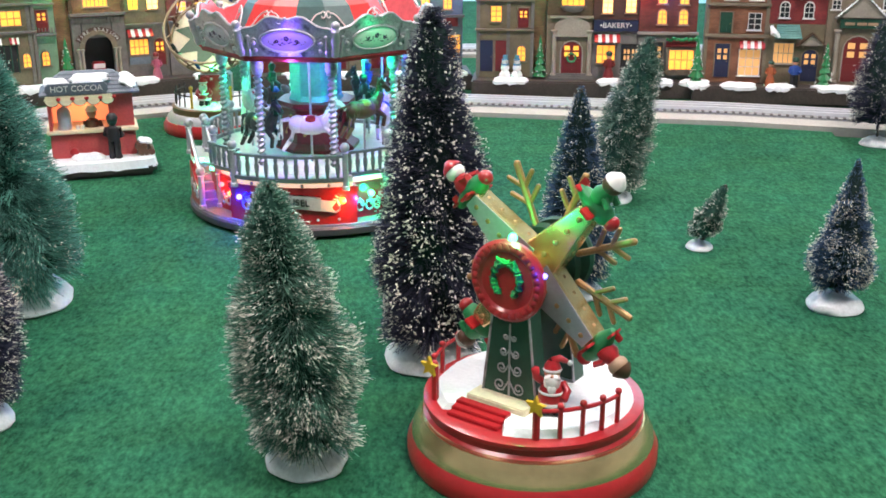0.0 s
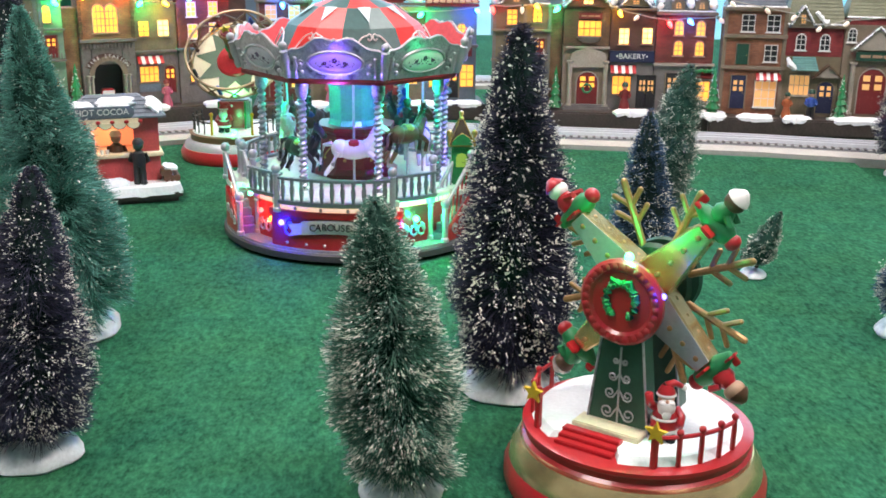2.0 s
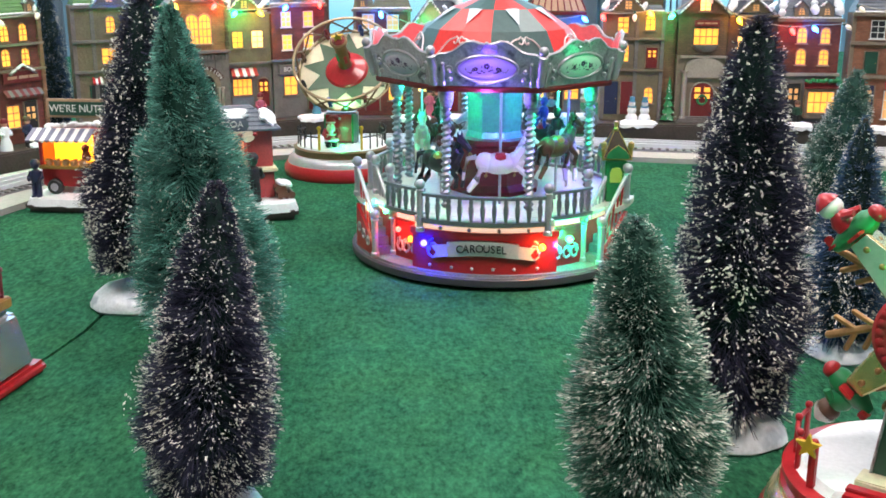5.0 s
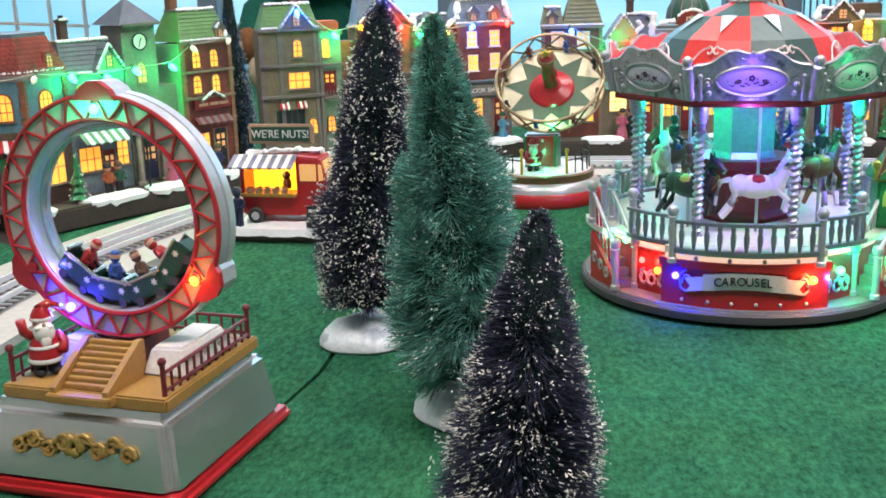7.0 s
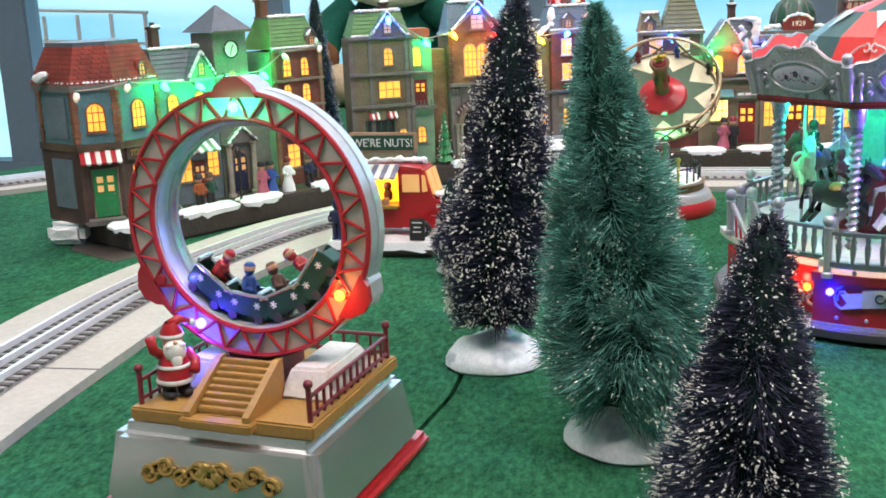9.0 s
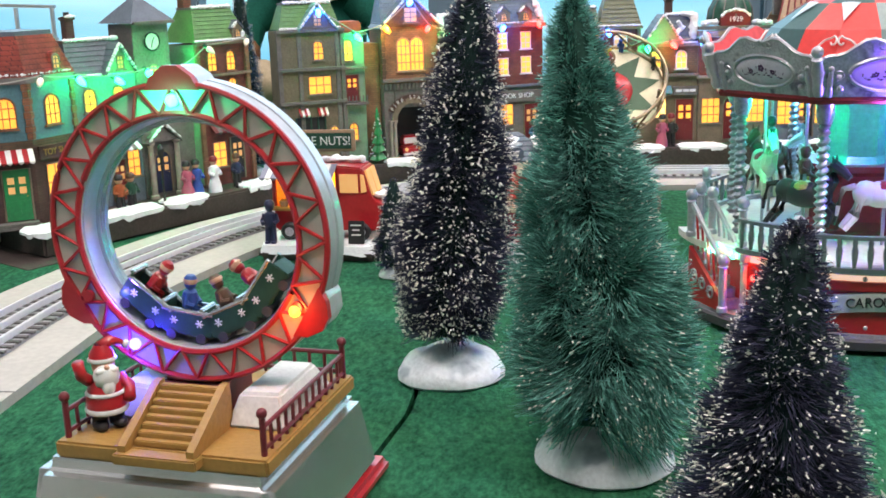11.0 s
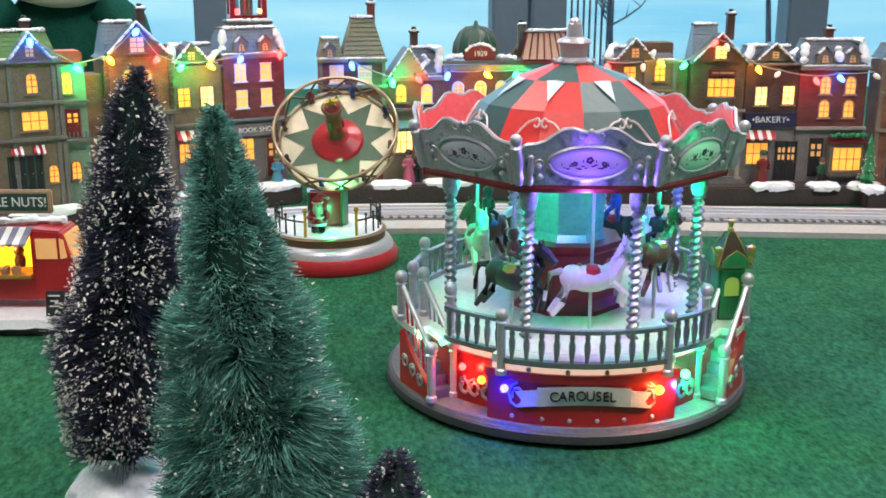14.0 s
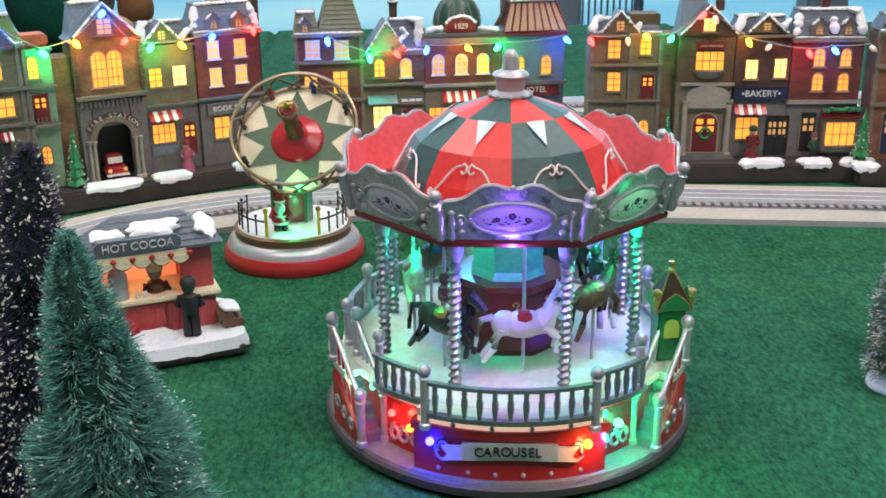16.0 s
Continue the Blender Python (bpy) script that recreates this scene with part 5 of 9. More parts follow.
    for y in (YF,):
        for r in (RI + 0.0008, RO):
            bm = B()
            tube(bm, [(XC + r * math.cos(k * math.pi / 48), y + 0.001, ZC + r * math.sin(k * math.pi / 48)) for k in range(96)], 0.0013, 6, True)
            part("hoop", bm, M_RED, ob, "red hoop", True)
    nt2 = 24
    for k in range(nt2):
        a0, am, a1 = (2 * math.pi * (k + q) / nt2 for q in (0, 0.5, 1))
        for ra, rb, aa, ab in ((RO, RI, a0, am), (RI, RO, am, a1)):
            bm = B()
            tube(bm, [(XC + ra * math.cos(aa), YF + 0.0005, ZC + ra * math.sin(aa)), (XC + rb * math.cos(ab), YF + 0.0005, ZC + rb * math.sin(ab))], 0.0008, 5)
            part("truss_bar", bm, M_RED, ob)
    for a in (90, 210, 330):
        bm = B()
        mm = T((XC, 0, ZC)) @ Matrix.Rotation(radians(90 - a), 4, "Y")
        prism(bm, [(-0.0120, 0.0595), (0.0120, 0.0595), (0.0090, 0.0650), (0.0030, 0.0692), (-0.0030, 0.0692), (-0.0090, 0.0650)], 0.0035, mm @ T((0, YF + 0.003, 0)))
        part("ring_lug", bm, M_RED, ob, "red bracket")
        bm = B()
        prism(bm, [(-0.0120, 0.0595), (0.0120, 0.0595), (0.0088, 0.0645), (0.0030, 0.0684), (-0.0030, 0.0684), (-0.0088, 0.0645)], YB - YF - 0.004, mm @ T((0, YB, 0)))
        part("lug_body", bm, M_RIM, ob, "silver bracket")
        bm = B()
        cyl(bm, 0.0025, 0.0025, 0, 0.002, 12, mm @ T((0, YF + 0.001, 0.0555)) @ Matrix.Rotation(radians(90), 4, "X"))
        part("boss", bm, M_RED, ob)
    for a, g in ((90, G_GREEN), (-32, G_ORANGE), (-120, G_BLUE)):
        bm = B()
        ball(bm, 0.0026, (XC + 0.0555 * math.cos(radians(a)), YF - 0.0005, ZC + 0.0555 * math.sin(radians(a))), seg=12)
        part("lamp", bm, g, ob, "small coloured light")
    bm = B()
    box(bm, 0.030, 0.028, 0.017, T((0.0, 0.006, h + 0.014)), 0.002)
    part("ring_seat", bm, M_BURG, ob)
    # little train running inside the ring
    tr = new("train")
    tr.parent = ob
    tr["label"] = "dark green toy train of four wagons"
    for k, a in enumerate((-128, -97, -66, -35)):
        rr2 = RI - 0.0105
        mm = T((XC + rr2 * math.cos(radians(a)), 0.001, ZC + rr2 * math.sin(radians(a)))) @ Matrix.Rotation(radians(-(a + 90)), 4, "Y")
        bm = B()
        box(bm, 0.0235, 0.012, 0.0020, mm @ T((0, 0, -0.0045)), 0.0006)
        for sy in (-1, 1):
            box(bm, 0.0235, 0.0011, 0.0095, mm @ T((0, sy * 0.0056, 0)), 0.0004)
        box(bm, 0.0011, 0.0112, 0.0075, mm @ T((0.0113, 0, -0.001)), 0.0004)
        box(bm, 0.0011, 0.0112, 0.0120, mm @ T((-0.0113, 0, 0.0012)), 0.0004)
        wg = part("wagon", bm, M_DGREEN, tr, "open dark green wagon with white snowflakes")
        for sx in (-0.006, 0.006):
            bm = B()
            for q in range(3):
                box(bm, 0.0036, 0.0005, 0.0005, mm @ T((sx, -0.0063, 0.0005)) @ Matrix.Rotation(q * math.pi / 3, 4, "Y"))
            part("snowflake", bm, M_SNOW, wg)
        bm = B()
        for sy in (-1, 1):
            tube(bm, [mm @ Vector((-0.0118, sy * 0.0056, 0.0050)), mm @ Vector((0.0118, sy * 0.0056, 0.0050))], 0.0010, 6)
        tube(bm, [mm @ Vector((-0.0116, -0.0056, 0.0075)), mm @ Vector((-0.0116, 0.0056, 0.0075))], 0.0011, 6)
        part("wagon_trim", bm, M_STEEL, wg, "silver trim", True)
        bm = B()
        box(bm, 0.010, 0.0098, 0.004, mm @ T((-0.005, 0, -0.0016)), 0.001)
        part("seat", bm, M_SILVERD, tr)
        bm = B()
        figure_mesh(bm, 0.024, sit=True)
        for v in bm.verts:
            v.co = mm @ (Matrix.Rotation(radians(90), 3, "Z") @ v.co + Vector((-0.002, 0, -0.002)))
        me = mesh_of(bm, "rider_figurine", (M_RED, M_BLUE, M_BROWN, M_RED)[k], True)
        me.materials.append(M_SKIN)
        inv = mm.inverted()
        for p in me.polygons:
            if 0.0155 < (inv @ p.center).z < 0.0182:
                p.material_index = 1
        fg = new("rider_figurine", me)
        fg.parent = tr
        fg["label"] = "small painted figurine"
        for sx in (-1, 1):
            bm = B()
            cyl(bm, 0.0023, 0.0023, -0.0066, 0.0066, 12, mm @ T((sx * 0.007, 0, -0.0060)) @ Matrix.Rotation(radians(90), 4, "X"))
            part("wheel", bm, M_GREY, tr)


loop_ride()
winter_figurine(LOOP @ pose(-0.029, -0.028, 0.0525, 0, 0, 48), 0.036, "red-coated bearded winter figurine standing on the ochre deck")
for a, c in ((90, (0.03, 1, 0.4)), (-32, (0.22, 0.05, 0.01)), (-120, (0.05, 0.03, 1))):
    bulb_lamp("ring_lamp", LOOP @ Vector((0.003 + 0.0555 * math.cos(radians(a)), -0.017, 0.1305 + 0.0555 * math.sin(radians(a)))), 0.05, c, 0.002)
bulb_lamp("ring_lamp", LOOP @ Vector((-0.030, -0.005, 0.104)), 0.03, (0.2, 0.10, 1), 0.002)


# ---- star wheel ride on a round base ----
STAR = pose(0.0485, 0.527, 0, 0, 0, -36)


def star_ride():
    ob = thing("star_wheel_ride", STAR, "toy star wheel ride with green towers on a round red base", "ride")
    for nm, prof, mt, lb in (
        ("base", [(0, 0), (0.0670, 0), (0.0680, 0.003), (0.0680, 0.009), (0.0655, 0.0135), (0, 0.0135)], M_RED, "red round base"),
        ("gold_band", [(0, 0.0135), (0.0655, 0.0135), (0.0650, 0.0165), (0.0625, 0.0215), (0.0600, 0.0250), (0, 0.0250)], M_BAND, "brushed gold band"),
        ("rim", [(0, 0.025), (0.0585, 0.025), (0.0592, 0.0270), (0.0575, 0.0285), (0.0575, 0.0315), (0.0590, 0.0325), (0.0590, 0.0345), (0.056, 0.0358), (0, 0.0358)], M_RED, "red stepped rim"),
    ):
        bm = B()
        lathe(bm, prof, 72)
        part(nm, bm, mt, ob, lb, True)
    bm = B()
    n = 48
    c = bm.verts.new((0, 0.002, 0.0395))
    r1, r2 = [], []
    for i in range(n):
        a = 2 * math.pi * i / n
        front = max(0.0, -math.sin(a))
        k = 1.0 - 0.30 * (front ** 6 if abs(math.cos(a) + 0.15) < 0.35 else 0)
        wob = 0.0014 * noise.noise(Vector((math.cos(a) * 3, math.sin(a) * 3, 2)))
        r1.append(bm.verts.new(((0.0535 * k + wob) * math.cos(a), (0.0535 * k + wob) * math.sin(a), 0.0357)))
        r2.append(bm.verts.new(((0.0500 * k + wob) * math.cos(a), (0.0500 * k + wob) * math.sin(a), 0.0392)))
    for i in range(n):
        j = (i + 1) % n
        bm.faces.new((r1[i], r1[j], r2[j], r2[i]))
        bm.faces.new((r2[i], r2[j], c))
    part("snow", bm, M_SNOW, ob, "white snow covering", True)
    bm = B()
    box(bm, 0.036, 0.013, 0.004, T((-0.002, -0.028, 0.0405)), 0.0006)
    part("landing", bm, M_CREAM, ob, "cream landing")
    for i in range(3):
        bm = B()
        box(bm, 0.031, 0.005, 0.0022, T((-0.006, -0.0475 + 0.0042 * i, 0.0368 + 0.0017 * i)), 0.0004)
        part("step", bm, M_RED, ob, "red step")
    # towers
    for y, lb in ((-0.0185, "green tower with a silver scroll tree"), (0.0205, "dark green tower")):
        bm = B()
        prism(bm, [(-0.0165, 0.039), (0.0165, 0.039), (0.0095, 0.100), (-0.0095, 0.100)], 0.011, T((0, y + 0.0055, 0)))
        tw = part("tower", bm, M_DGREEN, ob, lb)
        bm = B()
        for pts in ([(-0.0165, 0.0395), (-0.0095, 0.100)], [(0.0165, 0.0395), (0.0095, 0.100)], [(-0.0165, 0.0400), (0.0165, 0.0400)]):
            tube(bm, [(x, y - 0.0057, z) for x, z in pts], 0.0007, 5)
        part("trim", bm, M_SILVERD, tw)
    bm = B()
    yf = -0.0185 - 0.0060
    tube(bm, [(0, yf, 0.043), (0, yf, 0.083)], 0.0006, 5)
    for z, w in ((0.048, 0.0095), (0.058, 0.0078), (0.067, 0.006), (0.0755, 0.004)):
        for s in (-1, 1):
            tube(bm, [(0, yf, z + w * 0.35)] + [(s * (w * 0.60 - w * 0.40 * math.cos(k * 0.5) * (1 - k * 0.042)), yf, z - w * 0.40 * math.sin(k * 0.5) * (1 - k * 0.042)) for k in range(2, 19)], 0.0005, 5)
    for k in range(5):
        a = math.pi / 2 + k * 2 * math.pi / 5
        tube(bm, [(0, yf, 0.0865), (0.0026 * math.cos(a), yf, 0.0865 + 0.0026 * math.sin(a))], 0.0007, 5, r_end=0.0002)
    part("scroll_tree", bm, M_SILVER, ob, "silver scrollwork tree")
    # hub discs
    HZ = 0.1075
    F = T((0, 0, HZ)) @ Matrix.Rotation(radians(90), 4, "X")
    bm = B()
    lathe(bm, [(0, 0.0245), (0.0205, 0.0245), (0.0215, 0.0262), (0.0215, 0.0285), (0.0200, 0.0300), (0.0165, 0.0300), (0.0150, 0.0285), (0.0, 0.0285)], 40, F)
    disc = part("hub_disc", bm, M_RED, ob, "dark red hub disc", True)
    for k in range(28):
        a = 2 * math.pi * k / 28
        bm = B()
        ball(bm, 0.0021, (0.0182 * math.cos(a), 0.0182 * math.sin(a), 0.0298), (1, 1, 0.55), 7, F)
        part("bead", bm, M_RED, disc, "", True)
    bm = B()
    tube(bm, [F @ Vector(((0.0078 + 0.0007 * math.sin(k * 2.4)) * math.cos(radians(-60 + 6 * k)), (0.0088 + 0.0007 * math.sin(k * 2.4)) * math.sin(radians(-60 + 6 * k)) + 0.001, 0.0292)) for k in range(51)], 0.0019, 6)
    for s in (-1, 1):
        tube(bm, [F @ Vector((0, 0.0095, 0.0298)), F @ Vector((s * 0.005, 0.0115, 0.030)), F @ Vector((s * 0.006, 0.007, 0.0298))], 0.0012, 6)
    part("wreath", bm, M_GREEN, disc, "green wreath", True)
    bm = B()
    lathe(bm, [(0, -0.0265), (0.0195, -0.0265), (0.0205, -0.024), (0.0195, -0.0215), (0, -0.0215)], 36, F)
    lathe(bm, [(0, -0.012), (0.0185, -0.012), (0.0205, -0.010), (0.0185, -0.008), (0, -0.008)], 36, F)
    part("back_drum", bm, M_DGREEN, ob, "dark green back drum", True)
    bm = B()
    cyl(bm, 0.006, 0.006, -0.03, 0.026, 16, F)
    part("axle", bm, M_GOLD, ob)
    # star of four tapering beams, each with a pod
    st = new("star")
    st.parent = ob
    st["label"] = "gold and silver star beams"
    for k, a in enumerate((139, 49, -41, -131)):
        mm = T((0, -0.002, HZ)) @ Matrix.Rotation(radians(90 - a), 4, "Y")
        bm = B()
        prism(bm, [(-0.0120, 0.004), (0.0120, 0.004), (0.0048, 0.048), (-0.0048, 0.048)], 0.0125, mm @ T((0, 0.0062, 0)))
        bmesh.ops.bevel(bm, geom=list(bm.edges), offset=0.0009, segments=1, affect="EDGES")
        beam = part("beam", bm, M_BAND, st, "gold beam")
        if k in (0, 2):
            bm = B()
            prism(bm, [(-0.0108, 0.005), (0.0108, 0.005), (0.0042, 0.0475), (-0.0042, 0.0475)], 0.0008, mm @ T((0, -0.0060, 0)))
            part("beam_face", bm, M_SILVER, beam, "silver face")
        for q in range(4):
            for px, py, sc in ((0, -0.0068, (1, 0.6, 1)), (-0.0098 + 0.0015 * q, 0.0, (0.6, 1, 1)), (0.0098 - 0.0015 * q, 0.0, (0.6, 1, 1))):
                bm = B()
                ball(bm, 0.0015, (px, py, 0.014 + q * 0.0095), sc, 7, mm)
                part("rivet", bm, M_BRONZE, beam, "", True)
    for k, a in enumerate((139, 49, -41, -131)):
        mm = T((0.0515 * math.cos(radians(a)), -0.002, HZ + 0.0515 * math.sin(radians(a))))
        pod = new("pod")
        pod.parent = ob
        pod.matrix_local = mm @ Matrix.Rotation(radians(90 - a), 4, "Y")
        pod["label"] = "green flying pod with a plain rider"
        bm = B()
        lathe(bm, [(0, -0.0135), (0.0022, -0.0125), (0.0046, -0.006), (0.0058, 0.001), (0.0052, 0.0075), (0.0035, 0.0105)], 14, Matrix.Rotation(radians(90), 4, "Y"))
        part("fuselage", bm, M_GREEN, pod, "", True)
        bm = B()
        ball(bm, 0.0042, (0.0118, 0, 0), (0.9, 1, 1), 12)
        part("nose", bm, M_RED, pod, "red nose", True)
        bm = B()
        box(bm, 0.007, 0.024, 0.0015, T((0.001, 0, -0.002)), 0.0006)
        box(bm, 0.004, 0.011, 0.0012, T((-0.0115, 0, 0.001)), 0.0005)
        box(bm, 0.004, 0.0012, 0.006, T((-0.0120, 0, 0.003)), 0.0005)
        part("wing", bm, M_RED, pod, "red wings and tail")
        bm = B()
        lathe(bm, [(0, 0.002), (0.0042, 0.003), (0.0045, 0.007), (0.0028, 0.0105), (0, 0.0108)], 12, T((-0.001, 0, 0)))
        ball(bm, 0.0044, (-0.001, 0, 0.0135), seg=12)
        lathe(bm, [(0.0048, 0.0155), (0.004, 0.0175), (0.0015, 0.0205), (0, 0.021)], 12, T((-0.001, 0, 0)))
        for s in (-1, 1):
            tube(bm, [(0.001, s * 0.0035, 0.008), (0.005, s * 0.004, 0.006)], 0.0016, 6)
        bmesh.ops.scale(bm, vec=(1.25, 1.25, 1.05), verts=bm.verts)
        me = mesh_of(bm, "rider_figurine", (M_RED, M_GREEN, M_RED, M_GREEN)[k], True)
        me.materials.append((M_WHITE, M_BROWN, M_TAN, M_BROWN)[k])
        me.materials.append((M_RED, M_WHITE, M_BROWN, M_WHITE)[k])
        for p in me.polygons:
            p.material_index = 2 if p.center.z > 0.0166 else (1 if p.center.z > 0.0107 else 0)
        fg = new("rider_figurine", me)
        fg.parent = pod
        fg["label"] = "plain rounded painted figurine"
    # gilded snowflake arms behind the star
    for k in range(8):
        a = 22 + 45 * k
        mm = T((0, 0.0105, HZ)) @ Matrix.Rotation(radians(90 - a), 4, "Y")
        bm = B()
        tube(bm, [mm @ Vector((0, 0, 0.015)), mm @ Vector((0, 0, 0.053))], 0.0019, 8)
        ball(bm, 0.0019, (0, 0, 0.053), seg=8, m=mm)
        for z, w in ((0.034, 0.0085), (0.043, 0.0075)):
            for s in (-1, 1):
                tube(bm, [mm @ Vector((0, 0, z - 0.003)), mm @ Vector((s * w, 0, z + w * 0.55))], 0.0014, 7)
                ball(bm, 0.0014, (s * w, 0, z + w * 0.55), seg=7, m=mm)
        part("snowflake_arm", bm, M_BRONZE, ob, "gold snowflake arm", True)
    # fence along the rim
    for a0, a1, n in ((-57, -6, 5), (-133, -186, 4)):
        pts = []
        for i in range(n):
            a = radians(a0 + (a1 - a0) * i / (n - 1))
            x, y = 0.0535 * math.cos(a), 0.0535 * math.sin(a)
            top = 0.0545 if i else 0.0575
            pts.append((x, y, 0.0505))
            bm = B()
            tube(bm, [(x, y, 0.036), (x, y, top - 0.001)], 0.0013 if i else 0.0020, 8)
            ball(bm, 0.0019, (x, y, top - 0.001), seg=8)
            part("fence_post", bm, M_RED, ob, "", True)
        bm = B()
        fine = []
        for i in range(17):
            a = radians(a0 + (a1 - a0) * i / 16)
            fine.append((0.0535 * math.cos(a), 0.0535 * math.sin(a), 0.0512))
        tube(bm, fine, 0.0011, 6)
        part("fence_rail", bm, M_RED, ob, "", True)
        a = radians(a0)
        bm = B()
        mm = T((0.0560 * math.cos(a), 0.0560 * math.sin(a), 0.0555))
        pts = []
        for q in range(10):
            r = 0.0058 if q % 2 == 0 else 0.0025
            t = math.pi / 2 + q * math.pi / 5
            pts.append((r * math.cos(t), r * math.sin(t)))
        prism(bm, pts, 0.002, mm)
        part("star_plate", bm, M_YELLOW, ob, "yellow star")
    for p, g in (((0.002, -0.0270, HZ + 0.0228), G_GREEN), ((0.0205, -0.0265, HZ + 0.0065), G_BLUE)):
        bm = B()
        ball(bm, 0.0022 if g is G_GREEN else 0.0014, p, seg=12)
        part("lamp", bm, g, ob, "small coloured light")


star_ride()
winter_figurine(STAR @ pose(0.0235, -0.021, 0.0385, 0, 0, 30), 0.030, "red-coated bearded winter figurine beside the star wheel")
bulb_lamp("star_lamp", STAR @ Vector((0.004, -0.034, 0.1345)), 0.060, (0.02, 1, 0.25), 0.002)
bulb_lamp("star_lamp", STAR @ Vector((0.020, -0.034, 0.116)), 0.008, (0.0, 0.05, 1), 0.002)


# ---- tilted spinning dish ride ----
M_BRASS = mat("aged_brass_paint", (0.33, 0.25, 0.15), 0.35, metal=0.6, var=0.25, scale=80)
M_BRONZED = mat("dark_bronze_paint", (0.20, 0.12, 0.06), 0.4, metal=0.55, var=0.25, scale=80)

DISH = pose(-0.280, 1.330, 0, 0, 0, 3)


def dish_ride():
    ob = thing("dish_ride", DISH, "toy ride with a tilted cream dish on a red base", "ride")
    for nm, prof, mt, lb in (
        ("base", [(0, 0), (0.0645, 0), (0.0665, 0.003), (0.0665, 0.010), (0.0635, 0.015), (0, 0.015)], M_RED, "red round base"),
        ("silver_band", [(0, 0.015), (0.0625, 0.015), (0.0615, 0.019), (0.0585, 0.023), (0.0555, 0.0245), (0, 0.0245)], M_SILVER, "silver band"),
        ("rim", [(0, 0.0245), (0.0545, 0.0245), (0.0545, 0.0300), (0.0555, 0.0315), (0.0535, 0.0328), (0, 0.0328)], M_BRONZED, "bronze rim"),
        ("snow", [(0, 0.0328), (0.0515, 0.0328), (0.0500, 0.0345), (0, 0.0352)], M_SNOW, "white snow covering"),
    ):
        bm = B()
        lathe(bm, prof, 64)
        part(nm, bm, mt, ob, lb, True)
    bm = B()
    box(bm, 0.038, 0.022, 0.036, T((0.0, 0.004, 0.052)), 0.002)
    part("pedestal", bm, M_PEWTER, ob, "grey pedestal")
    bm = B()
    box(bm, 0.029, 0.003, 0.032, T((-0.003, -0.008, 0.052)), 0.0005)
    part("pedestal_door", bm, M_RED, ob, "red door panel")
    for x in (-0.0185, 0.0125):
        bm = B()
        tube(bm, [(x, -0.0095, 0.035), (x, -0.0095, 0.0685)], 0.0012, 6)
        part("door_trim", bm, M_GREEN, ob, "green trim")
    for a0, a1, n in ((-62, 30, 8), (-118, -210, 8)):
        for i in range(n):
            a = radians(a0 + (a1 - a0) * i / (n - 1))
            x, y = 0.050 * math.cos(a), 0.050 * math.sin(a)
            bm = B()
            tube(bm, [(x, y, 0.034), (x, y, 0.052 if i else 0.058)], 0.0009 if i else 0.0016, 6)
            ball(bm, 0.0015 if i else 0.0026, (x, y, 0.0525 if i else 0.0585), seg=7)
            part("fence_post", bm, M_BLACK if i else M_YELLOW, ob)
        bm = B()
        tube(bm, [(0.050 * math.cos(radians(a0 + (a1 - a0) * i / 16)), 0.050 * math.sin(radians(a0 + (a1 - a0) * i / 16)), 0.048) for i in range(17)], 0.0009, 6)
        part("fence_rail", bm, M_BLACK, ob)
    D = T((0.009, -0.034, 0.119)) @ Matrix.Rotation(radians(-11), 4, "Y") @ Matrix.Rotation(radians(46), 4, "X") @ Matrix.Scale(0.91, 4)
    bm = B()
    lathe(bm, [(0, -0.006), (0.030, -0.006), (0.055, -0.003), (0.0575, 0.0), (0.0575, 0.002), (0.055, 0.0035), (0, 0.0035)], 64, D)
    dish = part("dish", bm, M_CREAM, ob, "cream round dish", True)
    bm = B()
    pts = []
    n = 9
    for i in range(2 * n):
        r = 0.0555 if i % 2 == 0 else 0.033
        a = math.pi * i / n
        pts.append((r * math.cos(a), r * math.sin(a)))
    top = [bm.verts.new(D @ Vector((x, y, 0.0042))) for x, y in pts]
    c = bm.verts.new(D @ Vector((0, 0, 0.0042)))
    for i in range(2 * n):
        bm.faces.new((top[i], top[(i + 1) % (2 * n)], c))
    part("painted_star", bm, mat("olive_green_paint", (0.055, 0.105, 0.055), 0.5, var=0.15), dish, "olive green nine-pointed star")
    bm = B()
    lathe(bm, [(0.026, 0.0043), (0.024, 0.007), (0.012, 0.013), (0.0085, 0.016)], 28, D)
    part("cone", bm, M_RED, dish, "red fluted cone")
    bm = B()
    lathe(bm, [(0.0085, 0.012), (0.0075, 0.018), (0.0072, 0.050), (0.0095, 0.056), (0.0105, 0.060), (0.0085, 0.0615), (0.0, 0.058)], 18, D)
    part("drum", bm, M_BRONZED, dish, "bronze drum post", True)
    for k in range(5):
        bm = B()
        a = radians(72 * k)
        box(bm, 0.003, 0.004, 0.012, D @ T((0.0072 * math.cos(a), 0.0072 * math.sin(a), 0.032 + 0.004 * (k % 2))) @ Matrix.Rotation(a, 4, "Z"), 0.0006)
        part("drum_panel", bm, (M_RED, M_GREEN)[k % 2], dish)
    bm = B()
    lathe(bm, [(0, 0.058), (0.008, 0.0605), (0.006, 0.0625), (0, 0.063)], 16, D)
    part("drum_top", bm, M_DRED, dish, "", True)
    bm = B()
    prism(bm, [((0.0075 if q % 2 == 0 else 0.003) * math.cos(math.pi / 2 + q * math.pi / 5), (0.0075 if q % 2 == 0 else 0.003) * math.sin(math.pi / 2 + q * math.pi / 5)) for q in range(10)], 0.0025, D @ T((0, 0.001, 0.0685)))
    part("top_star", bm, M_YELLOW, dish, "yellow star")
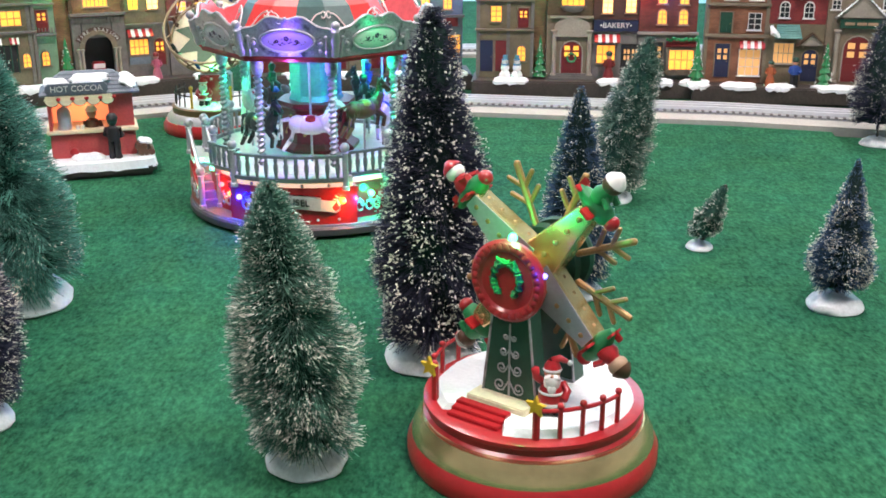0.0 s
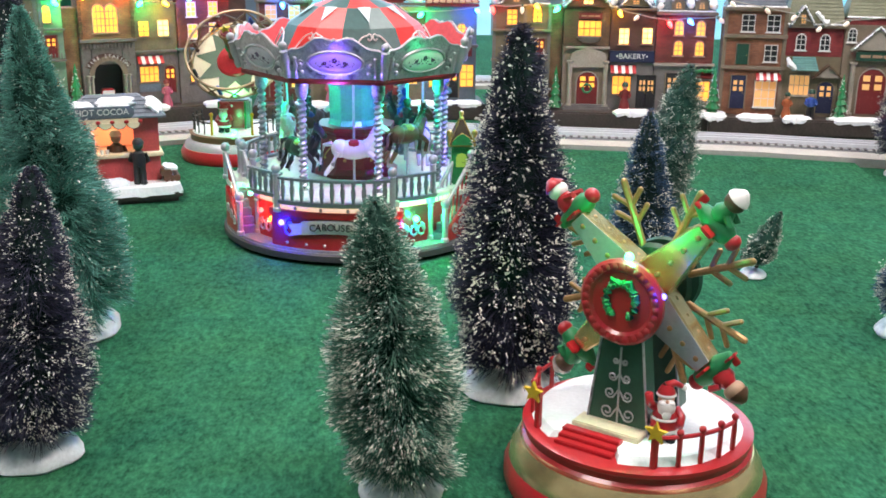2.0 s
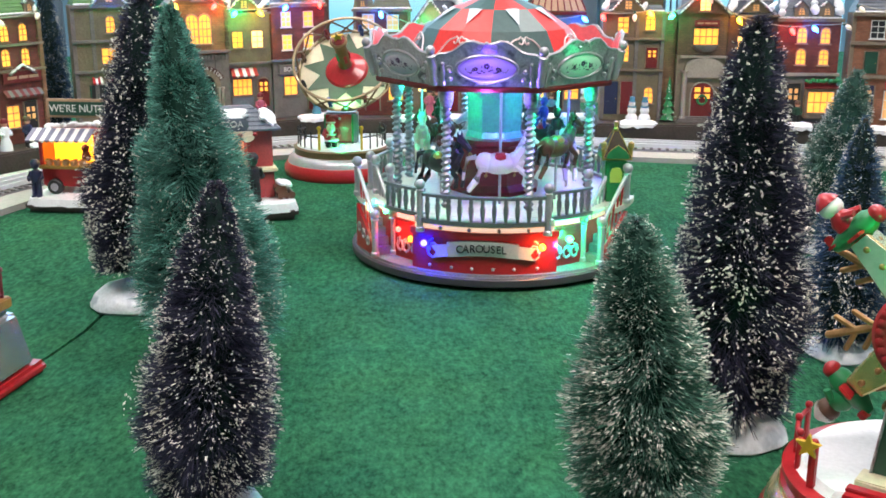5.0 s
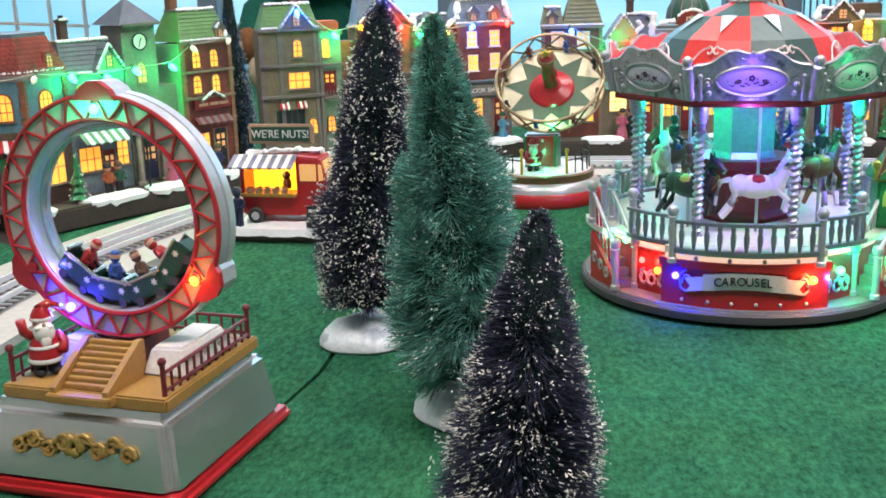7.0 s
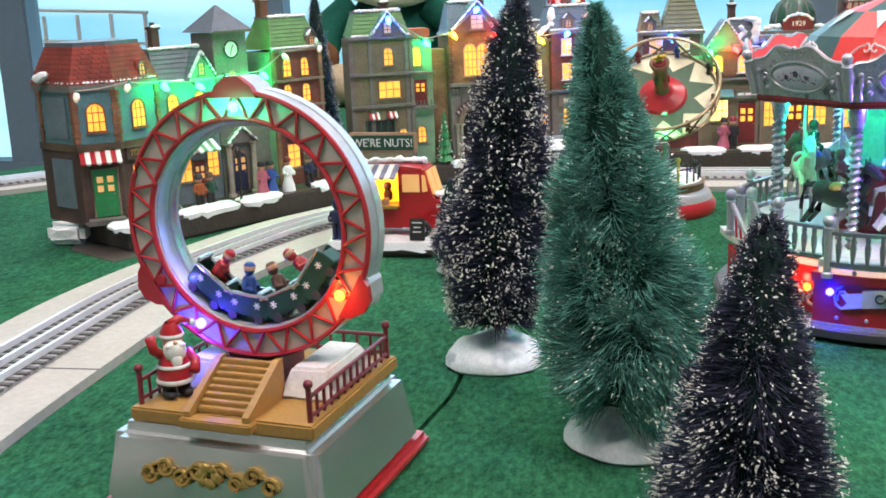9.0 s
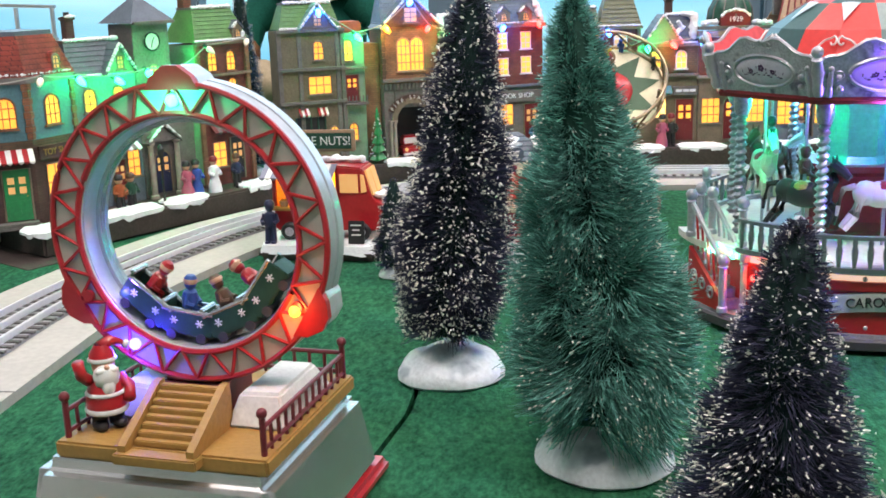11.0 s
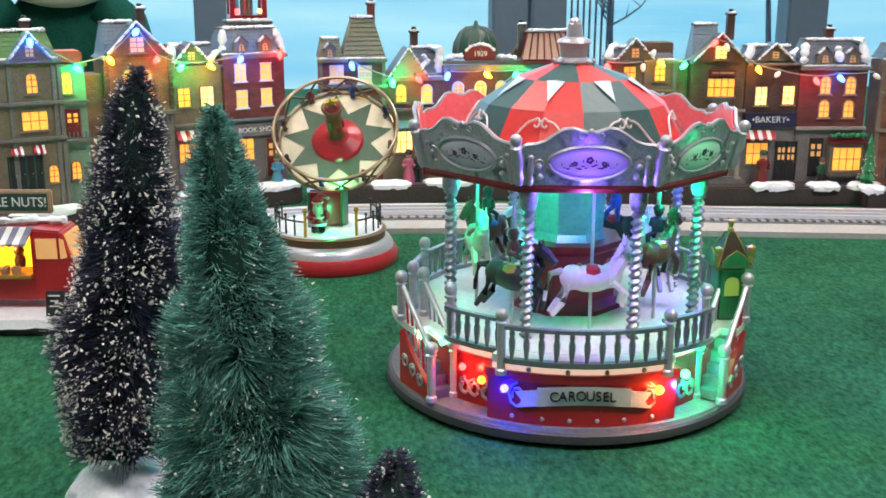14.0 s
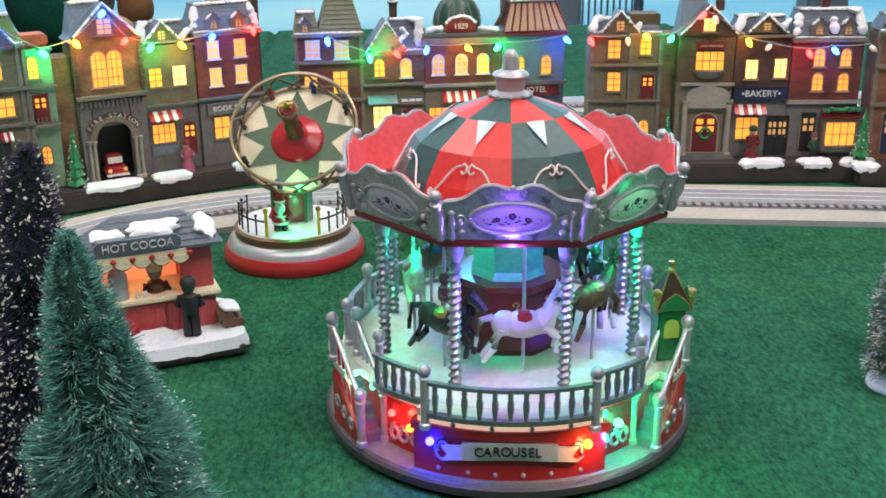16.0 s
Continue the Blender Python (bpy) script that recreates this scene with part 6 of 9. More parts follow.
    for z, r in ((0.0045, 0.0585), (0.027, 0.0605)):
        bm = B()
        tube(bm, [D @ Vector((r * math.cos(k * math.pi / 36), r * math.sin(k * math.pi / 36), z)) for k in range(72)], 0.0016, 6, True)
        part("cage_hoop", bm, M_BRASS, ob, "bronze hoop", True)
    for k in range(24):
        a, b = 2 * math.pi * k / 24, 2 * math.pi * (k + (1.6 if k % 2 else -1.6)) / 24
        bm = B()
        tube(bm, [D @ Vector((0.0585 * math.cos(a), 0.0585 * math.sin(a), 0.004)), D @ Vector((0.0605 * math.cos(b), 0.0605 * math.sin(b), 0.027))], 0.0011, 5)
        part("cage_bar", bm, M_BRONZED, ob)
    for k in range(8):
        a = 2 * math.pi * k / 8 + 0.3
        bm = B()
        figure_mesh(bm, 0.018)
        mm = D @ T((0.055 * math.cos(a), 0.055 * math.sin(a), 0.004)) @ Matrix.Rotation(a - math.pi / 2, 4, "Z")
        for v in bm.verts:
            v.co = mm @ v.co
        part("rider_figurine", bm, (M_BLACK, M_BLUE, M_DRED, M_BROWN)[k % 4], ob, "small painted figurine")
    bm = B()
    ball(bm, 0.0028, (0.002, -0.040, 0.037), seg=12)
    part("lamp", bm, G_GREEN, ob, "small green light")
    bm = B()
    ball(bm, 0.0028, (0.008, -0.075, 0.088), seg=12)
    part("lamp", bm, G_GREEN, ob, "small green light")


dish_ride()
winter_figurine(DISH @ pose(-0.011, -0.028, 0.0345, 0, 0, 0), 0.034, "red-coated bearded winter figurine on the snowy base", False)
for p, w in (((0.002, -0.044, 0.046), 0.024), ((0.008, -0.082, 0.092), 0.024)):
    bulb_lamp("dish_lamp", DISH @ Vector(p), w, (0.05, 1, 0.35), 0.002)

# ---- rows of little houses, each row one moulded piece on a dark platform ----
def brick_mat(name, a, b, mortar, bw=0.0062, bh=0.0024):
    m = bpy.data.materials.new(name)
    m.use_nodes = True
    N, L = m.node_tree.nodes, m.node_tree.links
    p = N["Principled BSDF"]
    p.inputs["Roughness"].default_value = 0.65
    co = N.new("ShaderNodeTexCoord")
    sp = N.new("ShaderNodeSeparateXYZ")
    cb = N.new("ShaderNodeCombineXYZ")
    ad = N.new("ShaderNodeMath")
    L.new(co.outputs["Object"], sp.inputs[0])
    L.new(sp.outputs[0], ad.inputs[0])
    L.new(sp.outputs[1], ad.inputs[1])
    L.new(ad.outputs[0], cb.inputs[0])
    L.new(sp.outputs[2], cb.inputs[1])
    br = N.new("ShaderNodeTexBrick")
    br.inputs["Color1"].default_value, br.inputs["Color2"].default_value, br.inputs["Mortar"].default_value = (*a, 1), (*b, 1), (*mortar, 1)
    br.inputs["Scale"].default_value = 1.0
    br.inputs["Brick Width"].default_value, br.inputs["Row Height"].default_value, br.inputs["Mortar Size"].default_value = bw, bh, 0.00025
    L.new(cb.outputs[0], br.inputs["Vector"])
    nz = N.new("ShaderNodeTexNoise")
    nz.inputs["Scale"].default_value, nz.inputs["Detail"].default_value = 45, 5
    L.new(co.outputs["Object"], nz.inputs["Vector"])
    rg = N.new("ShaderNodeMapRange")
    rg.inputs[1].default_value, rg.inputs[2].default_value, rg.inputs[3].default_value, rg.inputs[4].default_value = 0.3, 0.7, 0.6, 1.3
    L.new(nz.outputs[0], rg.inputs[0])
    mx = N.new("ShaderNodeMix")
    mx.data_type, mx.blend_type = "RGBA", "MULTIPLY"
    mx.inputs[0].default_value = 1
    L.new(br.outputs["Color"], mx.inputs[6])
    L.new(rg.outputs[0], mx.inputs[7])
    L.new(mx.outputs[2], p.inputs["Base Color"])
    bp = N.new("ShaderNodeBump")
    bp.inputs["Strength"].default_value, bp.inputs["Distance"].default_value = 0.8, 0.0006
    L.new(br.outputs["Fac"], bp.inputs["Height"])
    bp.invert = True
    L.new(bp.outputs[0], p.inputs["Normal"])
    return m


W_TAN = brick_mat("tan_brick", (0.30, 0.16, 0.08), (0.24, 0.12, 0.06), (0.13, 0.09, 0.06))
W_RED = brick_mat("red_brick", (0.22, 0.055, 0.04), (0.17, 0.04, 0.03), (0.10, 0.05, 0.04))
W_CRIM = brick_mat("crimson_brick", (0.28, 0.035, 0.035), (0.22, 0.025, 0.03), (0.12, 0.03, 0.03))
W_BROWN = brick_mat("brown_brick", (0.15, 0.088, 0.052), (0.11, 0.068, 0.038), (0.07, 0.05, 0.035))
W_ORANGE = brick_mat("orange_brick", (0.32, 0.13, 0.07), (0.27, 0.10, 0.05), (0.15, 0.09, 0.06))
W_DARK = brick_mat("dark_brick", (0.11, 0.055, 0.045), (0.09, 0.045, 0.035), (0.05, 0.03, 0.025))
S_GREY = mat("grey_stone_paint", (0.165, 0.15, 0.138), 0.65, var=0.3, scale=70, bump=0.5, bump_scale=350)
S_TAN = mat("tan_stone_paint", (0.215, 0.170, 0.12), 0.65, var=0.3, scale=70, bump=0.5, bump_scale=350)
S_OLIVE = mat("olive_stucco_paint", (0.175, 0.142, 0.088), 0.65, var=0.3, scale=70, bump=0.5, bump_scale=350)
S_LIGHT = mat("pale_stone_paint", (0.34, 0.30, 0.25), 0.6, var=0.25, scale=70, bump=0.5, bump_scale=350)
S_TEAL = mat("teal_wall_paint", (0.10, 0.21, 0.25), 0.6, var=0.25, scale=70, bump=0.4, bump_scale=350)
S_BLUEGREY = mat("blue_grey_wall_paint", (0.15, 0.19, 0.23), 0.6, var=0.25, scale=70, bump=0.4, bump_scale=350)
# Grey-green wall paint; on two gables and a side wall, painted green bulb light.
S_GREENTINT = mat("green_paint_and_bulb_tint", (0.20, 0.34, 0.22), 0.6, var=0.2, scale=70, bump=0.4, bump_scale=350)
S_PLAT = mat("dark_brown_platform", (0.055, 0.042, 0.036), 0.6, var=0.35, scale=50, bump=0.6, bump_scale=220)
R_SLATE = mat("slate_roof_paint", (0.10, 0.12, 0.15), 0.5, var=0.3, scale=80, bump=0.4)
R_BLUE = mat("blue_slate_roof_paint", (0.12, 0.17, 0.23), 0.45, var=0.3, scale=80, bump=0.4)
R_GREEN = mat("green_roof_paint", (0.10, 0.25, 0.07), 0.5, var=0.3, scale=80, bump=0.4)
R_TEALR = mat("teal_roof_paint", (0.12, 0.28, 0.26), 0.5, var=0.3, scale=80, bump=0.4)
R_OLIVE = mat("olive_roof_paint", (0.15, 0.16, 0.09), 0.5, var=0.3, scale=80, bump=0.4)
R_RED = brick_mat("red_tile_roof_paint", (0.36, 0.06, 0.04), (0.28, 0.045, 0.03), (0.10, 0.02, 0.015), 0.005, 0.0044)
D_RED = mat("dark_red_door_paint", (0.17, 0.018, 0.02), 0.45, var=0.15)
D_NAVY = mat("navy_door_paint", (0.02, 0.025, 0.07), 0.45, var=0.15)
P_LIT = lit_pane("lit_window_film", (0.85, 0.22, 0.012), (1.0, 0.50, 0.08), 1.05)
P_HOT = lit_pane("bright_window_film", (1.0, 0.45, 0.05), (1.0, 0.72, 0.28), 2.2)
P_DIM = lit_pane("dim_window_film", (0.45, 0.18, 0.04), (0.75, 0.42, 0.16), 0.55)
P_DARK = mat("dark_window_film", (0.035, 0.035, 0.04), 0.15, var=0.2, spec=0.6)


def arch_outline(w, h, arch):
    if not arch:
        return [(-w / 2, -h / 2), (w / 2, -h / 2), (w / 2, h / 2), (-w / 2, h / 2)]
    pts = [(-w / 2, -h / 2), (w / 2, -h / 2)]
    r = w / 2
    rise = min(r, h * 0.45)
    for i in range(9):
        a = math.pi * i / 8
        pts.append((r * math.cos(a), h / 2 - rise + rise * math.sin(a)))
    return pts


def window(parent, x, z, w, h, pane=None, arch=False, cols=2, rows=3, frame=None, y=0.0, m=None, sill=True, name="window"):
    """A little window: raised frame and bars, and a pane set between them."""
    base = (m or Matrix()) @ T((x, y, z))
    bm = B()
    out = arch_outline(w, h, arch)
    tube(bm, [base @ Vector((px, -0.0006, pz)) for px, pz in out], 0.0010, 5, True)
    top = h / 2 - (0.0 if not arch else min(w / 2, h * 0.45) * 0.35)
    for i in range(1, cols):
        px = -w / 2 + w * i / cols
        tube(bm, [base @ Vector((px, -0.0006, -h / 2)), base @ Vector((px, -0.0006, h / 2 if not arch or cols == 2 else top))], 0.00045, 4)
    for i in range(1, rows):
        pz = -h / 2 + h * i / rows
        if arch and pz > top:
            continue
        tube(bm, [base @ Vector((-w / 2, -0.0006, pz)), base @ Vector((w / 2, -0.0006, pz))], 0.00045, 4)
    if sill:
        box(bm, w + 0.004, 0.003, 0.0014, base @ T((0, -0.001, -h / 2 - 0.0012)))
    ob = part(name, bm, frame or S_TAN, parent)
    bm = B()
    prism(bm, out, 0.0003, base @ T((0, -0.0001, 0)))
    part("pane", bm, pane or P_LIT, ob, "", False)
    return ob


def door(parent, x, z0, w, h, material, arch=False, glazed=None, y=0.0, m=None, surround=None):
    base = (m or Matrix()) @ T((x, y, z0 + h / 2))
    bm = B()
    prism(bm, arch_outline(w, h, arch), 0.0010, base)
    for sx in (-1, 1):
        box(bm, w * 0.34, 0.0008, h * 0.30, base @ T((sx * w * 0.22, -0.0012, -h * 0.26)), 0.0003)
    ob = part("door", bm, material, parent)
    bm = B()
    tube(bm, [base @ Vector((px, -0.001, pz)) for px, pz in arch_outline(w + 0.002, h + 0.001, arch)][1:] + [base @ Vector((-w / 2 - 0.001, -0.001, -h / 2))], 0.0011, 5)
    part("door_frame", bm, surround or S_TAN, ob)
    if glazed:
        bm = B()
        for sx in (-1, 1):
            for k in range(2):
                box(bm, w * 0.26, 0.0006, h * 0.13, base @ T((sx * w * 0.22, -0.0014, h * (0.10 + 0.19 * k))))
        part("pane", bm, glazed, ob)
    bm = B()
    ball(bm, 0.0007, (w * 0.36, -0.0016, -0.001), seg=6, m=base)
    part("knob", bm, M_GOLD, ob)
    return ob


def ledge(parent, x0, x1, z, t=0.0026, out=0.004, material=None, m=None):
    bm = B()
    box(bm, x1 - x0, out + 0.002, t, (m or Matrix()) @ T(((x0 + x1) / 2, -out / 2 + 0.001, z)), 0.0005)
    return part("ledge", bm, material or S_GREY, parent)


def awning(parent, x, z, w, h=0.009, out=0.010, a=None, b=None, m=None):
    """A striped awning, each stripe a slanting panel with a scalloped end."""
    ob = new("awning")
    ob.parent = parent
    ob["label"] = "striped awning"
    n = max(4, int(round(w / 0.005)))
    for i in range(n):
        bm = B()
        x0, x1 = x - w / 2 + w * i / n, x - w / 2 + w * (i + 1) / n
        mm = m or Matrix()
        pts = [(x0, 0.0, z + h / 2), (x1, 0.0, z + h / 2), (x1, -out, z - h / 2), ((x0 + x1) / 2, -out, z - h / 2 - 0.0016), (x0, -out, z - h / 2)]
        up = [bm.verts.new(mm @ Vector(p)) for p in pts]
        dn = [bm.verts.new(mm @ (Vector(p) + Vector((0, 0.0008, -0.0010)))) for p in pts]
        bm.faces.new(up)
        bm.faces.new(dn[::-1])
        for k in range(5):
            j = (k + 1) % 5
            bm.faces.new((up[j], up[k], dn[k], dn[j]))
        part("awning_stripe", bm, (a or M_RED) if i % 2 == 0 else (b or M_WHITE), ob)
    return ob


def shingles(bm, x0, x1, y0, z0, y1, z1, courses, inset=0.0, m=None):
    """A sloping roof plane stepped in courses from the eaves (y0, z0) to the ridge (y1, z1); inset narrows it upwards."""
    m = m or Matrix()
    n = Vector((0, -(z1 - z0), (y1 - y0))).normalized()
    n = n if n.z > 0 or (abs(n.z) < 1e-6) else -n
    rows = []
    for i in range(courses):
        for t, lift in ((i / courses, 0.0011), ((i + 1) / courses, 0.0002)):
            p = Vector((0, y0 + (y1 - y0) * t, z0 + (z1 - z0) * t)) + n * lift
            rows.append((bm.verts.new(m @ Vector((x0 + inset * t, p.y, p.z))), bm.verts.new(m @ Vector((x1 - inset * t, p.y, p.z)))))
    for t in (1.0, 0.0):
        p = Vector((0, y0 + (y1 - y0) * t, z0 + (z1 - z0) * t)) - n * 0.0012
        rows.append((bm.verts.new(m @ Vector((x0 + inset * t, p.y, p.z))), bm.verts.new(m @ Vector((x1 - inset * t, p.y, p.z)))))
    k = len(rows)
    for i in range(k):
        a, b = rows[i], rows[(i + 1) % k]
        bm.faces.new((a[0], a[1], b[1], b[0]))
    for side in (0, 1):
        bm.faces.new([r[side] for r in rows])


def snow(parent, path, r, seed=0, flat=0.6):
    """Lumpy snow lying along a line: one drift with a swelling, uneven section."""
    rnd = random.Random(seed)
    P = [Vector(p) for p in path]
    pts = []
    for a, b in zip(P, P[1:]):
        n = max(2, int((b - a).length / (r * 0.7)))
        pts += [a.lerp(b, i / n) for i in range(n)]
    pts.append(P[-1])
    bm = B()
    rings = []
    seg = 8
    for i, p in enumerate(pts):
        d = (pts[min(i + 1, len(pts) - 1)] - pts[max(i - 1, 0)]).normalized()
        up = Vector((0, 0, 1)) if abs(d.z) < 0.95 else Vector((0, -1, 0))
        s = d.cross(up).normalized()
        u = s.cross(d)
        k = r * rnd.uniform(0.65, 1.3) * (0.55 if i in (0, len(pts) - 1) else 1.0)
        rings.append([bm.verts.new(p + (s * math.cos(q * 2 * math.pi / seg) * 1.15 + u * math.sin(q * 2 * math.pi / seg) * (flat + 0.25)) * k * rnd.uniform(0.85, 1.12)) for q in range(seg)])
    for a, b in zip(rings, rings[1:]):
        for q in range(seg):
            j = (q + 1) % seg
            bm.faces.new((a[q], a[j], b[j], b[q]))
    bm.faces.new(rings[0][::-1])
    bm.faces.new(rings[-1])
    return part("snow", bm, M_SNOW, parent, "white snow", True)


def snow_patch(parent, x, y, z, w, d, seed):
    """A lumpy tongue of snow on the platform, its edge hanging over the front."""
    bm = B()
    n, t = 36, 0.0042
    c = bm.verts.new((x, y, z + t * 1.1))
    rings = [[], [], []]
    for i in range(n):
        a = 2 * math.pi * i / n
        ca, sa = math.cos(a), math.sin(a)
        k = min(1 / max(abs(ca), abs(sa)), 1.25) * (0.90 + 0.34 * noise.noise(Vector((ca * 2.6, sa * 2.6, seed * 3.7))))
        px, py = x + w / 2 * k * ca, y - 0.004 + d * 0.58 * k * sa
        hang = 0.006 * max(0.0, -sa) * (0.8 + 0.8 * noise.noise(Vector((ca * 4, 0, seed))))
        rings[0].append(bm.verts.new((px, py, z - hang)))
        rings[1].append(bm.verts.new((x + (px - x) * 1.01, y + (py - y) * 1.02, z + t * 0.5 - hang * 0.4)))
        rings[2].append(bm.verts.new((x + (px - x) * 0.80, y + (py - y) * 0.80, z + t * (1 + 0.3 * noise.noise(Vector((ca * 3, sa * 3, seed + 5)))))))
    for i in range(n):
        j = (i + 1) % n
        for p, q in zip(rings, rings[1:]):
            bm.faces.new((p[i], p[j], q[j], q[i]))
        bm.faces.new((rings[2][i], rings[2][j], c))
    return part("snow", bm, M_SNOW, parent, "white snow patch", True)


def wall(parent, x0, x1, z0, z1, material, y0=0.0, y1=0.045, name="house_wall", m=None):
    bm = B()
    box(bm, x1 - x0 - 0.0008, y1 - y0, z1 - z0, (m or Matrix()) @ T(((x0 + x1) / 2, (y0 + y1) / 2, (z0 + z1) / 2)), 0.0006)
    return part(name, bm, material, parent)


def gable(parent, x, z0, w, h, material, roof, depth=0.04, y=0.0, courses=6, win=None, snowy=True, seed=0):
    """A front gable with its own little roof."""
    bm = B()
    prism(bm, [(x - w / 2, z0), (x + w / 2, z0), (x, z0 + h)], 0.003, T((0, y + 0.002, 0)))
    g = part("gable", bm, material, parent)
    for s in (-1, 1):
        bm = B()
        R = T((x, y - 0.0045, 0)) @ Matrix.Rotation(radians(90 * s), 4, "Z")
        if s > 0:
            shingles(bm, 0.0, depth, -(w / 2 + 0.003), z0 - 0.0015, 0.0, z0 + h + 0.0012, courses, 0.0, R)
        else:
            shingles(bm, -depth, 0.0, -(w / 2 + 0.003), z0 - 0.0015, 0.0, z0 + h + 0.0012, courses, 0.0, R)
        part("gable_roof", bm, roof, parent, "shingled gable roof")
    if win:
        window(g, x, z0 + h * 0.36, w * 0.22, h * 0.46, win, cols=2, rows=3, y=y - 0.001)
    if snowy:
        snow(parent, [(x - w / 2 - 0.001, y - 0.003, z0 + 0.001), (x, y - 0.003, z0 + h + 0.0015), (x + w / 2 + 0.001, y - 0.003, z0 + 0.001)], 0.0017, seed)
    return g


def mansard(parent, x0, x1, z0, z1, roof, y0=-0.002, y1=0.047, lean=0.012, courses=7, inset=0.006, cap=True, seed=0, snowy=True):
    bm = B()
    shingles(bm, x0, x1, y0, z0, y0 + lean, z1, courses, inset)
    ob = part("roof", bm, roof, parent, "shingled roof")
    bm = B()
    shingles(bm, x0, x1, y1, z0, y1 - lean, z1, 3, inset)
    part("roof_back", bm, roof, parent)
    for s, xx in ((1, x0), (-1, x1)):
        bm = B()
        a = [(xx, y0, z0), (xx + s * inset, y0 + lean, z1), (xx + s * inset, y1 - lean, z1), (xx, y1, z0)]
        out = [bm.verts.new(v) for v in a]
        inn = [bm.verts.new((v[0] + s * 0.0015, v[1], v[2])) for v in a]
        bm.faces.new(out)
        bm.faces.new(inn[::-1])
        for q in range(4):
            bm.faces.new((out[q], out[(q + 1) % 4], inn[(q + 1) % 4], inn[q]))
        part("roof_end", bm, roof, parent)
    bm = B()
    box(bm, x1 - x0 - 2 * inset + 0.002, y1 - y0 - 2 * lean + 0.003, 0.0025, T(((x0 + x1) / 2, (y0 + y1) / 2, z1 + 0.0008)), 0.0006)
    part("roof_cap", bm, S_GREY, parent)
    if snowy:
        snow(parent, [(x0 + inset, y0 + lean, z1 + 0.002), (x1 - inset, y0 + lean, z1 + 0.002)], 0.0024, seed)
        snow(parent, [(x0, y0 - 0.001, z0 + 0.0012), (x1, y0 - 0.001, z0 + 0.0012)], 0.0014, seed + 1)
    return ob


def dormer(parent, x, z, w=0.014, h=0.016, y=-0.001, pane=None, roof=None, seed=0):
    bm = B()
    prism(bm, [(x - w / 2, z), (x + w / 2, z), (x + w / 2, z + h * 0.6), (x, z + h), (x - w / 2, z + h * 0.6)], 0.014, T((0, y + 0.014, 0)))
    d = part("dormer", bm, S_TAN, parent)
    bm = B()
    for s in (-1, 1):
        ang = math.atan2(h * 0.4, w / 2)
        box(bm, math.hypot(w / 2, h * 0.4) + 0.002, 0.017, 0.0013, T((x + s * w / 4, y + 0.0065, z + h * 0.8 + 0.0008)) @ Matrix.Rotation(s * ang, 4, "Y"))
    part("dormer_roof", bm, roof or R_SLATE, d)
    window(d, x, z + h * 0.36, w * 0.48, h * 0.5, pane or P_DIM, arch=True, y=y, sill=False)
    snow(parent, [(x - w * 0.5, y - 0.001, z + h * 0.66), (x - w * 0.1, y - 0.001, z + h)], 0.0017, seed)


def chimney(parent, x, y, z0, z1, material=None, r=0.0055):
    bm = B()
    box(bm, r * 1.6, r * 1.6, z1 - z0, T((x, y, (z0 + z1) / 2)), 0.0005)
    box(bm, r * 2.1, r * 2.1, 0.0025, T((x, y, z1 - 0.002)), 0.0005)
    c = part("chimney", bm, material or W_DARK, parent)
    bm = B()
    cyl(bm, r * 0.55, r * 0.5, z1 - 0.001, z1 + 0.004, 10, T((x, y, 0)))
    part("chimney_pot", bm, M_BLACK, c)
    snow(parent, [(x - r, y - r, z1), (x + r, y - r, z1)], 0.0018, int(x * 1000))


def columns(parent, xs, z0, z1, r=0.0024, y=-0.004):
    for x in xs:
        bm = B()
        lathe(bm, [(0, z0), (r * 1.6, z0), (r * 1.6, z0 + 0.003), (r, z0 + 0.004), (r * 0.9, z1 - 0.004), (r * 1.5, z1 - 0.002), (r * 1.5, z1), (0, z1)], 12, T((x, y, 0)))
        part("column", bm, S_LIGHT, parent, "", True)


def sign(parent, words, x, z, w, h, board, ink, size, y=-0.003, m=None, wide=1.0):
    bm = B()
    mm = (m or Matrix()) @ T((x, y, z))
    box(bm, w, 0.002, h, mm, 0.0005)
    for zz in (-h / 2, h / 2):
        box(bm, w + 0.001, 0.003, 0.0012, mm @ T((0, 0, zz)))
    s = part("sign", bm, board, parent, "lettered sign board" if words else "sign board")
    if words:
        lettering(words, size, ink, s, mm @ T((0, -0.0012, 0)), 0.0004, wide)
    else:
        for k in (-0.27, 0.02, 0.29):
            bm = B()
            box(bm, w * 0.24, 0.0006, h * 0.34, mm @ T((k * w, -0.0014, 0)))
            part("writing_bar", bm, ink, s)
    return s


def platform(parent, x0, x1, front, back=0.05, h=0.023, seed=0):
    bm = B()
    box(bm, x1 - x0, back - front, h, T(((x0 + x1) / 2, (back + front) / 2, h / 2)), 0.002)
    return part("platform", bm, S_PLAT, parent, "dark brown platform")


